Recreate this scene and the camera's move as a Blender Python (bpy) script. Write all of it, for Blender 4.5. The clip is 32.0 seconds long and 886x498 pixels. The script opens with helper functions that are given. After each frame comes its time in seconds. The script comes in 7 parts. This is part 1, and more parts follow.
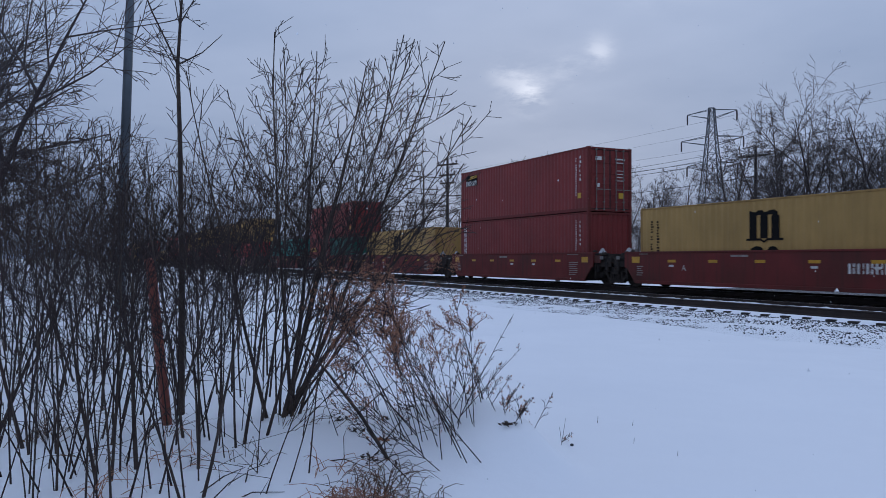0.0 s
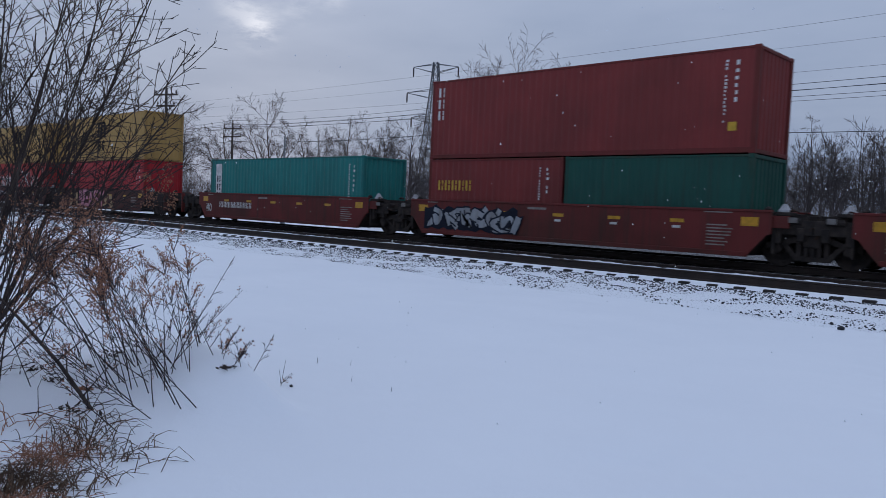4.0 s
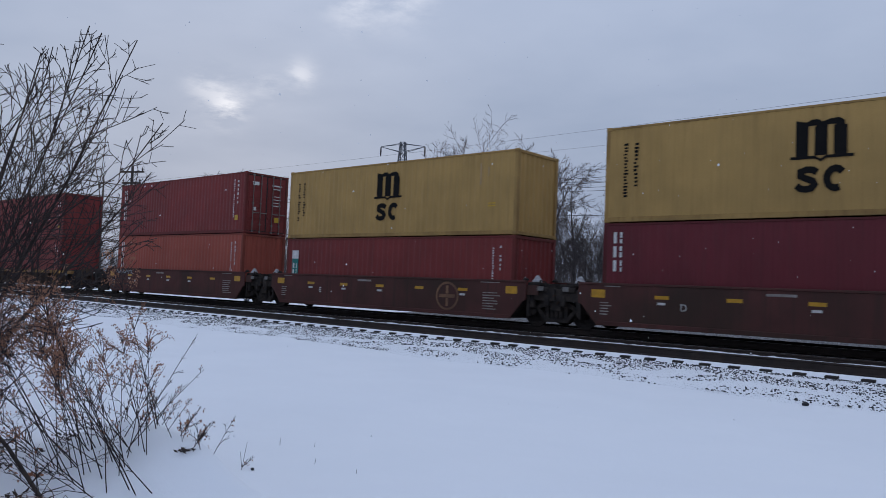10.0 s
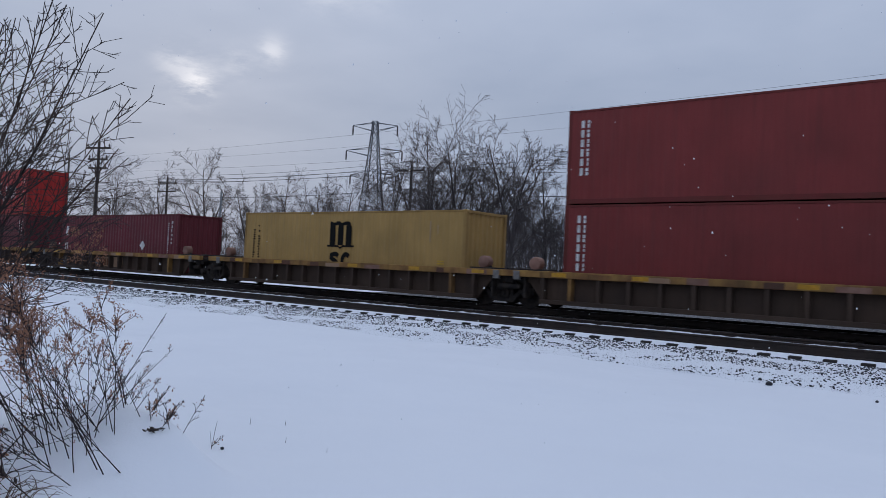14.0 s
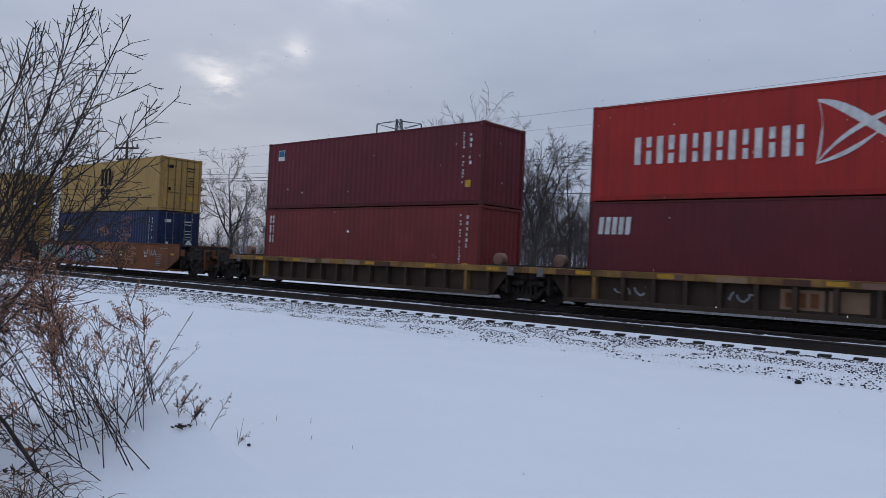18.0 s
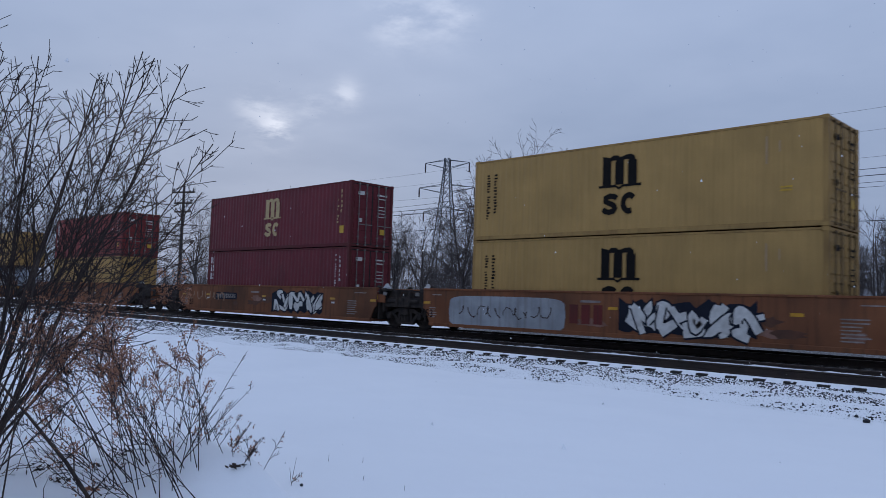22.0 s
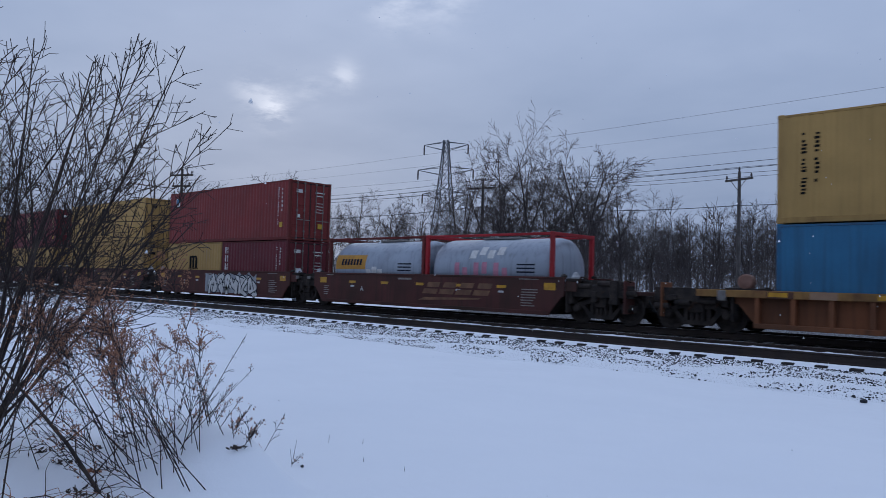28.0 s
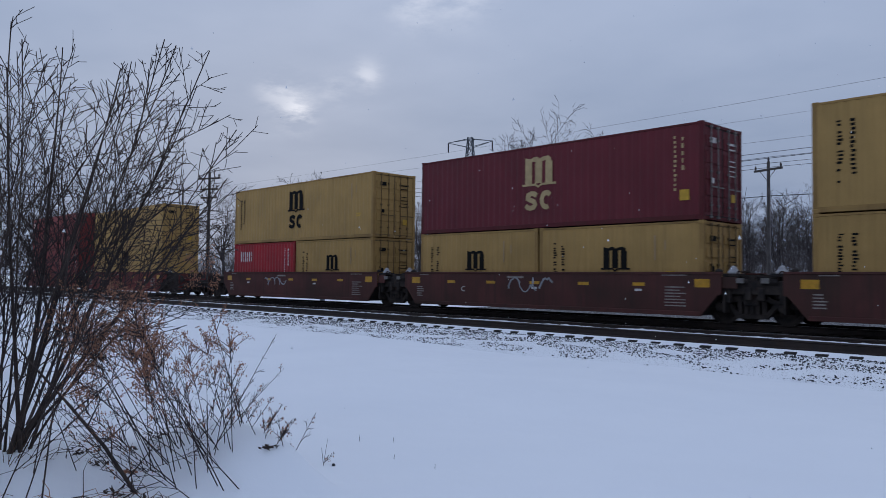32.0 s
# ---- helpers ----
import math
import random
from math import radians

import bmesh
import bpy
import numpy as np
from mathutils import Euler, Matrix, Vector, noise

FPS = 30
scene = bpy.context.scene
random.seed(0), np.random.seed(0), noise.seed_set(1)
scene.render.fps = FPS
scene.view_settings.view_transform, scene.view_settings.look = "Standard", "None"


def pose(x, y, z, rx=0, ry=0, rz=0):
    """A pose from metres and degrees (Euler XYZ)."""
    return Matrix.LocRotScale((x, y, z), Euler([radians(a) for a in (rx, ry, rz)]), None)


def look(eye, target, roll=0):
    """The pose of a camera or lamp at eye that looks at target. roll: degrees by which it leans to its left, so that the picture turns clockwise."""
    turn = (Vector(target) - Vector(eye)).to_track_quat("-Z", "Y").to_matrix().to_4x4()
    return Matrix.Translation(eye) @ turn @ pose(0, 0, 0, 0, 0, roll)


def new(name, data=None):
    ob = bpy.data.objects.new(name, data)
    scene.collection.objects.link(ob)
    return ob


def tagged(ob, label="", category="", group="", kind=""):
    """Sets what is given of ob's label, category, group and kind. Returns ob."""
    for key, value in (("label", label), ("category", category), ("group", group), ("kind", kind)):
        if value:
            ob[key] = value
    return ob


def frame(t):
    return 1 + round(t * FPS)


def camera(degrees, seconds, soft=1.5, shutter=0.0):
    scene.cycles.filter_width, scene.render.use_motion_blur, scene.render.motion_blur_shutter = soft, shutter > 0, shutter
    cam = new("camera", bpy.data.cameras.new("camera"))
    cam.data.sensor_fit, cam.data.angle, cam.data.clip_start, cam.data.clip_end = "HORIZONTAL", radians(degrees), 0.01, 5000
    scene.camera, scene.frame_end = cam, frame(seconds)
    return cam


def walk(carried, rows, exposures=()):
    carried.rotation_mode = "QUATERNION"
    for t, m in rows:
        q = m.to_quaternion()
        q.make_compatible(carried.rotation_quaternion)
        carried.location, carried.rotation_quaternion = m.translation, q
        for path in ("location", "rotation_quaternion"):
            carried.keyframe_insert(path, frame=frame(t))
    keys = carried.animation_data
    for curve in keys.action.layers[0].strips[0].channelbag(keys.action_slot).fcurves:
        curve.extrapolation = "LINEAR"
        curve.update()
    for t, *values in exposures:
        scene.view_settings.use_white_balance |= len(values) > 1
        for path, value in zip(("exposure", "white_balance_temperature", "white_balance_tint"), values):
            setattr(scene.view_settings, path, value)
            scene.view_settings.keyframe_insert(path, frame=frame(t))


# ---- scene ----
# The camera stands still beside the line and only turns.
# x runs along the line in the train's direction, y away from the camera.
cam = camera(60.07, 32.0, soft=0.6, shutter=0.16)
EYE = 1.5
ROWS = [
    (0, 63.96, 0.78, 0.09),
    (0.5, 64.28, 0.77, 0.08),
    (1, 64.16, 0.73, -0.11),
    (1.5, 59.58, 0.45, 0.72),
    (2, 52.47, 0.23, 1.55),
    (2.5, 47.29, -1.47, 2.13),
    (3, 44.45, -2.48, 2.27),
    (3.5, 43.76, -2.96, 2.27),
    (5.5, 42.90, -3.01, 2.94),
    (6, 42.78, -3.05, 3.01),
    (6.5, 42.58, -3.11, 2.98),
    (7, 42.41, -3.03, 2.95),
    (7.5, 42.74, -0.52, 2.21),
    (8, 43.28, 2.39, 1.58),
    (8.5, 43.49, 2.93, 1.49),
    (9, 43.10, 3.27, 1.69),
    (9.5, 42.29, 3.18, 2.10),
    (10, 41.27, 2.84, 2.36),
    (10.5, 40.57, 2.55, 2.39),
    (11, 40.24, 2.36, 2.45),
    (11.5, 39.87, 2.26, 2.50),
    (12, 39.44, 2.01, 2.56),
    (12.5, 39.23, 1.72, 2.66),
    (13, 39.13, 1.48, 2.67),
    (13.5, 39.05, 1.44, 2.66),
    (15.5, 39.77, 1.49, 2.89),
    (16, 40.06, 1.44, 2.85),
    (16.5, 40.33, 1.37, 2.88),
    (17, 40.53, 1.33, 2.90),
    (17.5, 40.74, 1.32, 2.68),
    (18, 40.90, 1.20, 2.55),
    (18.5, 40.96, 1.03, 2.56),
    (19, 40.98, 0.96, 2.53),
    (19.5, 40.87, 0.91, 2.50),
    (20, 42.49, 2.23, 2.07),
    (20.5, 43.36, 2.94, 1.92),
    (21, 44.46, 3.66, 1.91),
    (21.5, 44.77, 3.94, 1.88),
    (22, 44.72, 3.88, 1.92),
    (22.5, 44.71, 3.73, 1.94),
    (23, 44.63, 3.46, 2.07),
    (23.5, 44.59, 3.12, 2.04),
    (24, 44.58, 3.12, 2.06),
    (24.5, 44.48, 3.05, 2.10),
    (25, 44.41, 2.99, 2.14),
    (25.5, 44.40, 2.92, 2.12),
    (26, 44.34, 2.73, 2.10),
    (26.5, 44.35, 2.72, 2.03),
    (28.5, 44.92, 2.43, 1.38),
    (29, 45.41, 2.43, 0.61),
    (29.5, 45.89, 2.45, 0.39),
    (30, 46.11, 2.36, 0.30),
    (30.5, 46.34, 2.35, 0.41),
    (31, 46.55, 2.31, 0.41),
    (31.5, 46.62, 2.32, 0.50),
    (32, 46.56, 2.33, 0.66),
]


def aim(yaw, pitch, roll):
    a, p = radians(yaw), radians(pitch)
    ahead = Vector((-math.sin(a) * math.cos(p), math.cos(a) * math.cos(p), math.sin(p)))
    return look((0, 0, EYE), Vector((0, 0, EYE)) + 10 * ahead, roll)


# the clip's own drift of brightness and white balance: seconds, stops, kelvin, tint
EXPOSURES = [(t, e, k, 10) for t, e, k in (
    (0, 0.03, 6500), (1, 0.04, 6880), (3, 0.03, 6850), (5.5, 0.04, 7050), (7, 0.04, 7120), (8, 0.05, 6950), (9, 0.05, 7000), (10, 0.14, 7150), (12, 0.15, 7250), (13, 0.16, 7400),
    (16, 0.05, 6800), (17, 0.06, 7200), (18, 0.15, 7450), (19, 0.15, 7450), (20, 0.16, 7400), (21, 0.16, 7020), (22, 0.03, 6560), (23, 0.01, 6470), (24, 0.13, 7150), (25, 0.13, 6980), (26, 0.12, 6860),
    (29, 0.0, 6450), (30, 0.02, 6800), (31, 0.02, 6900), (32, 0.02, 6870))]
walk(cam, [(t, aim(*r)) for t, *r in ROWS], EXPOSURES)

# ---- world and sun ----
SUN_AZ, SUN_EL = 147.7, 12.0
SUN_DIR = Vector((math.cos(radians(SUN_AZ)) * math.cos(radians(SUN_EL)), math.sin(radians(SUN_AZ)) * math.cos(radians(SUN_EL)), math.sin(radians(SUN_EL))))


def build_world():
    world = bpy.data.worlds.new("sky")
    scene.world = world
    world.use_nodes = True
    nt = world.node_tree
    n, link = nt.nodes, nt.links.new
    n.clear()
    out = n.new("ShaderNodeOutputWorld")
    tc = n.new("ShaderNodeTexCoord")
    sky = n.new("ShaderNodeTexSky")
    sky.sky_type, sky.sun_disc = "NISHITA", False
    sky.sun_elevation, sky.sun_rotation = radians(SUN_EL), radians(90 - SUN_AZ)
    sky.air_density, sky.dust_density = 1.0, 2.0
    clear = n.new("ShaderNodeBackground")
    clear.inputs["Strength"].default_value = 0.05
    link(sky.outputs[0], clear.inputs["Color"])

    # cloud deck: the direction laid onto a flat layer
    sep = n.new("ShaderNodeSeparateXYZ")
    link(tc.outputs["Generated"], sep.inputs[0])

    def calc(op, a, b=None, c=None):
        m = n.new("ShaderNodeMath")
        m.operation = op
        for k, v in enumerate((a, b, c)):
            if v is None:
                continue
            if isinstance(v, (int, float)):
                m.inputs[k].default_value = v
            else:
                link(v, m.inputs[k])
        return m.outputs[0]

    up = calc("MAXIMUM", sep.outputs[2], 0.0)
    flat = calc("ADD", up, 0.12)
    cx, cy = calc("DIVIDE", sep.outputs[0], flat), calc("DIVIDE", sep.outputs[1], flat)
    comb = n.new("ShaderNodeCombineXYZ")
    link(cx, comb.inputs[0]), link(cy, comb.inputs[1])

    def noise_tex(scale, detail, rough, vec, offset=0.0):
        t = n.new("ShaderNodeTexNoise")
        t.inputs["Scale"].default_value, t.inputs["Detail"].default_value, t.inputs["Roughness"].default_value = scale, detail, rough
        add = n.new("ShaderNodeVectorMath")
        add.operation = "ADD"
        add.inputs[1].default_value = (offset, offset * 0.7, 0)
        link(vec, add.inputs[0]), link(add.outputs[0], t.inputs["Vector"])
        return t.outputs["Fac"]

    big = noise_tex(0.55, 5.0, 0.5, comb.outputs[0], 3.1)
    fine = noise_tex(2.2, 4.0, 0.5, comb.outputs[0], 8.4)
    mix = calc("ADD", calc("MULTIPLY", big, 0.72), calc("MULTIPLY", fine, 0.28))
    ramp = n.new("ShaderNodeValToRGB")
    ramp.color_ramp.elements[0].position, ramp.color_ramp.elements[1].position = 0.34, 0.68
    ramp.color_ramp.elements[0].color = (0.228, 0.302, 0.463, 1)
    ramp.color_ramp.elements[1].color = (0.317, 0.393, 0.563, 1)
    link(mix, ramp.inputs[0])

    # brighter veil round the hidden sun, and the small breaks in the clouds
    dot = n.new("ShaderNodeVectorMath")
    dot.operation = "DOT_PRODUCT"
    dot.inputs[1].default_value = SUN_DIR
    link(tc.outputs["Generated"], dot.inputs[0])
    near = calc("MAXIMUM", dot.outputs["Value"], 0.0)
    veil = calc("MULTIPLY", calc("POWER", near, 14.0), 0.06)
    patch = noise_tex(5.0, 5.0, 0.62, comb.outputs[0], 1.7)
    gap = n.new("ShaderNodeMapRange")
    gap.inputs[1].default_value, gap.inputs[2].default_value = 0.40, 0.62
    link(patch, gap.inputs[0])
    glow = veil
    for az, el, tight, gain in ((147.4, 12.0, 6500.0, 0.26), (148.0, 12.8, 2400.0, 0.15), (149.4, 13.6, 6000.0, 0.10), (144.8, 13.9, 6000.0, 0.12), (142.4, 14.9, 6500.0, 0.20), (138.7, 20.3, 1900.0, 0.18), (135.0, 20.8, 1900.0, 0.15)):
        lobe = n.new("ShaderNodeVectorMath")
        lobe.operation = "DOT_PRODUCT"
        lobe.inputs[1].default_value = (math.cos(radians(az)) * math.cos(radians(el)), math.sin(radians(az)) * math.cos(radians(el)), math.sin(radians(el)))
        link(tc.outputs["Generated"], lobe.inputs[0])
        q = calc("POWER", calc("MAXIMUM", lobe.outputs["Value"], 0.0), tight)
        glow = calc("ADD", glow, calc("MULTIPLY", calc("MULTIPLY", q, gap.outputs[0]), gain))
    warm = n.new("ShaderNodeMixRGB")
    warm.blend_type = "ADD"
    warm.inputs[0].default_value = 1.0
    tint = n.new("ShaderNodeMixRGB")
    tint.blend_type = "MULTIPLY"
    tint.inputs[0].default_value = 1.0
    tint.inputs[1].default_value = (1.0, 0.95, 0.88, 1)
    link(glow, tint.inputs[2])
    link(ramp.outputs[0], warm.inputs[1]), link(tint.outputs[0], warm.inputs[2])
    deck = n.new("ShaderNodeBackground")
    # an overcast sky is brighter overhead than at the horizon
    link(calc("ADD", calc("MULTIPLY", calc("POWER", up, 1.3), 1.1), 0.95), deck.inputs["Strength"])
    link(warm.outputs[0], deck.inputs["Color"])
    both = n.new("ShaderNodeMixShader")  # the deck covers nearly all of the clear sky
    both.inputs[0].default_value = 0.985
    link(clear.outputs[0], both.inputs[1]), link(deck.outputs[0], both.inputs[2])
    link(both.outputs[0], out.inputs["Surface"])


build_world()
sun = new("sun", bpy.data.lights.new("sun", "SUN"))
sun.data.energy, sun.data.angle, sun.data.color = 0.32, radians(60), (1.0, 0.95, 0.88)
sun.matrix_basis = look((0, 0, 40), Vector((0, 0, 40)) - SUN_DIR)

# ---- materials ----
MATS = {}


def material(name, color, color2=None, rough=0.7, metal=0.0, scale=3.0, fine=40.0, streak=0.0, grime=0.0, grime_color=(0.03, 0.025, 0.02), bump=0.15, bump_scale=60.0, contrast=0.25, spec=0.4):
    """A painted, weathered or natural surface: two scales of variation, runs down the height, dirt and relief."""
    if name in MATS:
        return MATS[name]
    m = MATS[name] = bpy.data.materials.new(name)
    m.use_nodes = True
    nt = m.node_tree
    n, link = nt.nodes, nt.links.new
    bsdf = n["Principled BSDF"]
    tc = n.new("ShaderNodeTexCoord")
    info = n.new("ShaderNodeObjectInfo")
    shift = n.new("ShaderNodeVectorMath")
    shift.operation = "ADD"
    times = n.new("ShaderNodeMath")
    times.operation = "MULTIPLY"
    times.inputs[1].default_value = 37.0
    link(info.outputs["Random"], times.inputs[0])
    link(tc.outputs["Object"], shift.inputs[0]), link(times.outputs[0], shift.inputs[1])

    def noise_at(sc, detail=4.0, vec=None):
        t = n.new("ShaderNodeTexNoise")
        t.inputs["Scale"].default_value, t.inputs["Detail"].default_value = sc, detail
        link(vec or shift.outputs[0], t.inputs["Vector"])
        return t.outputs["Fac"]

    def span(value, lo, hi):
        r = n.new("ShaderNodeMapRange")
        r.inputs[1].default_value, r.inputs[2].default_value = lo, hi
        link(value, r.inputs[0])
        return r.outputs[0]

    def mixed(fac, a, b):
        x = n.new("ShaderNodeMixRGB")
        for k, v in enumerate((fac, a, b)):
            if isinstance(v, (int, float)):
                x.inputs[k].default_value = v
            elif isinstance(v, tuple):
                x.inputs[k].default_value = (*v[:3], 1)
            else:
                link(v, x.inputs[k])
        return x.outputs[0]

    def scaled(value, k):
        x = n.new("ShaderNodeMath")
        x.operation = "MULTIPLY"
        x.inputs[1].default_value = k
        link(value, x.inputs[0])
        return x.outputs[0]

    c2 = color2 or tuple(v * (1 - contrast) for v in color)
    col = mixed(span(noise_at(scale), 0.35, 0.68), color, c2)
    col = mixed(scaled(span(noise_at(fine, 2.0), 0.45, 0.75), 0.4), col, tuple(v * 0.75 for v in color))
    if streak:
        mp = n.new("ShaderNodeMapping")
        mp.inputs["Scale"].default_value = (7.0, 7.0, 0.35)
        link(shift.outputs[0], mp.inputs["Vector"])
        col = mixed(scaled(span(noise_at(1.0, 5.0, mp.outputs[0]), 0.5, 0.72), streak), col, grime_color)
    if grime:
        col = mixed(scaled(span(noise_at(scale * 0.45, 6.0), 0.45, 0.7), grime), col, grime_color)
    link(col, bsdf.inputs["Base Color"])
    rg = n.new("ShaderNodeMapRange")
    rg.inputs[3].default_value, rg.inputs[4].default_value = max(0.05, rough - 0.12), min(1.0, rough + 0.12)
    link(noise_at(scale * 2.3), rg.inputs[0]), link(rg.outputs[0], bsdf.inputs["Roughness"])
    bsdf.inputs["Metallic"].default_value = metal
    bsdf.inputs["Specular IOR Level"].default_value = spec
    if bump:
        bp = n.new("ShaderNodeBump")
        bp.inputs["Strength"].default_value, bp.inputs["Distance"].default_value = bump, 0.02
        link(noise_at(bump_scale), bp.inputs["Height"]), link(bp.outputs[0], bsdf.inputs["Normal"])
    return m


DIRT = (0.045, 0.032, 0.024)
# containers
YELLOW = material("mustard container paint", (0.46, 0.278, 0.094), (0.385, 0.235, 0.08), 0.6, scale=0.9, streak=0.2, grime=0.22, grime_color=(0.18, 0.11, 0.04), bump=0.05, spec=0.22)
OXIDE = material("oxide red container paint", (0.225, 0.037, 0.034), (0.19, 0.032, 0.029), 0.55, scale=0.8, streak=0.15, grime=0.2, bump=0.05, spec=0.22)
MAROON = material("maroon container paint", (0.155, 0.024, 0.031), (0.13, 0.021, 0.027), 0.55, scale=0.8, streak=0.15, grime=0.2, bump=0.05, spec=0.22)
FADED = material("faded salmon container paint", (0.37, 0.086, 0.058), (0.33, 0.074, 0.05), 0.6, scale=0.7, streak=0.12, grime=0.12, bump=0.05, spec=0.22)
RED = material("bright red container paint", (0.43, 0.032, 0.026), (0.37, 0.027, 0.023), 0.5, scale=0.8, streak=0.25, grime=0.2, bump=0.05, spec=0.22)
CRIMSON = material("crimson container paint", (0.40, 0.020, 0.026), (0.34, 0.018, 0.024), 0.5, scale=0.8, streak=0.25, grime=0.2, bump=0.05, spec=0.22)
TEAL = material("teal container paint", (0.018, 0.21, 0.19), (0.016, 0.175, 0.16), 0.55, scale=0.8, streak=0.3, grime=0.2, bump=0.05, spec=0.22)
GREEN = material("dark green container paint", (0.012, 0.085, 0.065), (0.010, 0.07, 0.055), 0.55, scale=0.8, streak=0.3, grime=0.25, bump=0.05, spec=0.22)
NAVY = material("navy container paint", (0.012, 0.026, 0.085), (0.010, 0.021, 0.07), 0.5, scale=0.8, streak=0.25, grime=0.2, bump=0.05, spec=0.22)
BLUE = material("sky blue container paint", (0.035, 0.16, 0.29), (0.03, 0.135, 0.25), 0.55, scale=0.8, streak=0.3, grime=0.25, bump=0.05, spec=0.22)
FRAMES = {}
for _m, _c in ((YELLOW, (0.34, 0.205, 0.070)), (OXIDE, (0.145, 0.026, 0.024)), (MAROON, (0.10, 0.017, 0.021)), (FADED, (0.24, 0.056, 0.040)), (RED, (0.32, 0.025, 0.021)), (CRIMSON, (0.29, 0.016, 0.02)), (TEAL, (0.014, 0.15, 0.14)), (GREEN, (0.010, 0.065, 0.05)), (NAVY, (0.010, 0.020, 0.064)), (BLUE, (0.028, 0.12, 0.22))):
    FRAMES[_m] = material("scuffed frame of " + _m.name, _c, tuple(1.15 * v for v in _c), 0.65, scale=1.6, streak=0.3, grime=0.45, grime_color=(0.07, 0.032, 0.018), bump=0.1, spec=0.2)
TANK = material("brushed tank shell", (0.36, 0.40, 0.46), (0.30, 0.335, 0.39), 0.45, metal=0.35, scale=0.9, streak=0.3, grime=0.25, bump=0.03)
# cars
CAR_RED = material("red-brown car paint", (0.175, 0.035, 0.032), (0.13, 0.029, 0.026), 0.65, scale=0.8, streak=0.45, grime=0.6, grime_color=DIRT, bump=0.08, spec=0.15)
CAR_BROWN = material("dark brown car paint", (0.116, 0.043, 0.038), (0.082, 0.034, 0.030), 0.7, scale=0.8, streak=0.5, grime=0.75, grime_color=DIRT, bump=0.08, spec=0.15)
CAR_ORANGE = material("rusty orange-brown car paint", (0.265, 0.105, 0.050), (0.19, 0.07, 0.034), 0.75, scale=0.8, streak=0.5, grime=0.6, grime_color=DIRT, bump=0.08, spec=0.15)
CAR_GREY = material("sooty grey-brown car steel", (0.090, 0.058, 0.043), (0.058, 0.04, 0.032), 0.8, scale=0.9, streak=0.3, grime=0.5, grime_color=DIRT, bump=0.1, spec=0.15)
CHORD_YELLOW = material("worn yellow-tan chord paint", (0.40, 0.22, 0.07), (0.20, 0.095, 0.045), 0.75, scale=1.6, streak=0.3, grime=0.65, grime_color=DIRT, bump=0.1, spec=0.15)
REFLECT = material("amber reflector", (0.62, 0.31, 0.02), None, 0.4, scale=8, grime=0.15, bump=0)
WHITE = material("white stencil paint", (0.72, 0.71, 0.69), (0.55, 0.54, 0.52), 0.6, scale=6, grime=0.25, grime_color=(0.2, 0.16, 0.14), bump=0)
GOLD = material("pale gold logo paint", (0.50, 0.36, 0.17), None, 0.55, scale=4, grime=0.1, bump=0)
BLACK = material("black logo paint", (0.012, 0.011, 0.011), None, 0.75, scale=4, bump=0, spec=0.08)
YPANEL = material("yellow warning decal", (0.60, 0.35, 0.03), None, 0.5, scale=6, bump=0)
AMBER = material("orange panel paint", (0.55, 0.26, 0.03), (0.45, 0.21, 0.03), 0.55, scale=5, grime=0.2, bump=0)
PINK = material("pink spray paint", (0.54, 0.22, 0.29), (0.42, 0.16, 0.22), 0.6, scale=2, bump=0)
MINT = material("mint spray paint", (0.27, 0.34, 0.31), (0.20, 0.25, 0.23), 0.6, scale=2, bump=0)
SILVER = material("silver-grey spray paint", (0.38, 0.40, 0.43), (0.24, 0.26, 0.28), 0.6, scale=1.5, streak=0.4, grime=0.3, grime_color=(0.12, 0.08, 0.06), bump=0)
INK = material("blue-black spray paint", (0.018, 0.021, 0.034), None, 0.7, scale=2, bump=0, spec=0.1)
TAN = material("tan spray paint", (0.42, 0.28, 0.15), None, 0.6, scale=2, bump=0)
PALE_RUST = material("pale rust panel paint", (0.34, 0.21, 0.13), (0.27, 0.15, 0.09), 0.7, scale=2, bump=0)
# soot on the running gear; on car ends this dark stands for shadow
SOOT_SHADE = material("sooty gear and shaded car ends", (0.030, 0.026, 0.025), (0.062, 0.049, 0.042), 0.9, scale=4, bump=0.2, spec=0.1)
RUSTY = material("rusty lever steel", (0.055, 0.028, 0.018), (0.03, 0.02, 0.016), 0.8, scale=5, bump=0.1, spec=0.2)
PATCH = material("sooty worn paint", (0.10, 0.042, 0.026), (0.14, 0.055, 0.03), 0.75, scale=2.5, grime=0.5, grime_color=DIRT, bump=0.08)
PALE_PATCH = material("pale worn paint", (0.30, 0.16, 0.12), (0.20, 0.09, 0.06), 0.75, scale=2.5, grime=0.5, grime_color=DIRT, bump=0.08)
FADED_ORANGE = material("faded orange lettering", (0.25, 0.125, 0.066), (0.15, 0.066, 0.042), 0.7, scale=2.5, grime=0.5, grime_color=DIRT, bump=0)
SOOTY_PATCH = material("soot-stained brown paint", (0.036, 0.018, 0.016), (0.055, 0.023, 0.019), 0.8, scale=2.5, grime=0.5, grime_color=DIRT, bump=0.08, spec=0.15)
FADED_WHITE = material("faded stencil paint", (0.34, 0.30, 0.28), (0.22, 0.18, 0.165), 0.7, scale=5, grime=0.4, grime_color=DIRT, bump=0)
OLDSNOW = material("grey trodden snow", (0.42, 0.42, 0.43), (0.27, 0.27, 0.28), 0.85, scale=6, grime=0.3, grime_color=(0.25, 0.23, 0.22), bump=0.3)
RUBBER = material("black rubber hose", (0.012, 0.012, 0.012), None, 0.7, scale=5, bump=0.1)
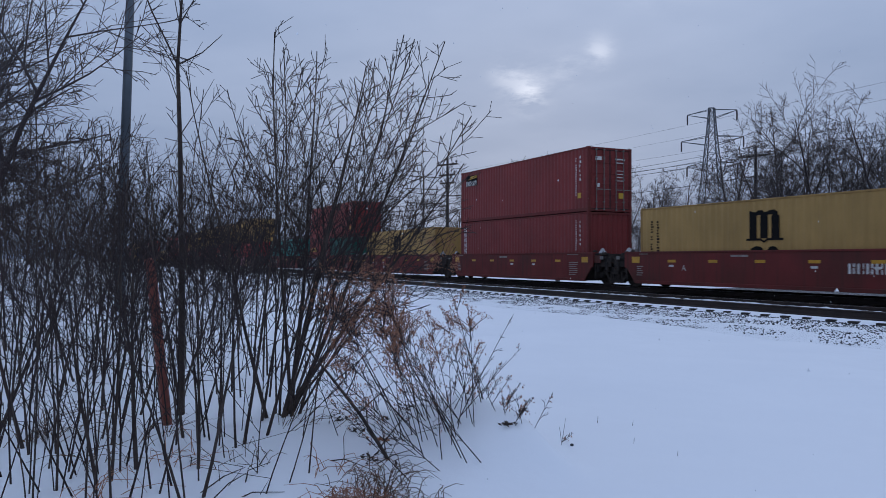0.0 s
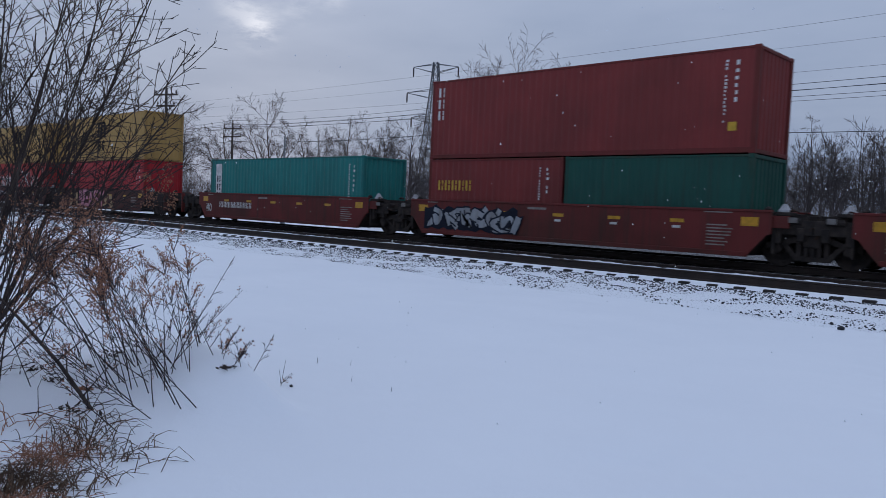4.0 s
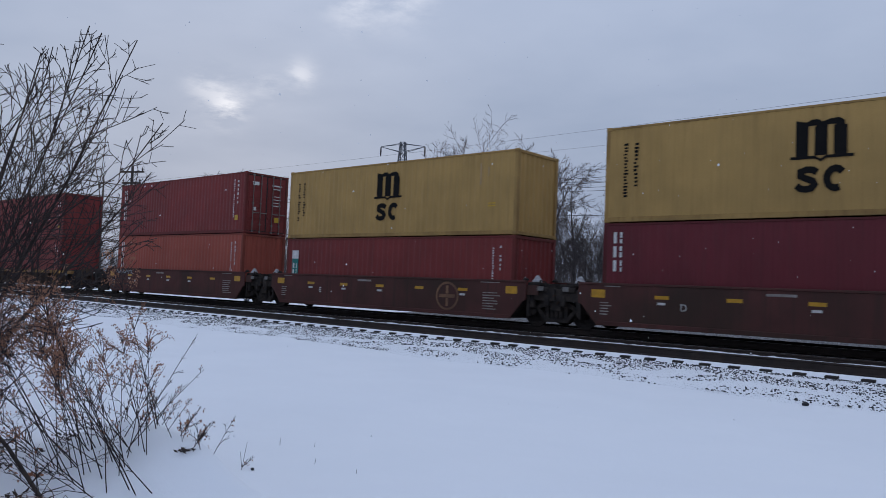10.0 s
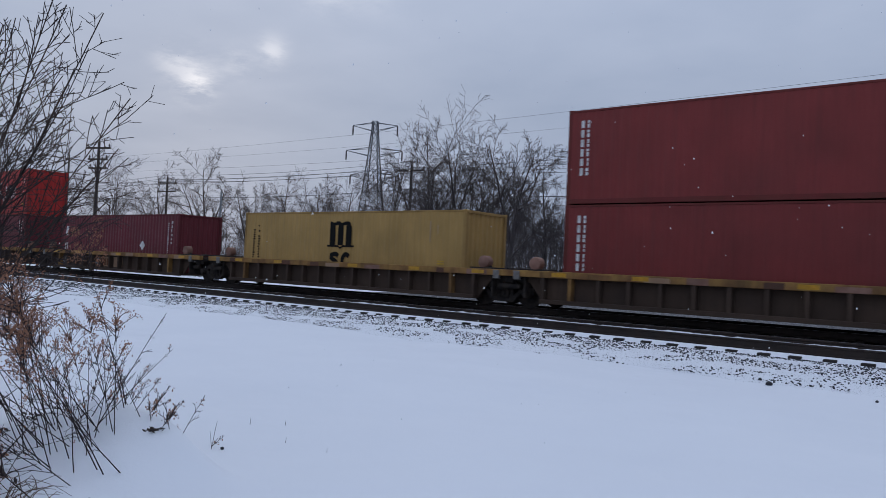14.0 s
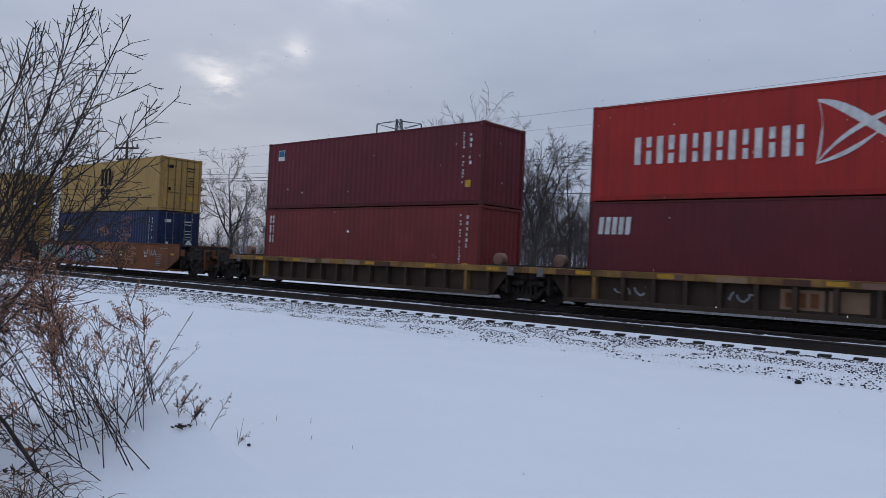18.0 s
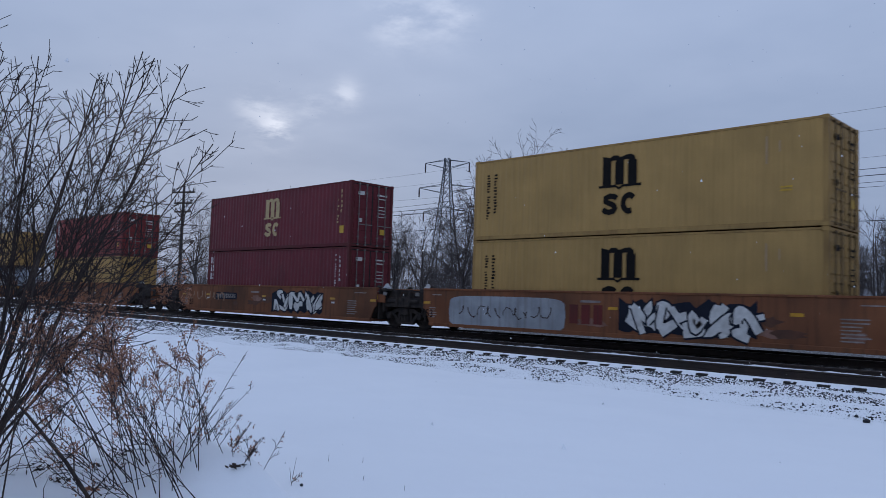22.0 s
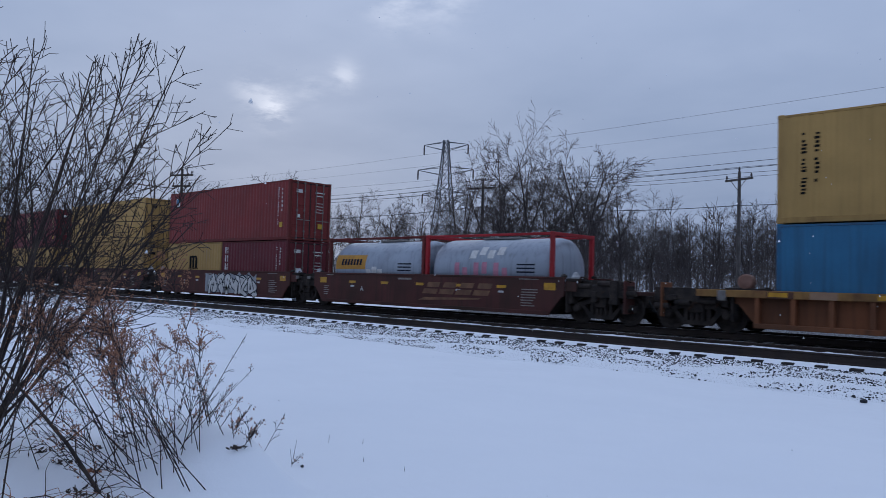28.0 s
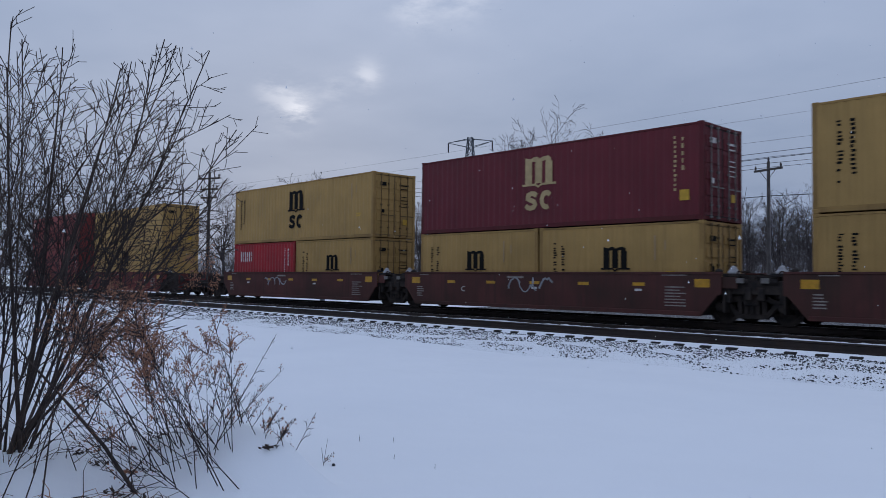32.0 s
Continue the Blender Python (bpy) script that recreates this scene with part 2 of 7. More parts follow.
# door seal brown; on yellow locking bars it stands for their shadows
SEAL_SHADE = material("brown door seal and shaded bars", (0.17, 0.105, 0.042), (0.10, 0.062, 0.028), 0.8, scale=5, bump=0)
ZINC = material("worn door bar steel", (0.22, 0.21, 0.20), (0.15, 0.13, 0.12), 0.5, 0.5, scale=8, bump=0.05)
# place
RAIL = material("rusty rail steel", (0.030, 0.022, 0.019), (0.045, 0.03, 0.024), 0.7, 0.3, scale=3, bump=0.15)
RAILTOP = material("polished rail head", (0.42, 0.43, 0.46), (0.30, 0.31, 0.33), 0.3, 0.9, scale=2, bump=0)
TIE = material("creosoted wooden tie", (0.020, 0.017, 0.016), (0.035, 0.028, 0.024), 0.85, scale=4, bump=0.4)
STONE = material("dark ballast stone", (0.022, 0.022, 0.027), (0.048, 0.046, 0.050), 0.85, scale=9, bump=0.2)
BARK = material("dark wet bark", (0.034, 0.024, 0.021), (0.068, 0.049, 0.040), 0.85, scale=6, bump=0.3)
TWIG = material("reddish brown twigs", (0.030, 0.0165, 0.0145), (0.018, 0.0115, 0.0115), 0.8, scale=5, bump=0.1)
FARBARK = material("grey-brown bare wood", (0.056, 0.045, 0.046), (0.088, 0.072, 0.070), 0.9, scale=0.6, bump=0)
STRAW = material("dry straw stems", (0.13, 0.074, 0.042), (0.055, 0.033, 0.021), 0.85, scale=7, bump=0)
PLUME = material("dried brown seed plumes", (0.40, 0.19, 0.115), (0.25, 0.115, 0.07), 0.9, scale=9, bump=0)
POLEWOOD = material("weathered grey pole wood", (0.12, 0.105, 0.10), (0.08, 0.07, 0.066), 0.85, scale=2, streak=0.4, bump=0.3)
DARKWOOD = material("dark creosoted pole wood", (0.05, 0.043, 0.04), (0.075, 0.062, 0.056), 0.85, scale=2, streak=0.4, bump=0.3)
GALV = material("galvanised steel", (0.22, 0.25, 0.28), (0.17, 0.195, 0.22), 0.5, 0.4, scale=1.5, streak=0.3, bump=0.05)
DULLSTEEL = material("dull grey pole steel", (0.105, 0.125, 0.145), (0.07, 0.082, 0.095), 0.6, 0.3, scale=1.2, streak=0.4, bump=0.05)
LATTICE = material("weathered tower steel", (0.10, 0.11, 0.125), (0.075, 0.08, 0.09), 0.6, 0.4, scale=1, bump=0)
CABLE = material("dark overhead wire", (0.03, 0.033, 0.04), None, 0.6, scale=1, bump=0)
STAKE = material("rust-red marker post", (0.25, 0.070, 0.050), (0.19, 0.052, 0.040), 0.7, scale=5, streak=0.3, bump=0.15)
INSULATOR = material("brown porcelain", (0.05, 0.04, 0.045), None, 0.3, scale=5, bump=0)
FLAKE = material("snowflake", (0.85, 0.87, 0.9), None, 0.9, scale=5, bump=0)


def snow_material(name, bare=None, lo=0.0, hi=0.0, bare_scale=30.0):
    """Snow, with the bare ground showing through in grains where bare is given."""
    m = MATS[name] = bpy.data.materials.new(name)
    m.use_nodes = True
    nt = m.node_tree
    n, link = nt.nodes, nt.links.new
    bsdf = n["Principled BSDF"]
    tc = n.new("ShaderNodeTexCoord")

    def noise_at(sc, detail=4.0):
        t = n.new("ShaderNodeTexNoise")
        t.inputs["Scale"].default_value, t.inputs["Detail"].default_value = sc, detail
        link(tc.outputs["Object"], t.inputs["Vector"])
        return t.outputs["Fac"]

    mix = n.new("ShaderNodeMixRGB")
    mix.inputs[1].default_value, mix.inputs[2].default_value = (0.83, 0.845, 0.87, 1), (0.76, 0.78, 0.815, 1)
    link(noise_at(0.6, 6.0), mix.inputs[0])
    col = mix.outputs[0]
    height = n.new("ShaderNodeMath")
    height.operation = "ADD"
    link(noise_at(3.0, 6.0), height.inputs[0])
    half = n.new("ShaderNodeMath")
    half.operation = "MULTIPLY"
    half.inputs[1].default_value = 0.12
    link(noise_at(60.0, 3.0), half.inputs[0]), link(half.outputs[0], height.inputs[1])
    if bare:
        r = n.new("ShaderNodeMapRange")
        r.inputs[1].default_value, r.inputs[2].default_value = lo, hi
        link(noise_at(bare_scale, 3.0), r.inputs[0])
        x = n.new("ShaderNodeMixRGB")
        x.inputs[2].default_value = (*bare, 1)
        link(r.outputs[0], x.inputs[0]), link(col, x.inputs[1])
        col = x.outputs[0]
    link(col, bsdf.inputs["Base Color"])
    bsdf.inputs["Roughness"].default_value, bsdf.inputs["Specular IOR Level"].default_value = 0.85, 0.2
    bp = n.new("ShaderNodeBump")
    bp.inputs["Strength"].default_value, bp.inputs["Distance"].default_value = 0.25, 0.05
    link(height.outputs[0], bp.inputs["Height"]), link(bp.outputs[0], bsdf.inputs["Normal"])
    return m


SNOW = snow_material("fresh snow")
SNOWBED = snow_material("snow on ballast", (0.06, 0.057, 0.06), 0.62, 0.68, 60.0)
# bare stones; the shade by rails and under cars is in the colour too
GREYBED = snow_material("bare ballast with shade in its colour", (0.042, 0.038, 0.038), 0.22, 0.50, 16.0)


# ---- mesh helpers ----
def mesh_ob(name, verts, faces, mat, parent=None, label="", smooth=False):
    me = bpy.data.meshes.new(name)
    me.from_pydata([tuple(v) for v in verts], [], [tuple(f) for f in faces])
    if smooth:
        me.polygons.foreach_set("use_smooth", [True] * len(me.polygons))
    me.materials.append(mat)
    return link_mesh(name, me, mat, parent, label)


def link_mesh(name, me, mat, parent=None, label="", at=None):
    """One object on a mesh that may be shared; its paint sits on the object."""
    if not me.materials:
        me.materials.append(mat)
    ob = new(name, me)
    if me.materials[0] is not mat:
        ob.material_slots[0].link = "OBJECT"
        ob.material_slots[0].material = mat
    if parent:
        ob.parent = parent
    if at is not None:
        ob.matrix_basis = at
    if label:
        tagged(ob, label)
    return ob


def part(name, bm, mat, parent, label="", at=None, smooth=False):
    me = bpy.data.meshes.new(name)
    if smooth:
        for f in bm.faces:
            f.smooth = True
    bm.to_mesh(me)
    bm.free()
    return link_mesh(name, me, mat, parent, label, at)


class Shape:
    """Collects boxes, prisms and tubes into one mesh."""

    def __init__(self):
        self.v, self.f = [], []

    def add(self, verts, faces):
        k = len(self.v)
        self.v += [tuple(p) for p in verts]
        self.f += [tuple(i + k for i in f) for f in faces]
        return self

    def box(self, x0, x1, y0, y1, z0, z1, bevel=0.0):
        if bevel <= 0:
            v = [(x, y, z) for x in (x0, x1) for y in (y0, y1) for z in (z0, z1)]
            return self.add(v, [(0, 1, 3, 2), (4, 6, 7, 5), (0, 4, 5, 1), (2, 3, 7, 6), (0, 2, 6, 4), (1, 5, 7, 3)])
        b = bevel
        v = []
        for x, sx in ((x0, 1), (x1, -1)):
            for y, sy in ((y0, 1), (y1, -1)):
                for z, sz in ((z0, 1), (z1, -1)):
                    v += [(x, y + sy * b, z + sz * b), (x + sx * b, y, z + sz * b), (x + sx * b, y + sy * b, z)]
        k = lambda i, j, m, a: 3 * (4 * i + 2 * j + m) + a  # noqa: E731
        f = []
        for i in (0, 1):
            f.append([k(i, 0, 0, 0), k(i, 0, 1, 0), k(i, 1, 1, 0), k(i, 1, 0, 0)][:: (1 if i == 0 else -1)])
            f.append([k(0, i, 0, 1), k(1, i, 0, 1), k(1, i, 1, 1), k(0, i, 1, 1)][:: (1 if i == 0 else -1)])
            f.append([k(0, 0, i, 2), k(0, 1, i, 2), k(1, 1, i, 2), k(1, 0, i, 2)][:: (1 if i == 0 else -1)])
            for j in (0, 1):
                f.append([k(0, i, j, 1), k(0, i, j, 2), k(1, i, j, 2), k(1, i, j, 1)])
                f.append([k(i, 0, j, 0), k(i, 0, j, 2), k(i, 1, j, 2), k(i, 1, j, 0)])
                f.append([k(i, j, 0, 0), k(i, j, 0, 1), k(i, j, 1, 1), k(i, j, 1, 0)])
                for m in (0, 1):
                    f.append([k(i, j, m, 0), k(i, j, m, 1), k(i, j, m, 2)])
        return self.add(v, f)

    def prism(self, outline, y0, y1):
        """An outline in x and z, drawn through from y0 to y1."""
        n = len(outline)
        v = [(x, y0, z) for x, z in outline] + [(x, y1, z) for x, z in outline]
        f = [tuple(range(n)), tuple(range(2 * n - 1, n - 1, -1))]
        f += [(i, i + n, (i + 1) % n + n, (i + 1) % n) for i in range(n)]
        return self.add(v, f)

    def strip(self, pts, w, y0, y1):
        """A brush line of width w in x and z, drawn through from y0 to y1, in one piece."""
        o, n = ribbon(pts, w), len(pts)
        m = 2 * n
        f = []
        for k in range(n - 1):
            a, b, c, d = k, k + 1, m - 2 - k, m - 1 - k
            f += [(a, b, c, d), (a + m, d + m, c + m, b + m), (a, a + m, b + m, b), (d, c, c + m, d + m)]
        f += [(0, m - 1, 2 * m - 1, m), (n - 1, n - 1 + m, n + m, n)]
        return self.add([(x, y0, z) for x, z in o] + [(x, y1, z) for x, z in o], f)

    def rod(self, a, b, r0, r1=None, sides=8, caps=True):
        a, b = Vector(a), Vector(b)
        d = (b - a).normalized()
        u = d.orthogonal().normalized()
        w = d.cross(u)
        r1 = r0 if r1 is None else r1
        v = []
        for p, r in ((a, r0), (b, r1)):
            v += [p + r * (math.cos(2 * math.pi * k / sides) * u + math.sin(2 * math.pi * k / sides) * w) for k in range(sides)]
        f = [(k, (k + 1) % sides, (k + 1) % sides + sides, k + sides) for k in range(sides)]
        if caps:
            f += [tuple(range(sides))[::-1], tuple(range(sides, 2 * sides))]
        return self.add(v, f)

    def lathe(self, profile, axis="y", sides=20, at=(0, 0, 0)):
        """profile: rows of (along the axis, radius)."""
        v = []
        for s, r in profile:
            for k in range(sides):
                c, q = r * math.cos(2 * math.pi * k / sides), r * math.sin(2 * math.pi * k / sides)
                p = (c, s, q) if axis == "y" else (s, c, q) if axis == "x" else (c, q, s)
                v.append((p[0] + at[0], p[1] + at[1], p[2] + at[2]))
        n = len(profile)
        f = [(i * sides + k, i * sides + (k + 1) % sides, (i + 1) * sides + (k + 1) % sides, (i + 1) * sides + k) for i in range(n - 1) for k in range(sides)]
        f += [tuple(range(sides))[::-1], tuple(range((n - 1) * sides, n * sides))]
        return self.add(v, f)

    def mesh(self, name):
        me = bpy.data.meshes.new(name)
        me.from_pydata(self.v, [], self.f)
        return me

    def ob(self, name, mat, parent=None, label="", at=None, smooth=False):
        me = self.mesh(name)
        if smooth:
            me.polygons.foreach_set("use_smooth", [True] * len(me.polygons))
        return link_mesh(name, me, mat, parent, label, at)


def empty(name, label, category, group="", kind="", at=None):
    ob = new(name)
    ob.empty_display_size = 0.2
    if at is not None:
        ob.matrix_basis = at
    return tagged(ob, label, category, group, kind)


# ---- the place: ground, tracks ----
TRAIN_Y, NEAR_Y, RAIL_TOP = 21.79, 16.5, 0.38
TIE_STEP = 0.593


def rise(x, y):
    """Height of the snow: gentle swells, the mound under the bushes and the bank of the line."""
    p = Vector((x, y, 0))
    z = 0.05 * noise.noise(p * 0.22) + 0.018 * noise.noise(p * 0.9) + 0.006 * noise.noise(p * 2.7)
    z += 0.17 * math.exp(-(((x + 6.2) / 1.4) ** 2 + ((y - 2.1) / 1.2) ** 2))
    u, v = x + 5.22, y - 2.98 - 0.05 * (x + 5.22)  # the drift at the edge of the weeds, steep on its far side
    z += 0.33 * math.exp(-((u / 0.82) ** 4 + (v / (0.13 if v > 0 else 0.55)) ** 2))
    z += 0.05 * math.exp(-(((x + 7.5) / 2.5) ** 2 + ((y + 0.5) / 2.0) ** 2))
    if y > 40:
        z += min(0.5, (y - 40) * 0.01)
    return z if abs(x) < 400 and abs(y) < 400 else 0.0


def build_ground():
    def axis(lo, hi, c, fine, reach):
        out, s, p = [c], fine, c
        while p < hi:
            s = fine if abs(p - c) < reach else s * 1.13
            p += s
            out.append(min(p, hi))
        p, s = c, fine
        while p > lo:
            s = fine if abs(p - c) < reach else s * 1.13
            p -= s
            out.insert(0, max(p, lo))
        return out

    xs, ys = axis(-3000, 3000, -4.0, 0.14, 9.0), axis(-3000, 3000, 4.0, 0.10, 8.0)
    marks = []
    rng = random.Random(4)
    for k in range(26):  # shallow old footprints and wind pits
        marks.append((-2.4 + 0.22 * k * rng.uniform(0.6, 1.2), 4.2 + 0.2 * k * rng.uniform(0.5, 1.1) + rng.uniform(-0.5, 0.5)))
    verts = []
    for y in ys:
        for x in xs:
            z = rise(x, y)
            if -4 < x < 6 and 2 < y < 12:
                for a, b in marks:
                    d = (x - a) ** 2 + (y - b) ** 2
                    if d < 0.09:
                        z -= 0.03 * math.exp(-d / 0.012)
            verts.append((x, y, z))
    w = len(xs)
    faces = [(j * w + i, j * w + i + 1, (j + 1) * w + i + 1, (j + 1) * w + i) for j in range(len(ys) - 1) for i in range(w - 1)]
    tagged(mesh_ob("ground", verts, faces, SNOW, smooth=True), "untouched snow field beside the railway line", "ground", kind="structure")


def build_trackbed():
    """The raised stone bed of both tracks: a shoulder sprinkled with snow, and the bare top, darkened for shade."""
    xs = [-900, -400, -200] + [-100 + 0.5 * k for k in range(251)] + [60, 150, 400, 900]
    rng = random.Random(9)

    def strip(name, profile, mat, label, rough):
        verts = []
        for x in xs:
            for y, z in profile:
                q = rough * noise.noise(Vector((x * 1.7, y * 1.7, 5.0))) * (0.3 if y > 14.8 else 1.0)
                verts.append((x, y + 2.2 * q, z + q))
        w = len(profile)
        faces = [(i * w + j, (i + 1) * w + j, (i + 1) * w + j + 1, i * w + j + 1) for i in range(len(xs) - 1) for j in range(w - 1)]
        tagged(mesh_ob(name, verts, faces, mat, smooth=True), label, "ballast", kind="structure")

    strip("ballast_shoulder", [(11.6, -0.12), (12.3, 0.02), (12.8, 0.065), (13.4, 0.085), (13.9, 0.095), (14.5, 0.11), (14.9, 0.122), (15.12, 0.13), (15.22, 0.134)], SNOWBED, "stone ballast shoulder thinly covered with snow", 0.008)
    strip("snow_berm", [(15.20, 0.128), (15.27, 0.160), (15.33, 0.192), (15.45, 0.199), (15.58, 0.196), (15.65, 0.17), (15.67, 0.12)], SNOW, "band of snow lying over the tie ends beside the rail", 0.006)
    strip("ballast_top", [(15.60, 0.149), (15.75, 0.153), (16.5, 0.145), (17.8, 0.15), (19.1, 0.12), (20.4, 0.15), (21.8, 0.145), (23.2, 0.15), (24.4, 0.11), (26.5, 0.06), (28.5, -0.1)], GREYBED, "dark wind-swept stone ballast between the tracks", 0.012)
    # bare verge, its grey also standing for the shade under the cars
    far = [(24.4, 0.125), (25.6, 0.10), (27.5, 0.10), (34.0, 0.11), (36.0, 0.02)]
    verts = [(x, y + 0.5 * noise.noise(Vector((x * 0.4, y, 1))), z + (0.012 if 0 < k < 20 and y < 35 else -0.1)) for k, x in enumerate([-30 + 2.5 * k for k in range(21)]) for y, z in far]
    faces = [(i * 5 + j, i * 5 + 5 + j, i * 5 + 6 + j, i * 5 + 1 + j) for i in range(20) for j in range(4)]
    tagged(mesh_ob("ballast_verge", verts, faces, GREYBED, smooth=True), "dark gravel verge beyond the tracks", "ballast", kind="structure")
    # single stones that stand out of the snow
    sh = Shape()
    ico = [(0, 0, 1), (0.89, 0, 0.45), (0.28, 0.85, 0.45), (-0.72, 0.53, 0.45), (-0.72, -0.53, 0.45), (0.28, -0.85, 0.45), (0.72, 0.53, -0.45), (-0.28, 0.85, -0.45), (-0.89, 0, -0.45), (-0.28, -0.85, -0.45), (0.72, -0.53, -0.45)]
    tri = [(0, 1, 2), (0, 2, 3), (0, 3, 4), (0, 4, 5), (0, 5, 1), (1, 6, 2), (2, 7, 3), (3, 8, 4), (4, 9, 5), (5, 10, 1), (6, 7, 2), (7, 8, 3), (8, 9, 4), (9, 10, 5), (10, 6, 1)]
    for k in range(36000):
        x = -60 + 66 * rng.random() ** 0.72
        d = rng.random()
        y = 15.12 - 3.0 * d ** 1.5
        if noise.noise(Vector((x * 0.9, y * 1.4, 2))) < -0.55 + 0.6 * d:
            continue
        z = float(np.interp(y, (12.3, 12.8, 13.4, 14.5, 15.12), (0.02, 0.065, 0.085, 0.11, 0.13)))
        z = max(z, rise(x, y)) if y < 12.9 else z
        r = 0.006 + 0.016 * rng.random() ** 2.2
        a, sx, sy, sz = rng.uniform(0, 6.28), rng.uniform(0.7, 1.4), rng.uniform(0.7, 1.2), rng.uniform(0.5, 1.0)
        c, s = math.cos(a), math.sin(a)
        sh.add([(x + r * (c * p * sx - s * q * sy), y + r * (s * p * sx + c * q * sy), z + r * sz * h + 0.005) for p, q, h in ico], tri)
    tagged(sh.ob("ballast_stones", STONE), "loose dark ballast stones poking through the snow", "stones", kind="stuff")
    # a few stones that rolled out onto the field
    for x, y, r in ((-3.38, 11.98, 0.06), (-1.9, 11.6, 0.03), (-0.6, 11.7, 0.035), (-5.06, 3.62, 0.02)):
        one = Shape().add([(r * p, 0.8 * r * q, 0.7 * r * h) for p, q, h in ico], tri).ob("stone", STONE, at=pose(x, y, rise(x, y) + 0.4 * r, 0, 0, 40 * x))
        tagged(one, "small dark stone lying on the snow", "stone", "stones on the snow")


def rail_mesh(x0, x1):
    """One rail: foot, web and head, with the running surface on its top."""
    half = [(0.076, 0.0), (0.076, 0.012), (0.02, 0.03), (0.009, 0.045), (0.009, 0.14), (0.036, 0.155), (0.036, 0.182), (0.028, 0.186)]
    outline = half + [(-a, b) for a, b in reversed(half)]
    n = len(outline)
    v = [(x, a, b) for x in (x0, x1) for a, b in outline]
    return v, [(i, (i + 1) % n, (i + 1) % n + n, i + n) for i in range(n)] + [tuple(range(n))[::-1], tuple(range(n, 2 * n))]


def build_track(name, y, label):
    track = empty(name, label, "track", kind="structure")
    foot = RAIL_TOP - 0.186
    v, f = rail_mesh(-900, 900)
    me = bpy.data.meshes.new("rail")
    me.from_pydata(v, [], f)
    head = Shape().box(-900, 900, -0.026, 0.026, 0.1865, 0.1885)
    hm = head.mesh("rail_head")
    for side in (-0.753, 0.753):
        r = link_mesh("rail", me, RAIL, track, at=pose(0, y + side, foot))
        link_mesh("running_surface", hm, RAILTOP, r, "bright worn strip on the rail head")
    rng = random.Random(int(y * 10))
    tie = Shape().box(-0.115, 0.115, -1.3, 1.3, -0.17, 0.0, 0.012).mesh("tie")
    plate = Shape().box(-0.09, 0.09, -0.17, 0.17, 0.0, 0.012).mesh("tie_plate")
    rest = Shape()
    for k in range(-330, 120):
        x = -7.41 + TIE_STEP * k
        if -88 <= k <= 24:
            t = link_mesh("tie", tie, TIE, track, at=pose(x + rng.uniform(-0.02, 0.02), y + rng.uniform(-0.03, 0.03), foot - 0.012, 0, 0, rng.uniform(-1, 1)))
            for side in (-0.753, 0.753):
                link_mesh("tie_plate", plate, RAIL, t, at=pose(0, side, 0))
        else:
            rest.box(x - 0.115, x + 0.115, y - 1.3, y + 1.3, foot - 0.18, foot - 0.012)
    tagged(rest.ob("ties", TIE, track), kind="stuff")


def build_rails_snow():
    """The thin line of snow that lies along the inner foot of the near rails."""
    rng = random.Random(3)
    for y, w in ((NEAR_Y + 0.753 - 0.16, 0.07),):
        v, f = [], []
        xs = [-300 + 2 * k for k in range(120)] + [-60 + 0.12 * k for k in range(620)]
        for k, x in enumerate(xs):
            h = 0.155 + 0.035 * noise.noise(Vector((x * 0.8, y, 0))) + 0.032 * noise.noise(Vector((x * 5, y, 0)))
            v += [(x, y - w, 0.15), (x, y - 0.4 * w, 0.15 + h), (x, y + 0.4 * w, 0.15 + h), (x, y + 3 * w, 0.14)]
        for k in range(len(xs) - 1):
            f += [(4 * k + j, 4 * k + 4 + j, 4 * k + 5 + j, 4 * k + 1 + j) for j in range(3)]
        tagged(mesh_ob("snow_ridge", v, f, SNOW, smooth=True), "low ridge of snow along the inside of a rail", "snow", kind="structure")


build_ground()
build_trackbed()
build_track("near_track", NEAR_Y, "empty near railway track with dark rails and snowy tie ends")
build_track("far_track", TRAIN_Y, "far railway track that carries the train")
build_rails_snow()

# ---- the train ----
SPEED = 12.609
FLOOR, LOW, HIGH = 0.74, 0.65, 0.83  # well floors: usual, lone boxes, orange cars
HC, STD = 2.896, 2.591
MOVING = []
CACHE = {}


def cached(key, make):
    if key not in CACHE:
        CACHE[key] = make()
    return CACHE[key]


def corrugated(sh, length, z0, z1, place, depth=0.020):
    """A folded steel wall along its length; place() lays (along, depth, z) into the container."""
    n = max(4, round(length / 0.278))
    step = length / n
    prof = []
    for k in range(n):
        a = -length / 2 + k * step
        prof += [(a, 0.0), (a + 0.25 * step, 0.0), (a + 0.5 * step, depth), (a + 0.75 * step, depth)]
    prof.append((length / 2, 0.0))
    v = [place(a, d, z) for a, d in prof for z in (z0, z1)]
    sh.add(v, [(2 * k, 2 * k + 2, 2 * k + 3, 2 * k + 1) for k in range(len(prof) - 1)])


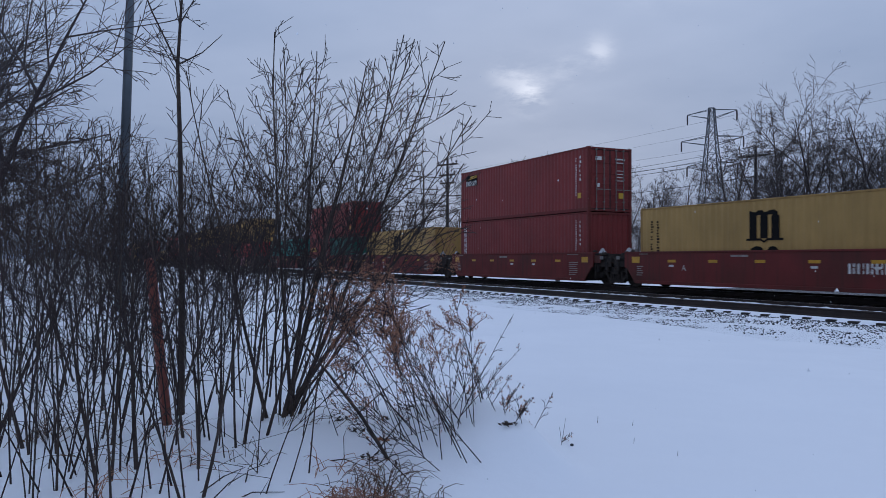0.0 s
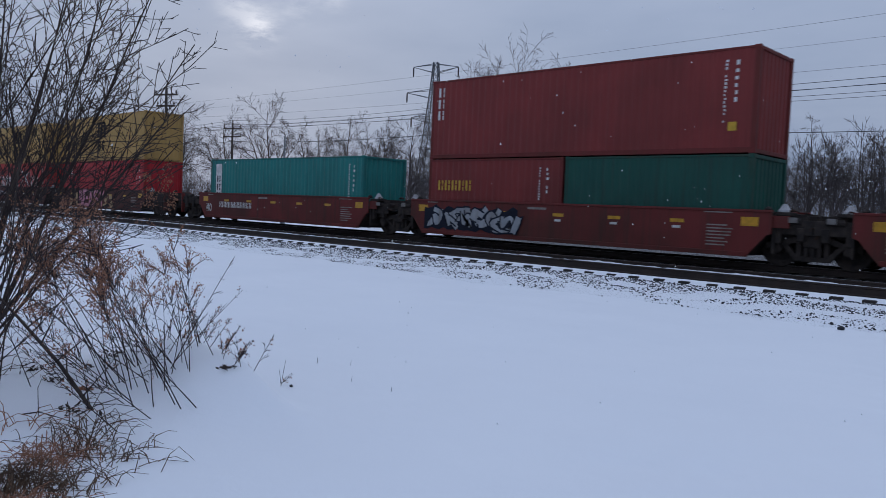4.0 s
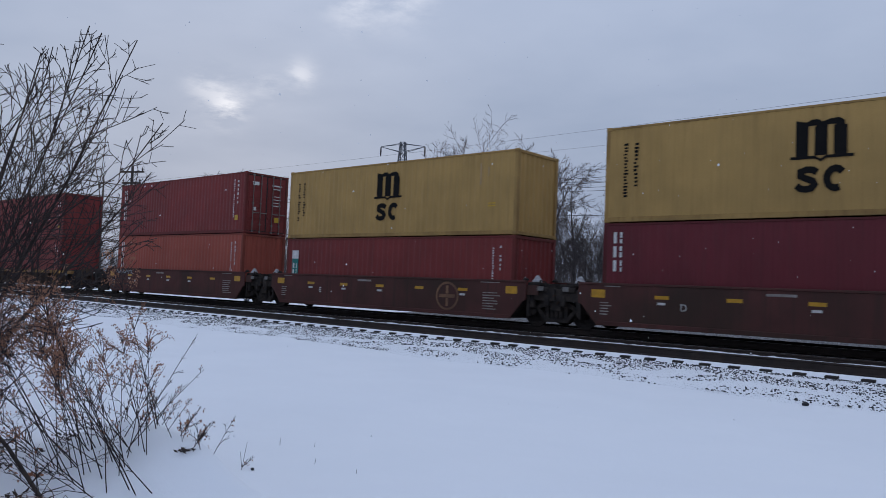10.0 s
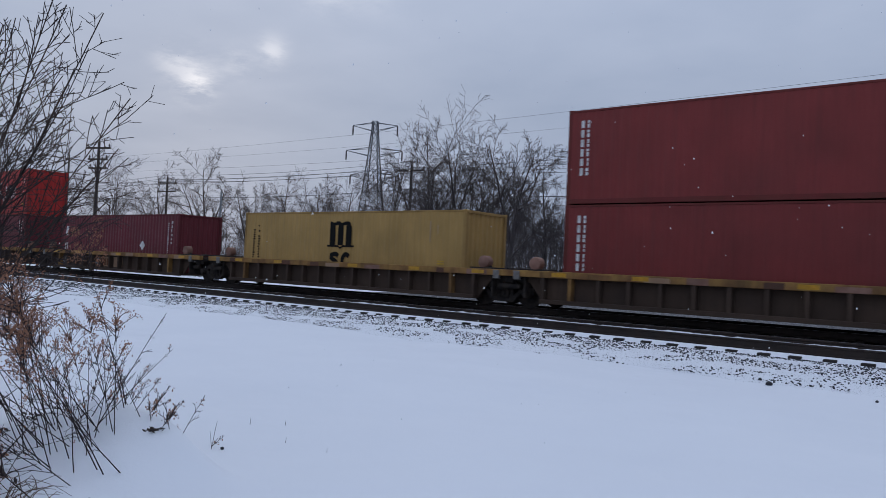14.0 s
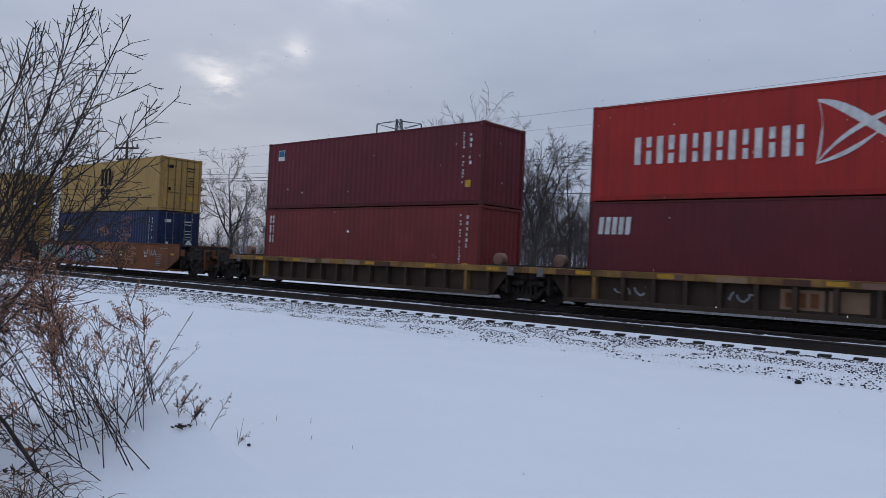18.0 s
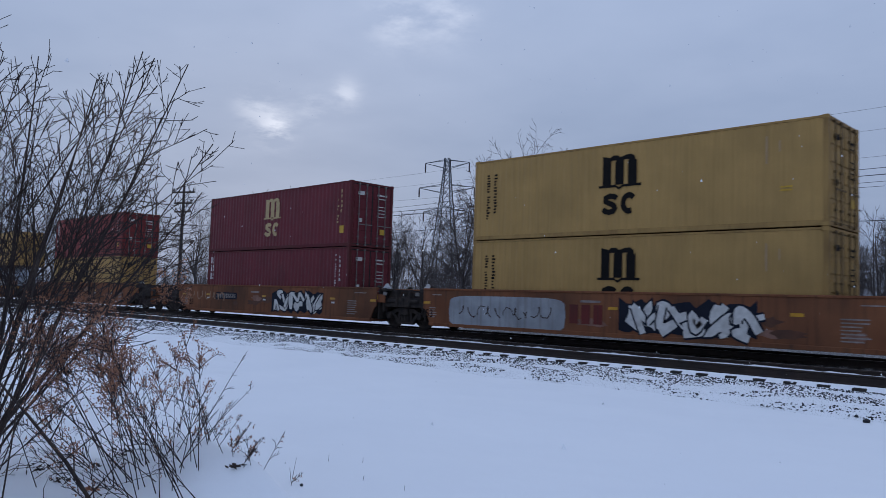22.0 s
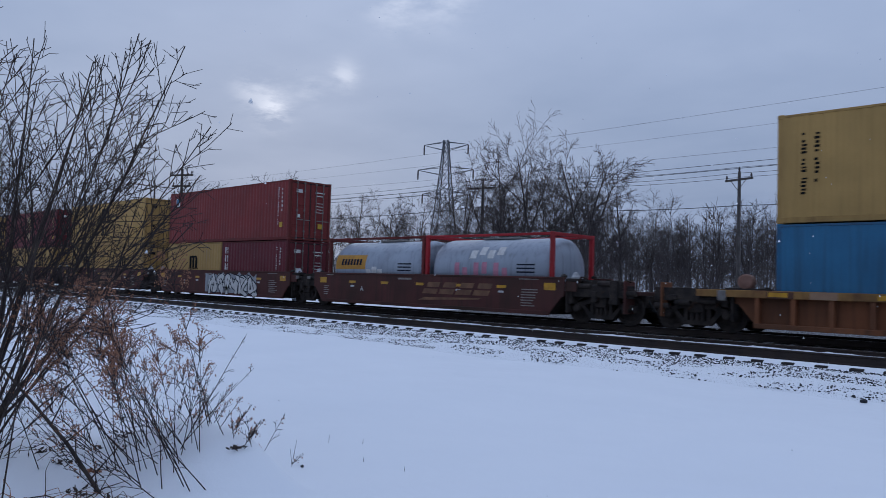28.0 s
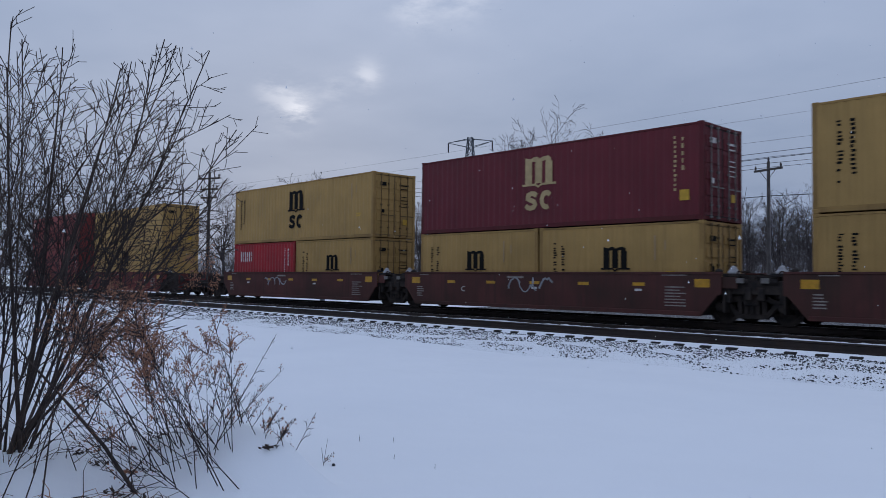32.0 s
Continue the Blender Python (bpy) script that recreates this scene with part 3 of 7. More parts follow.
def body_mesh(L, H, doors):
    sh = Shape()
    for s in (-1, 1):
        corrugated(sh, L - 0.24, 0.15, H - 0.08, lambda a, d, z, s=s: (a, s * (1.208 - d), z))
    ends = (-1,) if doors else (-1, 1)
    for s in ends:
        corrugated(sh, 2.2, 0.12, H - 0.1, lambda a, d, z, s=s: (s * (L / 2 - 0.03 - d), a, z), 0.045)
    # roof with shallow cross folds, and the floor
    n = round(L / 0.3)
    v = []
    for k in range(n + 1):
        x = -L / 2 + 0.06 + (L - 0.12) * k / n
        v += [(x, -1.17, H - 0.035 - 0.018 * (k % 2)), (x, 1.17, H - 0.035 - 0.018 * (k % 2))]
    sh.add(v, [(2 * k, 2 * k + 2, 2 * k + 3, 2 * k + 1) for k in range(n)])
    sh.box(-L / 2 + 0.05, L / 2 - 0.05, -1.15, 1.15, 0.08, 0.12)
    return sh.mesh("container_body")


def frame_mesh(L, H, doors):
    sh = Shape()
    x, y = L / 2 - 0.004, 1.215
    for sx in (-1, 1):
        for sy in (-1, 1):
            sh.box(*sorted((sx * x, sx * (x - 0.14))), *sorted((sy * y, sy * (y - 0.15))), 0.11, H - 0.11, 0.012)
    for sy in (-1, 1):
        sh.box(-x + 0.1, x - 0.1, *sorted((sy * y, sy * (y - 0.06))), 0.02, 0.165, 0.008)
        sh.box(-x + 0.1, x - 0.1, *sorted((sy * y, sy * (y - 0.06))), H - 0.085, H - 0.02, 0.008)
    for sx in (-1, 1):
        sh.box(*sorted((sx * x, sx * (x - 0.07))), -1.1, 1.1, 0.02, 0.13, 0.008)
        sh.box(*sorted((sx * x, sx * (x - 0.07))), -1.1, 1.1, H - 0.12, H - 0.02, 0.008)
    return sh.mesh("container_frame")


def door_mesh(H):
    """One door leaf with its three pressed bands, seen from its outer face; hinged at y = 0, closing at y = 1.09."""
    sh = Shape().box(-0.05, 0.0, 0.005, 1.085, 0.13, H - 0.12, 0.006)
    n = 5
    for k in range(n):
        z = 0.25 + (H - 0.5) * k / n
        sh.box(0.0, 0.022, 0.07, 1.02, z, z + (H - 0.5) / n - 0.12, 0.018)
    return sh.mesh("door_leaf")


def gasket_mesh(H):
    """The black rubber seal round one door leaf, and the shadow gap of its pressed bands."""
    sh = Shape().box(0.0, 0.006, 0.0, 0.03, 0.13, H - 0.12).box(0.0, 0.006, 1.06, 1.09, 0.13, H - 0.12)
    for z in (0.13, H - 0.15):
        sh.box(0.0, 0.007, 0.03, 1.06, z, z + 0.03)
    return sh.mesh("gasket")


def bar_mesh(H):
    sh = Shape().rod((0.05, 0, 0.08), (0.05, 0, H - 0.08), 0.019, sides=8)
    for z in (0.1, 0.45, H / 2, H - 0.5, H - 0.12):
        sh.box(0.0, 0.075, -0.04, 0.04, z - 0.03, z + 0.03)
    sh.box(0.055, 0.075, -0.02, 0.34, 0.98, 1.02)
    return sh.mesh("locking_bar")


def casting_mesh():
    return Shape().box(-0.089, 0.089, -0.081, 0.081, -0.059, 0.059, 0.014).mesh("corner_casting")


# flat marks on a wall: outlines in x and z, a few millimetres proud
def mark(name, outlines, mat, parent, y, label=""):
    sh = Shape()
    for o in outlines:
        sh.prism(o, y - 0.003, y)
    return sh.ob(name, mat, parent, label)


def letters(name, outlines, mat, parent, y, label=""):
    """Each bar is a part of its own; outlines come in runs, one run a letter."""
    for run in outlines:
        for bar in run:
            mark(name, [bar], mat, parent, y, label)


def rect(x, z, w, h):
    return [(x, z), (x + w, z), (x + w, z + h), (x, z + h)]


def blob(x, z, w, h, n=14, p=2.6):
    """A rounded block."""
    out = []
    for k in range(n):
        a = 2 * math.pi * k / n
        c, s = math.cos(a), math.sin(a)
        out.append((x + w / 2 + w / 2 * math.copysign(abs(c) ** (2 / p), c), z + h / 2 + h / 2 * math.copysign(abs(s) ** (2 / p), s)))
    return out


def ribbon(pts, w):
    """The outline of a broken line drawn with a brush of width w."""
    a, b = [], []
    n = len(pts)
    for k, (x, z) in enumerate(pts):
        d0 = Vector(pts[k]) - Vector(pts[k - 1]) if k else Vector(pts[1]) - Vector(pts[0])
        d1 = Vector(pts[k + 1]) - Vector(pts[k]) if k < n - 1 else d0
        d0, d1 = d0.normalized(), d1.normalized()
        m = d0 + d1
        m = m.normalized() if m.length > 0.3 else d0
        q = w / 2 / max(0.55, abs(m.dot(d0)))
        a.append((x - m.y * q, z + m.x * q)), b.append((x + m.y * q, z - m.x * q))
    return a + b[::-1]


def line_logo(x, z, k, low=True):
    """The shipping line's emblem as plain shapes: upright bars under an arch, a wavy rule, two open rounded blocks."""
    o = []
    for a in (0.0, 0.37, 0.74):
        o.append(rect(x + a * k - 0.02 * k, z + 0.03 * k, 0.25 * k, 0.60 * k))
    o.append([(x - 0.02 * k, z + 0.60 * k), (x + 0.2 * k, z + 0.6 * k), (x + 0.24 * k, z + 0.66 * k), (x + 0.37 * k, z + 0.66 * k), (x + 0.37 * k, z + 0.58 * k), (x + 0.57 * k, z + 0.58 * k), (x + 0.61 * k, z + 0.66 * k), (x + 0.74 * k, z + 0.66 * k), (x + 0.74 * k, z + 0.55 * k), (x + 0.94 * k, z + 0.55 * k), (x + 0.92 * k, z + 0.72 * k), (x + 0.82 * k, z + 0.79 * k), (x + 0.66 * k, z + 0.78 * k), (x + 0.5 * k, z + 0.73 * k), (x + 0.42 * k, z + 0.79 * k), (x + 0.28 * k, z + 0.79 * k), (x + 0.2 * k, z + 0.74 * k), (x - 0.02 * k, z + 0.79 * k)])
    o.append(rect(x - 0.13 * k, z - 0.03 * k, 0.50 * k, 0.06 * k)), o.append(rect(x + 0.58 * k, z - 0.03 * k, 0.52 * k, 0.06 * k))
    o.append([(x + 0.36 * k, z - 0.03 * k), (x + 0.47 * k, z - 0.10 * k), (x + 0.58 * k, z - 0.03 * k), (x + 0.58 * k, z + 0.03 * k), (x + 0.47 * k, z - 0.04 * k), (x + 0.36 * k, z + 0.03 * k)])
    if low:
        q = z - 0.72 * k
        bend = [(0.41, 0.40), (0.33, 0.455), (0.21, 0.468), (0.09, 0.425), (0.085, 0.335), (0.20, 0.278), (0.32, 0.225), (0.358, 0.15), (0.30, 0.075), (0.19, 0.052), (0.08, 0.075), (0.005, 0.14)]
        o.append(([(x + k * a, q + k * b) for a, b in bend], 0.14 * k))
        arc = [(0.76 + 0.165 * math.cos(radians(a)), 0.262 + 0.205 * math.sin(radians(a))) for a in range(38, 323, 26)]
        o.append(([(x + k * a, q + k * b) for a, b in arc], 0.14 * k))
    return o


def letter_blocks(x, z, w, h, n, upright, rng, fill=0.78):
    """A run of n groups of plain upright bars that stands for lettering, along a row or down a column."""
    o = []
    for k in range(n):
        if upright:
            bx, bz, bw, bh = x, z - (k + 1) * h, w, h * fill
        else:
            bx, bz, bw, bh = x + k * w, z, w * fill, h
        split, thin = rng.uniform(0.38, 0.62), rng.uniform(0.16, 0.3)
        run = [rect(bx, bz, bw * 0.34, bh), rect(bx + bw * (0.94 - thin), bz, bw * thin, bh * (split - 0.06)), rect(bx + bw * (0.94 - thin), bz + bh * (split + 0.06), bw * thin, bh * (0.94 - split))]
        o.append(run)
    return o


def dot_column(x, z0, z1, w, n, rng):
    step = (z1 - z0) / n
    return [rect(x + rng.uniform(0, 0.2) * w, z0 + k * step, w * rng.uniform(0.4, 0.8), step * rng.uniform(0.45, 0.7)) for k in range(n) if rng.random() > 0.1]


def swoosh(x, z, k):
    """A folded-ribbon emblem made of curved slivers."""
    def sliver(p, q, r, w0, w1):
        a, b = [], []
        for i in range(9):
            t = i / 8
            px = (1 - t) ** 2 * p[0] + 2 * t * (1 - t) * q[0] + t * t * r[0]
            pz = (1 - t) ** 2 * p[1] + 2 * t * (1 - t) * q[1] + t * t * r[1]
            w = (w0 * (1 - t) + w1 * t) * math.sin(math.pi * (0.12 + 0.83 * t))
            a.append((x + k * px, z + k * (pz + w))), b.append((x + k * px, z + k * (pz - w)))
        return a + b[::-1]
    return [sliver((0.02, 0.98), (0.42, 0.92), (1.42, 0.03), 0.05, 0.13), sliver((0.03, 0.03), (0.45, 0.62), (1.40, 0.86), 0.03, 0.06), sliver((0.02, 1.0), (0.18, 0.5), (0.02, 0.0), 0.035, 0.035), sliver((0.02, 0.02), (0.5, 0.14), (0.85, 0.45), 0.03, 0.05), sliver((1.40, 0.88), (1.30, 0.45), (1.44, 0.02), 0.025, 0.03)]


SIDE = -1.216


def container(label, paint, L, H, x0, z, doors=False, style="", group="freight containers", seed=0):
    """A shipping container whose rear end stands at x0 at the start, on a support at height z."""
    rng = random.Random(seed)
    c = empty("shipping_container", label, "shipping container", group)
    link_mesh("body", cached(("body", L, H, doors), lambda: body_mesh(L, H, doors)), paint, c)
    link_mesh("frame", cached(("frame", L, H, doors), lambda: frame_mesh(L, H, doors)), FRAMES[paint], c)
    cast = cached("casting", casting_mesh)
    for sx in (-1, 1):
        for sy in (-1, 1):
            for zz in (0.059, H - 0.059):
                link_mesh("corner_casting", cast, FRAMES[paint], c, at=pose(sx * (L / 2 - 0.088), sy * (1.219 - 0.08), zz))
    if doors:
        leaf, bar = cached(("leaf", H), lambda: door_mesh(H)), cached(("bar", H), lambda: bar_mesh(H))
        for s in (-1, 1):
            d = link_mesh("door", leaf, paint, c, at=pose(L / 2 - 0.03, 0, 0) if s == 1 else Matrix.Translation((L / 2 - 0.03, -1.09, 0)))
            link_mesh("gasket", cached(("gasket", H), lambda: gasket_mesh(H)), SEAL_SHADE if paint is YELLOW else RUBBER, d, "narrow rubber door seal")
            # bars on yellow doors go brown: their shadows are put into the colour
            for a in (0.30, 0.72):
                link_mesh("locking_bar", bar, ZINC if paint is not YELLOW else SEAL_SHADE, d, "upright door locking bar", at=pose(0.012, a, 0))
        x = L / 2 + 0.004
        side = Shape()
        for k, (ya, za, w, h) in enumerate(((0.25, H - 0.55, 0.55, 0.06), (0.3, H - 0.70, 0.4, 0.04), (0.35, H - 1.05, 0.35, 0.03), (0.35, H - 1.2, 0.40, 0.03), (0.35, H - 1.35, 0.35, 0.03), (0.35, H - 1.5, 0.40, 0.03), (-0.85, H - 0.6, 0.35, 0.16), (-0.75, 1.1, 0.14, 0.16))):
            side.box(x + 0.02, x + 0.024, ya, ya + w, za, za + h)
        tagged(side.ob("end_lettering", BLACK if paint is YELLOW else WHITE, c, "unreadable rows of small markings on the door"), kind="stuff")
        Shape().box(x + 0.02, x + 0.0245, 0.45, 0.75, 0.62, 0.86).ob("door_decal", YPANEL, c, "yellow warning decal")
    h = L / 2
    if style == "line":  # mustard or maroon boxes of the shipping line
        ink = BLACK if paint is YELLOW else GOLD
        k = 1.22 if L > 8 else 0.88
        for i, piece in enumerate(line_logo((-0.60 if L > 8 else -0.38), 1.53 if L > 8 else 1.18, k)):
            y = SIDE - 0.0004 * i
            if isinstance(piece, tuple):
                Shape().strip(*piece, y - 0.003, y).ob("emblem_piece", ink, c)
            else:
                mark("emblem_piece", [piece], ink, c, y)
        if paint is YELLOW:
            tagged(mark("lettering", dot_column(-h + 0.60, 0.75, H - 0.5, 0.19, 17, rng) + dot_column(-h + 0.93, 0.95, H - 0.5, 0.19, 13, rng), BLACK, c, SIDE, "columns of small dark lettering, unreadable"), kind="stuff")
            mark("stain", [rect(h - 1.6, H - 1.15, 0.05, 0.75), rect(h - 1.25, H - 0.85, 0.04, 0.3)], TAN, c, SIDE, "thin rub mark")
            mark("decal", [rect(h - 1.22, 0.98, 0.32, 0.045), rect(h - 1.22, 1.07, 0.32, 0.045)], YPANEL, c, SIDE, "small yellow decal")
        else:
            tagged(mark("lettering", dot_column(h - 0.95, 0.9, H - 0.3, 0.12, 12, rng) + dot_column(h - 0.70, 1.5, H - 0.3, 0.12, 5, rng), GOLD, c, SIDE, "columns of small pale lettering, unreadable"), kind="stuff")
            mark("decal", [rect(h - 0.75, 0.6, 0.3, 0.32)], YPANEL, c, SIDE, "yellow warning decal")
    elif style == "column":  # white word down the rear, small marks at the front
        letters("letter_bar", letter_blocks(-h + 0.45, H - 0.28, 0.30, 0.29, 6, True, rng), WHITE, c, SIDE, "white letter blocks down the side")
    elif style == "three":
        letters("letter_bar", letter_blocks(-h + 0.35, H - 0.2, 0.30, 0.42, 3, True, rng), WHITE, c, SIDE, "three white letter blocks down the side")
    elif style == "short":
        letters("letter_bar", letter_blocks(-h + 0.75, H - 0.95, 0.42, 0.5, 3, False, rng), WHITE, c, SIDE, "three white letter blocks")
    elif style == "ribbon":
        letters("letter_bar", letter_blocks(-h + 1.45, 1.05, 0.69, 0.80, 7, False, rng, 0.80) + letter_blocks(2.80, 1.05, 0.54, 0.80, 3, False, rng, 0.80), WHITE, c, SIDE, "white capital letter blocks of a shipping line")
        mark("emblem", swoosh(0.30, 0.80, 1.66), WHITE, c, SIDE, "white folded-ribbon emblem")
    elif style == "badge":
        mark("badge_back", [rect(-h + 0.75, H - 0.80, 0.42, 0.46)], WHITE, c, SIDE, "small white badge")
        mark("badge", [rect(-h + 0.78, H - 0.62, 0.36, 0.25)], BLUE, c, SIDE - 0.004, "blue field of the badge")
    elif style == "flag":
        mark("badge_back", [rect(-h + 0.65, H - 0.86, 1.3, 0.6)], BLACK, c, SIDE, "dark badge")
        mark("badge", [[(-h + 0.9, H - 0.5), (-h + 1.9, H - 0.42), (-h + 1.9, H - 0.28), (-h + 1.2, H - 0.32)]], YPANEL, c, SIDE - 0.004, "yellow sweep")
        letters("letter_bar", letter_blocks(-h + 0.68, H - 0.84, 0.21, 0.26, 6, False, rng), WHITE, c, SIDE - 0.004, "white letter blocks")
    elif style == "panel":
        mark("panel", [rect(-h + 0.55, 0.5, 0.55, H - 0.75)], WHITE, c, SIDE, "tall white name panel")
        letters("letter_bar", letter_blocks(-h + 0.66, H - 0.75, 0.33, 0.42, 4, True, rng), INK, c, SIDE - 0.004, "dark letter blocks on the panel")
    elif style == "tag":
        mark("panel", [rect(-h + 0.4, 0.72, 0.42, 1.35)], TEAL, c, SIDE, "teal name panel")
        letters("letter_bar", letter_blocks(-h + 0.46, 1.6, 0.28, 0.28, 3, True, rng), WHITE, c, SIDE - 0.004, "white letter blocks")
        mark("panel_top", [rect(-h + 0.4, 1.72, 0.42, 0.35)], WHITE, c, SIDE - 0.003, "white top of the panel")
    elif style == "small":
        letters("letter_bar", letter_blocks(-h + 0.5, H - 1.15, 0.34, 0.36, 5, False, rng), YPANEL, c, SIDE, "yellow letter bars")
    elif style == "pair":
        letters("letter_bar", [[[(-h + 0.55, 1.75), (-h + 0.82, 1.75), (-h + 0.9, 2.25), (-h + 0.62, 2.25)]]] + letter_blocks(-h + 0.55, 1.45, 0.32, 0.5, 1, True, rng), WHITE, c, SIDE, "two white letter blocks")
        mark("placard", [[(2.85, 1.05), (3.1, 1.3), (2.85, 1.55), (2.6, 1.3)]], WHITE, c, SIDE, "white diamond placard")
    elif style == "slash":
        letters("letter_bar", [[[(-h + 0.35 + 0.22 * k, 1.9), (-h + 0.50 + 0.22 * k, 1.9), (-h + 0.54 + 0.22 * k, 2.42), (-h + 0.39 + 0.22 * k, 2.42)]] for k in range(5)], WHITE, c, SIDE, "row of slanted white blocks")
    if style not in ("line", "bare"):
        tagged(mark("numbers", dot_column(h - 0.95, 0.75, H - 0.3, 0.10, 18, rng) + dot_column(h - 0.65, 1.4, H - 0.3, 0.12, 6, rng), WHITE, c, SIDE, "columns of small white lettering, unreadable"), kind="stuff")
        mark("decal", [rect(h - 0.78, 0.62, 0.24, 0.24)], YPANEL, c, SIDE, "yellow warning decal")
    MOVING.append((c, x0 + L / 2, TRAIN_Y, z))
    return c


def tank_container(label, L, x0, z, frame_paint, seed):
    """A tank in an open frame: shell with domed ends, corner posts, rails, saddles."""
    c = empty("tank_container", label, "tank container", "freight containers")
    h, H = L / 2, 2.591
    prof = [(-h + 0.12, 0.25), (-h + 0.14, 0.62), (-h + 0.22, 0.95), (-h + 0.36, 1.1), (-h + 0.55, 1.14), (h - 0.55, 1.14), (h - 0.36, 1.1), (h - 0.22, 0.95), (h - 0.14, 0.62), (h - 0.12, 0.25)]
    Shape().lathe(prof, "x", 40, (0, 0, 1.31)).ob("tank_shell", TANK, c, "dull grey-blue insulated shell", smooth=True)
    fr = Shape()
    for sx in (-1, 1):
        for sy in (-1, 1):
            fr.box(*sorted((sx * h, sx * (h - 0.14))), *sorted((sy * 1.219, sy * 1.08)), 0, H, 0.012)
            fr.rod((sx * (h - 0.07), sy * 1.12, H - 0.12), (sx * (h - 0.07), sy * 0.5, H - 0.1), 0.04, sides=6)
            fr.rod((sx * (h - 0.07), sy * 1.12, 0.6), (sx * (h - 0.07), sy * 0.45, 0.12), 0.045, sides=6)
        for z1 in (0.06, H - 0.07):
            fr.box(*sorted((sx * h, sx * (h - 0.12))), -1.1, 1.1, z1 - 0.06, z1 + 0.06, 0.01)
    for sy in (-1, 1):
        fr.box(-h + 0.1, h - 0.1, *sorted((sy * 1.21, sy * 1.12)), 0.0, 0.12, 0.01)
        fr.box(-h + 0.1, h - 0.1, *sorted((sy * 1.21, sy * 1.13)), H - 0.11, H - 0.02, 0.01)
    fr.ob("frame", frame_paint, c, "open steel corner-post frame")
    for x in (-1.6, 1.6):
        Shape().prism([(x - 0.12, 0.02), (x + 0.12, 0.02), (x + 0.12, 0.42), (x - 0.12, 0.42)], -0.85, 0.85).ob("saddle", frame_paint, c)
    Shape().box(-0.9, 0.9, -0.3, 0.3, 2.44, 2.5, 0.01).ob("walkway", ZINC, c, "narrow walkway on top")
    rng = random.Random(seed)

    def on_shell(name, mat, x, z, w, hh, lab, lift=0.006):
        v, f = [], []
        for k in range(7):
            zz = z + hh * k / 6
            y = -math.sqrt(max(0.01, 1.14 ** 2 - (zz - 1.31) ** 2)) - lift
            v += [(x, y, zz), (x + w, y, zz)]
        f = [(2 * k, 2 * k + 1, 2 * k + 3, 2 * k + 2) for k in range(6)]
        mesh_ob(name, v, f, mat, c, lab)

    if "pink" in label:
        for k in range(3):
            on_shell("spray_block", PINK, -h + 1.5 + 0.95 * k, 0.95, 0.24, 0.6, "pink sprayed bar", 0.006)
            on_shell("spray_block", PINK, -h + 1.9 + 0.95 * k, 0.95 + 0.2 * (k % 2), 0.24, 0.42, "pink sprayed bar", 0.007)
        for k in range(4):
            on_shell("placard", WHITE, -h + 2.2 + 0.42 * k, 1.7 + 0.12 * (k % 2), 0.3, 0.3, "white placard", 0.008)
    else:
        on_shell("name_panel", AMBER, -h + 0.45, 1.25, 2.0, 0.6, "orange name panel")
        for k in range(7):
            on_shell("lettering", INK, -h + 0.85 + 0.2 * k, 1.42, 0.14, 0.26, "dark letter block", 0.012)
        for k in range(3):
            on_shell("placard", WHITE, -h + 2.5 + 0.36 * k, 1.0 + 0.1 * (k % 2), 0.3, 0.26, "white placard", 0.008)
    for k in range(3):
        on_shell("lettering", INK, h - 1.6, 1.2 + 0.13 * k, 0.8, 0.05, "small unreadable line", 0.008)
    MOVING.append((c, x0 + h, TRAIN_Y, z))
    return c


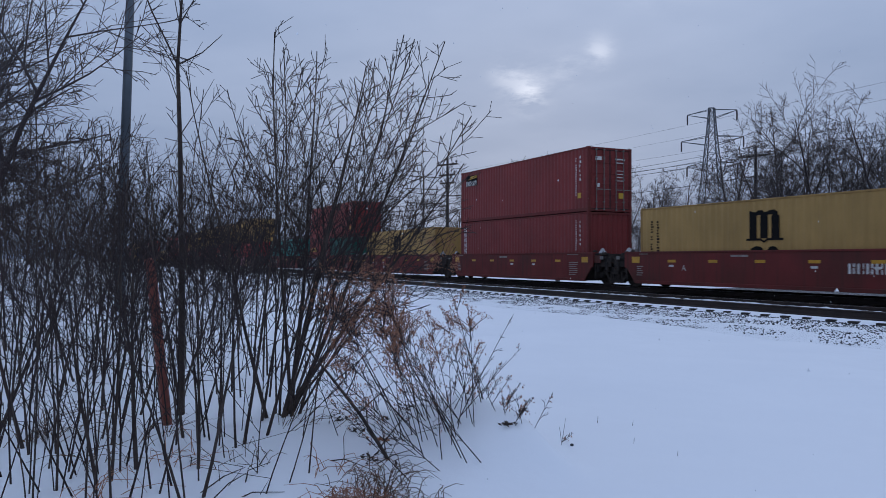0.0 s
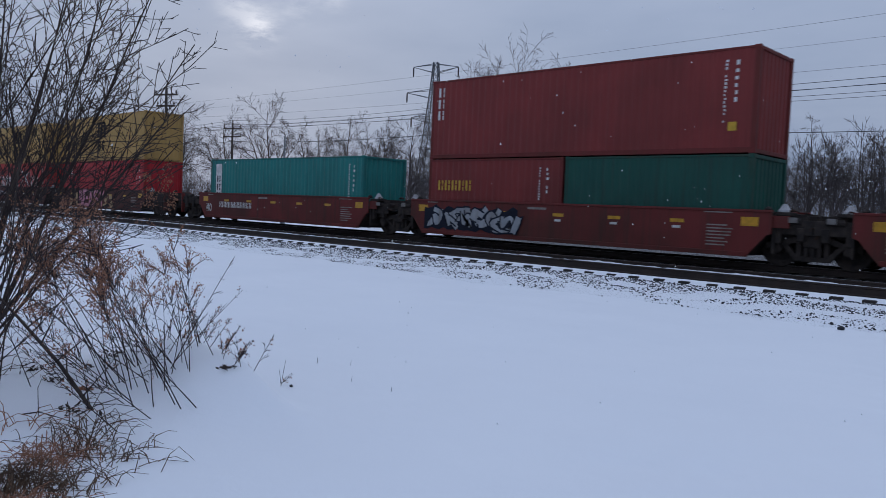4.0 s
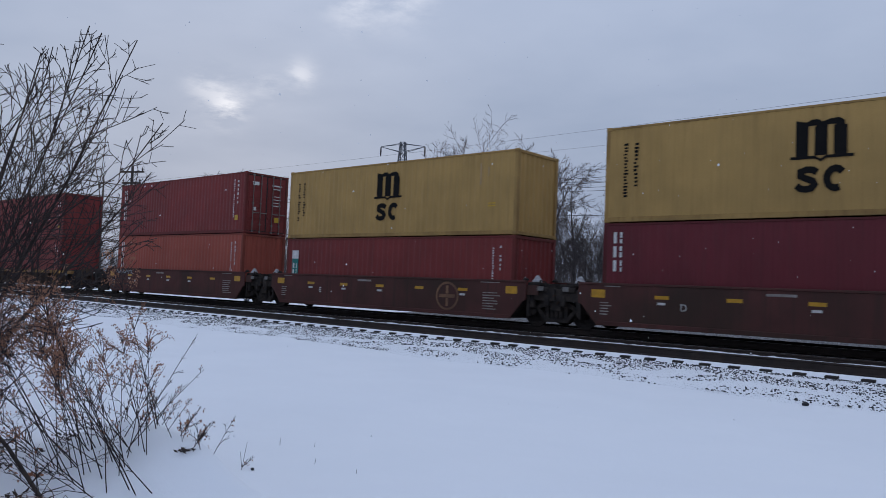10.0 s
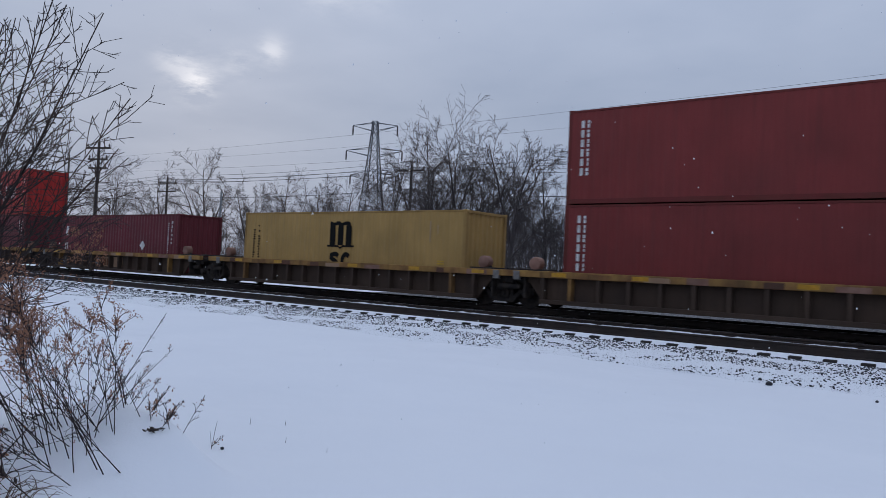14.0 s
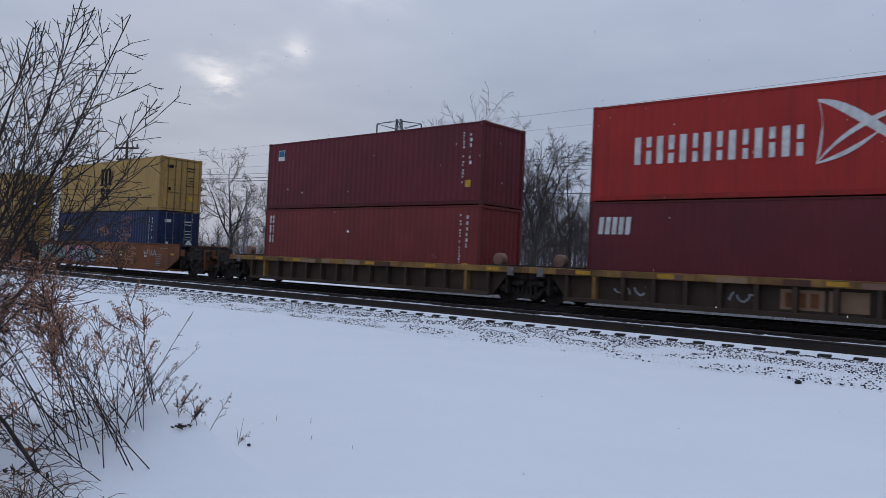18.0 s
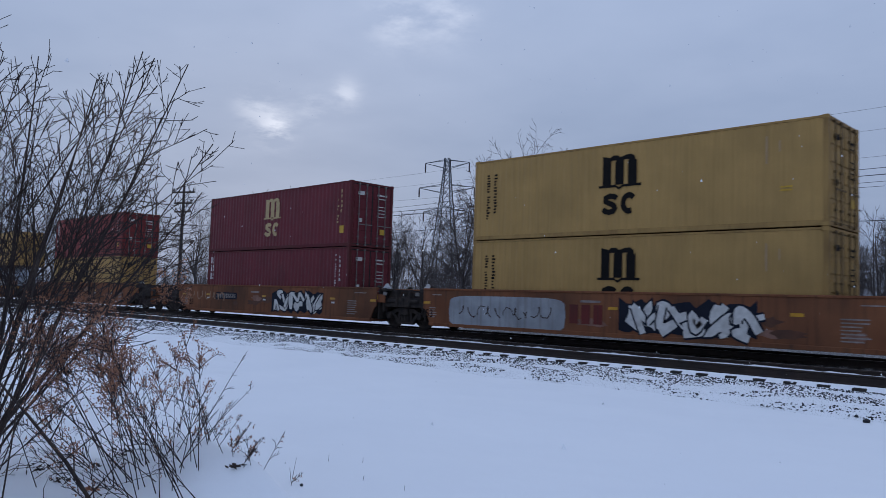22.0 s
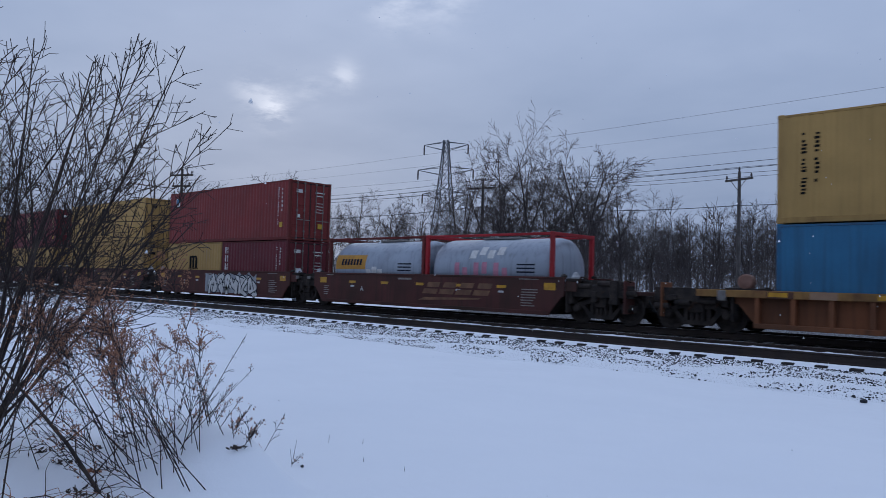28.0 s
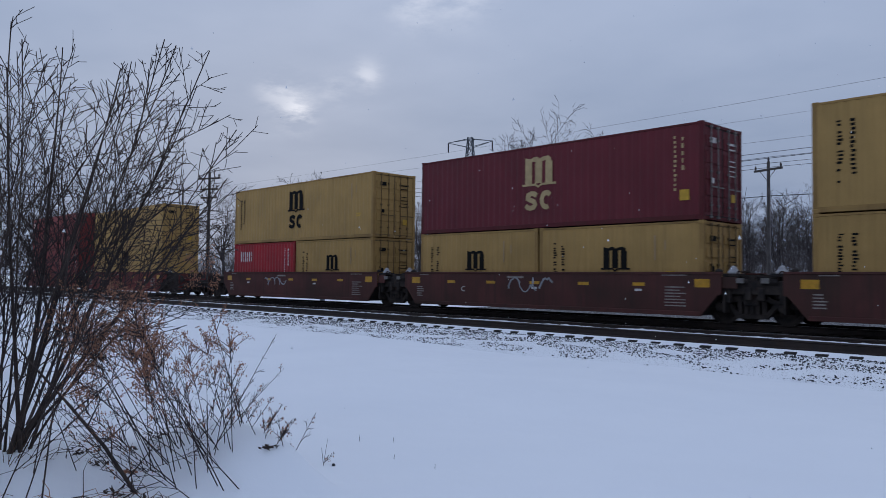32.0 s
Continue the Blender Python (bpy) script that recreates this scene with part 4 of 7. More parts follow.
# running gear
def truck_parts(parent, x):
    """A two-axle truck with its side frames, wheels, axles and bolster, under one car end."""
    t = empty("truck", "sooty two-axle freight truck", "")
    del t["label"]
    t.parent = parent
    t.matrix_basis = pose(x, 0, RAIL_TOP)
    wheel = cached("wheel", lambda: Shape().lathe([(-0.07, 0.14), (-0.07, 0.30), (-0.03, 0.33), (-0.06, 0.39), (-0.065, 0.445), (0.035, 0.457), (0.04, 0.485), (0.07, 0.485), (0.07, 0.39), (0.03, 0.33), (0.05, 0.14)], "y", 28).mesh("wheel"))
    axle = cached("axle", lambda: Shape().rod((0, -0.95, 0), (0, 0.95, 0), 0.08, sides=12).mesh("axle"))
    def frame_side():
        sh = Shape()
        sh.prism([(-1.18, 0.40), (-1.18, 0.60), (-0.72, 0.66), (-0.45, 0.78), (0.45, 0.78), (0.72, 0.66), (1.18, 0.60), (1.18, 0.40), (1.0, 0.5), (0.74, 0.52), (0.45, 0.62), (-0.45, 0.62), (-0.74, 0.52), (-1.0, 0.5)], -0.08, 0.08)
        sh.prism([(-0.74, 0.52), (-0.62, 0.56), (-0.36, 0.28), (0.36, 0.28), (0.62, 0.56), (0.74, 0.52), (0.42, 0.15), (-0.42, 0.15)], -0.07, 0.07)
        for a in (-0.34, 0.34):
            sh.box(a - 0.06, a + 0.06, -0.08, 0.08, 0.26, 0.64, 0.01)
        for a in (-0.89, 0.89):
            sh.lathe([(-0.19, 0.10), (-0.16, 0.135), (-0.02, 0.14)], "y", 12, (a, 0, 0.457))
        for a in (-0.16, 0.0, 0.16):
            sh.rod((a, -0.05, 0.28), (a, -0.05, 0.56), 0.065, sides=10)
        return sh.mesh("side_frame")

    side = cached("side_frame", frame_side)
    for s in (-1, 1):
        link_mesh("side_frame", side, SOOT_SHADE, t, at=pose(0, s * 1.0, 0) if s < 0 else pose(0, s * 1.0, 0, 0, 0, 180))
    for a in (-0.89, 0.89):
        link_mesh("axle", axle, SOOT_SHADE, t, at=pose(a, 0, 0.457))
        for s in (-1, 1):
            link_mesh("wheel", wheel, SOOT_SHADE, t, at=pose(a, s * 0.76, 0.457, 0, 0, 0 if s > 0 else 180))
    link_mesh("brake_beam", cached("brake_beam", lambda: Shape().box(-0.62, -0.5, -0.85, 0.85, 0.3, 0.42, 0.01).box(0.5, 0.62, -0.85, 0.85, 0.3, 0.42, 0.01).box(-0.05, 0.05, -0.8, 0.8, 0.2, 0.5).mesh("brake_beam")), SOOT_SHADE, t)
    link_mesh("bolster", cached("bolster", lambda: Shape().box(-0.22, 0.22, -1.15, 1.15, 0.5, 0.82, 0.03).mesh("bolster")), SOOT_SHADE, t)


def hose(points, r, parent, name="brake_hose"):
    sh = Shape()
    for a, b in zip(points, points[1:]):
        sh.rod(a, b, r, sides=6)
    return sh.ob(name, RUBBER, parent)


def end_gear(car, x, s, long_end, paint, top):
    """The platform over a car's end, with its bulkhead, hand brake gear, steps and hoses. s: +1 front, -1 rear."""
    r = RAIL_TOP
    reach = 2.45 if long_end else 1.0 + (0.42 if top > 1.5 else 0.0)
    a, b = sorted((x, x + s * reach))
    Shape().box(a, b, -1.05, 1.05, r + 0.92, r + 1.04, 0.012).ob("end_platform", paint if long_end else SOOT_SHADE, car)
    Shape().box(a, b, -0.62, 0.62, r + 0.52, r + 0.93, 0.03).ob("centre_sill", SOOT_SHADE, car)
    Shape().box(*sorted((x + s * 0.1, x + s * (reach - 0.05))), -1.25, -1.2, r + 0.82, r + 1.2, 0.01).ob("step_rail", SOOT_SHADE, car)
    # gussets and bulkhead are near-black: the car end's shadow put into their colour
    for q in (-1, 1):
        Shape().prism([(x, r + 0.55), (x + s * 0.75, r + 0.95), (x + s * 0.75, r + top - 0.12), (x, r + top)], q * 1.0 - 0.02, q * 1.0 + 0.02).ob("end_gusset", SOOT_SHADE, car)
    Shape().box(*sorted((x - s * 0.02, x + s * 0.05)), -1.36, 1.36, r + 0.3, r + top - 0.05, 0.01).ob("bulkhead", SOOT_SHADE, car)
    rng = random.Random(int(x * 31 + s))
    gear = Shape()
    for k in range(4):
        gx, gy = x + s * rng.uniform(0.2, reach - 0.15), rng.uniform(-0.7, 0.8)
        hgt = rng.uniform(0.15, top - 1.1)
        gear.box(gx - 0.16, gx + 0.16, gy - 0.14, gy + 0.14, r + 1.03, r + 1.04 + hgt, 0.02)
    gear.rod((x + s * 0.3, -0.9, r + 1.2), (x + s * 0.3, 0.9, r + 1.2), 0.05, sides=8)
    gear.ob("brake_gear", SOOT_SHADE, car, "sooty valves and brake gear on the platform")
    n = 9 if long_end else 5
    for k in range(n):  # reservoirs, levers and brackets along the near edge
        gx = x + s * (0.1 + (reach - 0.2) * (k + rng.random() * 0.7) / n)
        z0, w = r + rng.uniform(0.55, 0.9), rng.uniform(0.05, 0.17)
        z1 = r + top + rng.uniform(-0.42, 0.03)
        if k % 3 == 2:
            Shape().rod((gx - 0.22, -1.22, z1 - 0.2), (gx + 0.22, -1.22, z1 - 0.2), 0.09, sides=12).ob("air_tank", SOOT_SHADE, car)
        elif k % 3 == 1:
            Shape().rod((gx - w, -1.2, z0), (gx + w, -1.24, z1), 0.025, sides=6).rod((gx + w, -1.24, z1), (gx + w + 0.2, -1.2, z1 - 0.05), 0.02, sides=6).ob("brake_lever", RUSTY, car, "rusty lever")
        else:
            Shape().box(gx - w, gx + w, -1.3, -1.1, z0, z1, 0.02).ob("bracket", SOOT_SHADE, car)
    if rng.random() < 0.4:
        gx = x + s * rng.uniform(0.25, 0.6)
        Shape().box(gx - 0.11, gx + 0.11, -1.41, -1.39, r + top - 0.3, r + top - 0.16, 0.003).ob("placard", ZINC, car, "small pale grey placard")
    for q in (-1.2, 0.55):
        Shape().lathe([(0.0, 0.10), (0.05, 0.11), (0.09, 0.06), (0.11, 0.03)], "z", 10, (x - s * 0.2, q, r + top)).ob("lock_casting", SOOT_SHADE, car)
    if top > 1.3 and rng.random() < 0.7:
        Shape().lathe([(-0.04, 0.17), (0.03, 0.165), (0.09, 0.11), (0.16, 0.075), (0.20, 0.03)], "z", 9, (x + s * 0.18, -1.08, r + top - 0.01)).ob("snow_cap", OLDSNOW, car, "grey lump of snow")
    Shape().box(*sorted((x - s * 0.02, x + s * 0.42)), -1.3, -0.85, r + top - 0.12, r + top - 0.03, 0.01).ob("lock_shelf", SOOT_SHADE, car)
    hose([(x + s * 0.4, -0.9, r + 1.1), (x + s * 0.8, -0.95, r + 0.85), (x + s * 1.1, -0.9, r + 0.95), (x + s * 1.35, -0.85, r + 1.1)], 0.03, car)
    if long_end:
        Shape().box(*sorted((x + s * 2.2, x + s * 3.0)), -0.12, 0.12, r + 0.72, r + 0.95, 0.03).ob("coupler", SOOT_SHADE, car)
        Shape().box(*sorted((x + s * 2.1, x + s * 2.16)), -1.35, -0.75, r + 0.35, r + 1.35, 0.01).ob("end_ladder", paint, car)
        hose([(x + s * 2.4, -0.4, r + 0.8), (x + s * 2.7, -0.42, r + 0.42), (x + s * 3.0, -0.4, r + 0.5)], 0.035, car)
        Shape().rod((x + s * 2.12, -1.0, r + 1.05), (x + s * 2.12, -1.0, r + 1.6), 0.02, sides=6).ob("grab_iron", SOOT_SHADE, car)


def stencil(text, size, mat, parent, x, z, y, label=""):
    cu = bpy.data.curves.new("stencil", "FONT")
    cu.body, cu.size, cu.extrude = text, size, 0.001
    tmp = bpy.data.objects.new("stencil_source", cu)
    me = bpy.data.meshes.new_from_object(tmp)
    bpy.data.objects.remove(tmp)
    me.materials.clear()
    return link_mesh("stencil", me, mat, parent, label or "stencilled marking " + text, at=pose(x, y, z, 90, 0, 0))


def scrawl(parent, x, z, w, h, mat, seed, y, label, thick=0.05):
    """Quick looping spray lines that stand for no letters."""
    rng = random.Random(seed)
    n = max(3, round(w / (0.7 * h)))
    for k in range(n):
        cx, cw = x + w * k / n, w / n
        a0, turn = rng.uniform(0, 6.28), rng.choice((-1, 1)) * rng.uniform(3.6, 6.0)
        pts = []
        for i in range(12):
            t = i / 11
            a = a0 + turn * t
            f = 0.5 + 0.5 * t
            pts.append((cx + cw * (0.1 + 0.8 * t) + 0.32 * cw * f * math.cos(a), z + h * (0.5 + 0.42 * f * math.sin(a) * (0.7 + 0.3 * rng.random()))))
        mark("spray_line", [ribbon(pts, thick * rng.uniform(0.8, 1.3))], mat, parent, y - 0.0012 * k, label)


def eased(pts):
    """The broken line with its corners cut."""
    out = [pts[0]]
    for (a, b), (c, d) in zip(pts, pts[1:]):
        out += [(0.75 * a + 0.25 * c, 0.75 * b + 0.25 * d), (0.25 * a + 0.75 * c, 0.25 * b + 0.75 * d)]
    return out + [pts[-1]]


def graffiti(parent, x, z, w, h, mats, seed, y, label):
    """Spray-painted shapes: a cloudy field and angular interlocking strokes with outlines, no words."""
    rng = random.Random(seed)
    base, body, line = mats
    n = 22
    top = [(x + w * k / n, z + h * (0.86 + 0.14 * math.sin(k * 1.7 + seed) * rng.random())) for k in range(n + 1)]
    bot = [(x + w * k / n, z + h * (0.08 + 0.08 * math.sin(k * 2.1 + seed) * rng.random())) for k in range(n, -1, -1)]
    mark("paint_field", [bot[::-1] + top[::-1]], base, parent, y, label)
    cells = max(4, round(w / (0.72 * h)))
    cw = w * 0.94 / cells
    layer = 0
    for k in range(cells):
        cx = x + 0.03 * w + cw * k
        for j in range(3):
            shape = [(rng.random(), rng.random())]
            while len(shape) < (4 if j else 3):
                q = (rng.random(), rng.random())
                if (Vector(q) - Vector(shape[-1])).length > 0.5:
                    shape.append(q)
            lean = rng.uniform(-0.1, 0.22) * cw
            s = rng.uniform(1.2, 1.9) * (1.0 if j == 0 else 0.7)
            pts = [(cx + cw * s * (a + rng.gauss(0, 0.05)) + lean * b + 0.15 * cw * j, z + h * (0.06 + 0.84 * (b + rng.gauss(0, 0.03)))) for a, b in shape]
            thick = h * rng.uniform(0.13, 0.20)
            pts = eased(eased(pts))
            mark("outline_stroke", [ribbon(pts, thick + 0.11)], line, parent, y - 0.004 - 0.0012 * layer)
            mark("paint_stroke", [ribbon(pts, thick)], body, parent, y - 0.0046 - 0.0012 * layer)
            layer += 1


def spray_word(parent, text, x, z, w, h, mats, y):
    """A sprayed word in fat outlined capitals, each letter a part, before a cloud of bubbles."""
    field, body, line = mats
    rng = random.Random(5)
    for k in range(38):
        side = k % 2
        d = rng.uniform(0.16, 0.34)
        a = x - rng.uniform(-0.1, 1.3) if side else x + w + rng.uniform(-0.2, 1.1)
        mark("bubble", [blob(a - d / 2, z + rng.random() ** 1.5 * (h - d), d, d, 14, 2.0)], field, parent, y - 0.0003 * k, "tan sprayed bubble")
    step = w / len(text)
    for k, ch in enumerate(text):
        for name, paint, fat, lift in (("outline_stroke", line, 0.045, 0.013), ("paint_stroke", body, 0.018, 0.016)):
            cu = bpy.data.curves.new("letter", "FONT")
            cu.body, cu.size, cu.extrude, cu.offset = ch, 1.0, 0.001, fat
            tmp = bpy.data.objects.new("letter_source", cu)
            me = bpy.data.meshes.new_from_object(tmp)
            bpy.data.objects.remove(tmp)
            me.materials.clear()
            xs, zs = [v.co.x for v in me.vertices], [v.co.y for v in me.vertices]
            grow = 0.05 if name == "outline_stroke" else 0.0
            fx, fz = (0.98 * step + 2 * grow) / (max(xs) - min(xs)), (h + 2 * grow) / (max(zs) - min(zs))
            up = 0.05 * (k % 2)
            for v in me.vertices:
                v.co = Vector(((v.co.x - min(xs)) * fx + x + k * step - grow, y - lift - 0.0004 * k - 0.5 * v.co.z, (v.co.y - min(zs)) * fz + z - grow + up))
            link_mesh(name, me, paint, parent, "pink sprayed letter " + ch if grow == 0 else "")


def well_car(label, kind, center, half, ends, letter, number, seed, extra=None):
    """A well car: side walls, chords, floor beams, end platforms, trucks. center: at the start. ends: (rear, front) as 'joint', 'truck' or 'coupler'."""
    rng = random.Random(seed)
    paint = {"red": CAR_RED, "brown": CAR_BROWN, "orange": CAR_ORANGE, "ribbed": CAR_GREY, "ribbed_orange": CAR_ORANGE}[kind]
    car = empty("well_car", label, "railway well car", "well cars of the train")
    r, ribbed = RAIL_TOP, kind.startswith("ribbed")
    top = {"red": 1.43, "brown": 1.43, "orange": 1.57}.get(kind, 1.18)
    low = 0.20
    W = 1.45
    pull = 0.42 if kind == "orange" else 0.0
    hr, hf = (half - (0.0 if e == "coupler" else pull) for e in ends)  # rear and front half lengths
    cr, cf = ((1.2 if e == "coupler" else 0.4) if kind == "orange" else 0.62 for e in ends)
    for s in (-1, 1):
        y = s * W
        o = [(-hr + cr, r + low), (hf - cf, r + low), (hf - 0.12, r + 0.78), (hf, r + 0.82), (hf, r + top), (-hr, r + top), (-hr, r + 0.82), (-hr + 0.12, r + 0.78)]
        wall = Shape().prism(o, y - 0.02, y + 0.02) if not ribbed else Shape().prism([(a * 0.998, b) for a, b in o], y - 0.02 - s * 0.22, y + 0.02 - s * 0.22)
        wall = wall.ob("side_wall", paint, car)
        chord = CHORD_YELLOW if ribbed else paint
        ch = Shape()
        if ribbed:
            ch.box(-half - 1.0, half + 1.0, *sorted((y + s * 0.03, y - s * 0.16)), r + top - 0.20, r + top, 0.012)
        else:
            ch.box(-hr, hf, *sorted((y + s * 0.045, y - s * 0.1)), r + top - 0.055, r + top + 0.012, 0.01)
        ch.ob("top_chord", chord, car, "worn yellow top chord" if kind == "ribbed" else "")
        Shape().box(-hr + cr, hf - cf, *sorted((y + s * 0.035, y - s * 0.1)), r + low - 0.02, r + low + 0.11, 0.01).ob("bottom_chord", paint, car)
        if s < 0 and not ribbed:  # added near-black sheet that fills in the shade under the car's sloping end
            for q, hh, cut in ((-1, hr, cr), (1, hf, cf)):
                Shape().prism([(q * (hh - cut), r + low + 0.02), (q * (hh - 0.14), r + 0.78), (q * (hh - 0.14), r + 0.98), (q * (hh - cut - 0.15), r + 0.98)], -1.38, 1.38).ob("slope_sheet", SOOT_SHADE, car)
        if ribbed:
            n = 15
            rib = cached(("rib", top), lambda: Shape().box(-0.06, 0.06, -0.11, 0.11, r + low + 0.1, r + top - 0.2, 0.008).mesh("rib"))
            for k in range(n):
                x = -half + 0.7 + (2 * half - 1.4) * k / (n - 1)
                pale = kind == "ribbed" and k in (1, n - 2)
                link_mesh("rib", rib, CHORD_YELLOW if pale else paint, car, at=pose(x, y - s * 0.10, 0))
        if s < 0:
            yy = -W - (0.024 if not ribbed else -0.194)
            if not ribbed:
                n = 7
                for k in range(n):
                    x = -half + 0.45 + (2 * half - 1.25) * k / (n - 1)
                    w, h = (0.46, 0.24) if k in (0, n - 1) else (0.42, 0.10)
                    if kind == "orange":
                        w, h = 0.34, 0.09
                    mark("reflector", [rect(x, r + (1.0 if k in (0, n - 1) else 1.02), w, h)], REFLECT, car, yy, "amber reflector plate")
                    if k not in (0, n - 1) and rng.random() < 0.6:
                        mark("stencil_bar", [rect(x + 0.08, r + 0.86, 0.24, 0.07)], WHITE, car, yy, "unreadable stencil")
                o = [rect(half - 1.75 if kind != "orange" else half - 2.3, r + 0.98 - 0.09 * k, rng.uniform(0.45, 0.75), 0.035) for k in range(7)]
                o += [rect(-half + 0.75, r + 0.84 - 0.085 * k, rng.uniform(0.25, 0.4), 0.035) for k in range(5)]
                o += [rect(half - 1.85, r + 1.33, 0.8, 0.03), rect(-half + 0.9, r + 1.33, 0.5, 0.03), rect(-1.2, r + 1.22, 0.75, 0.07)]
                tagged(mark("stencil_patch", o, FADED_WHITE, car, yy, "rows of unreadable white stencilling"), kind="stuff")
                if number:
                    letters("letter_bar", letter_blocks(*number, rng), WHITE, car, yy, "white bars of a car number")
            else:
                for k in (-0.86, -0.5, 0.1, 0.52, 0.9):
                    x = k * half
                    mark("reflector", [rect(x, r + top - 0.16, 0.5, 0.12)], REFLECT, car, -W - 0.034, "amber reflector plate")
                for k in range(9):
                    x = -half + 2 * half * (k + 0.15 + 0.5 * rng.random()) / 9
                    mark("paint_patch", [rect(x, r + top - 0.195, rng.uniform(0.25, 0.9), rng.uniform(0.14, 0.185))], rng.choice((PALE_PATCH, PATCH, PALE_RUST, CHORD_YELLOW)), car, -W - 0.0315, "worn patch of chord paint")
                for q in (-1, 1):
                    bx = q * (half - 0.35)
                    Shape().lathe([(-1.42, 0.05), (-1.40, 0.18), (-1.37, 0.21), (-1.12, 0.21), (-1.08, 0.15)], "y", 16, (bx, 0, r + top + 0.22)).ob("brake_drum", PALE_PATCH, car, "dusty tan brake drum")
                    Shape().box(bx - 0.55, bx + 0.55, -1.4, -0.9, r + top - 0.04, r + top + 0.05, 0.01).ob("drum_shelf", SOOT_SHADE, car)
                    Shape().box(bx + q * 0.6 - 0.12, bx + q * 0.6 + 0.12, -1.5, -1.4, r + top - 0.30, r + top - 0.02, 0.008).ob("box", ZINC, car, "pale grey metal box")
            if letter:
                stencil(letter, 0.28, WHITE, car, -half * 0.52, r + 0.72 if not ribbed else r + 0.6, yy - 0.004)
    beam = cached("floor_beam", lambda: Shape().box(-0.12, 0.12, -1.43, 1.43, r + low, r + 0.31, 0.01).mesh("floor_beam"))
    for k in range(7):
        link_mesh("floor_beam", beam, paint, car, at=pose(-half + 0.8 + (2 * half - 1.6) * k / 6, 0, 0))
    for s, kind_end in zip((-1, 1), ends):
        end_gear(car, hf if s > 0 else -hr, s, kind_end == "coupler", paint, top)
        if kind_end == "coupler":
            truck_parts(car, s * (half + 1.15))
        elif kind_end == "truck":
            truck_parts(car, s * (half + 1.02))
        if not ribbed and s == 1:
            Shape().box(hf - 0.02, hf + 0.42, -1.40, -1.36, r + 0.98, r + 1.3, 0.005).ob("brake_plate", paint, car)
    if kind == "orange":  # old painted-out patches and drifts of soot
        for k in range(9):
            px, pz = rng.uniform(-half + 0.8, half - 2.2), r + rng.uniform(0.35, 1.0)
            mark("paint_patch", [[(px + (0.6 + 0.5 * (k % 3)) * 0.5 * (1 + math.cos(a) * rng.uniform(0.5, 1.0)), pz + 0.18 * (1 + math.sin(a) * rng.uniform(0.4, 1.0))) for a in (2 * math.pi * i / 18 for i in range(18))]], rng.choice((PATCH, PATCH, PALE_PATCH)), car, -W - 0.0215 - 0.0004 * k, "blotch of worn paint")
    if extra:
        extra(car)
    MOVING.append((car, center, TRAIN_Y, 0.0))
    return car


YS = -1.45 - 0.028  # marks on a smooth side wall
YR = -1.45 + 0.194  # marks on a ribbed side wall
R0 = RAIL_TOP


def faded_word(c, x):
    """A faded slanted company word as plain leaning blocks over a long tapering sweep."""
    z = R0 + 0.72
    for k in range(4):
        a = x + 0.86 * k
        for lo, hi, cut in ((0.0, 0.19, 0.0), (0.25, 0.44, 0.1)):
            mark("leaning_bar", [[(a + 0.5 * lo + cut, z + lo), (a + 0.5 * lo + 0.74, z + lo), (a + 0.5 * hi + 0.74, z + hi), (a + 0.5 * hi + cut, z + hi)]], FADED_ORANGE, c, YS, "faded leaning block")
    mark("sweep", [[(x - 0.25, z - 0.26), (x + 2.9, z - 0.14), (x + 3.0, z - 0.08), (x + 0.1, z - 0.14)]], FADED_ORANGE, c, YS, "faded tapering sweep")


def ring_emblem(c):
    """A faded round emblem: a ring with a cross in it."""
    mark("round_emblem", [blob(2.9, R0 + 0.32, 1.05, 1.0, 24, 2.0)], FADED_ORANGE, c, YS, "faded round emblem")
    mark("emblem_field", [blob(2.98, R0 + 0.40, 0.89, 0.84, 24, 2.0)], CAR_BROWN, c, YS - 0.002)
    mark("emblem_bar", [rect(3.06, R0 + 0.76, 0.73, 0.12)], FADED_ORANGE, c, YS - 0.004)
    mark("emblem_bar", [rect(3.37, R0 + 0.46, 0.11, 0.28)], FADED_ORANGE, c, YS - 0.004)
    mark("emblem_bar", [rect(3.37, R0 + 0.9, 0.11, 0.28)], FADED_ORANGE, c, YS - 0.004)


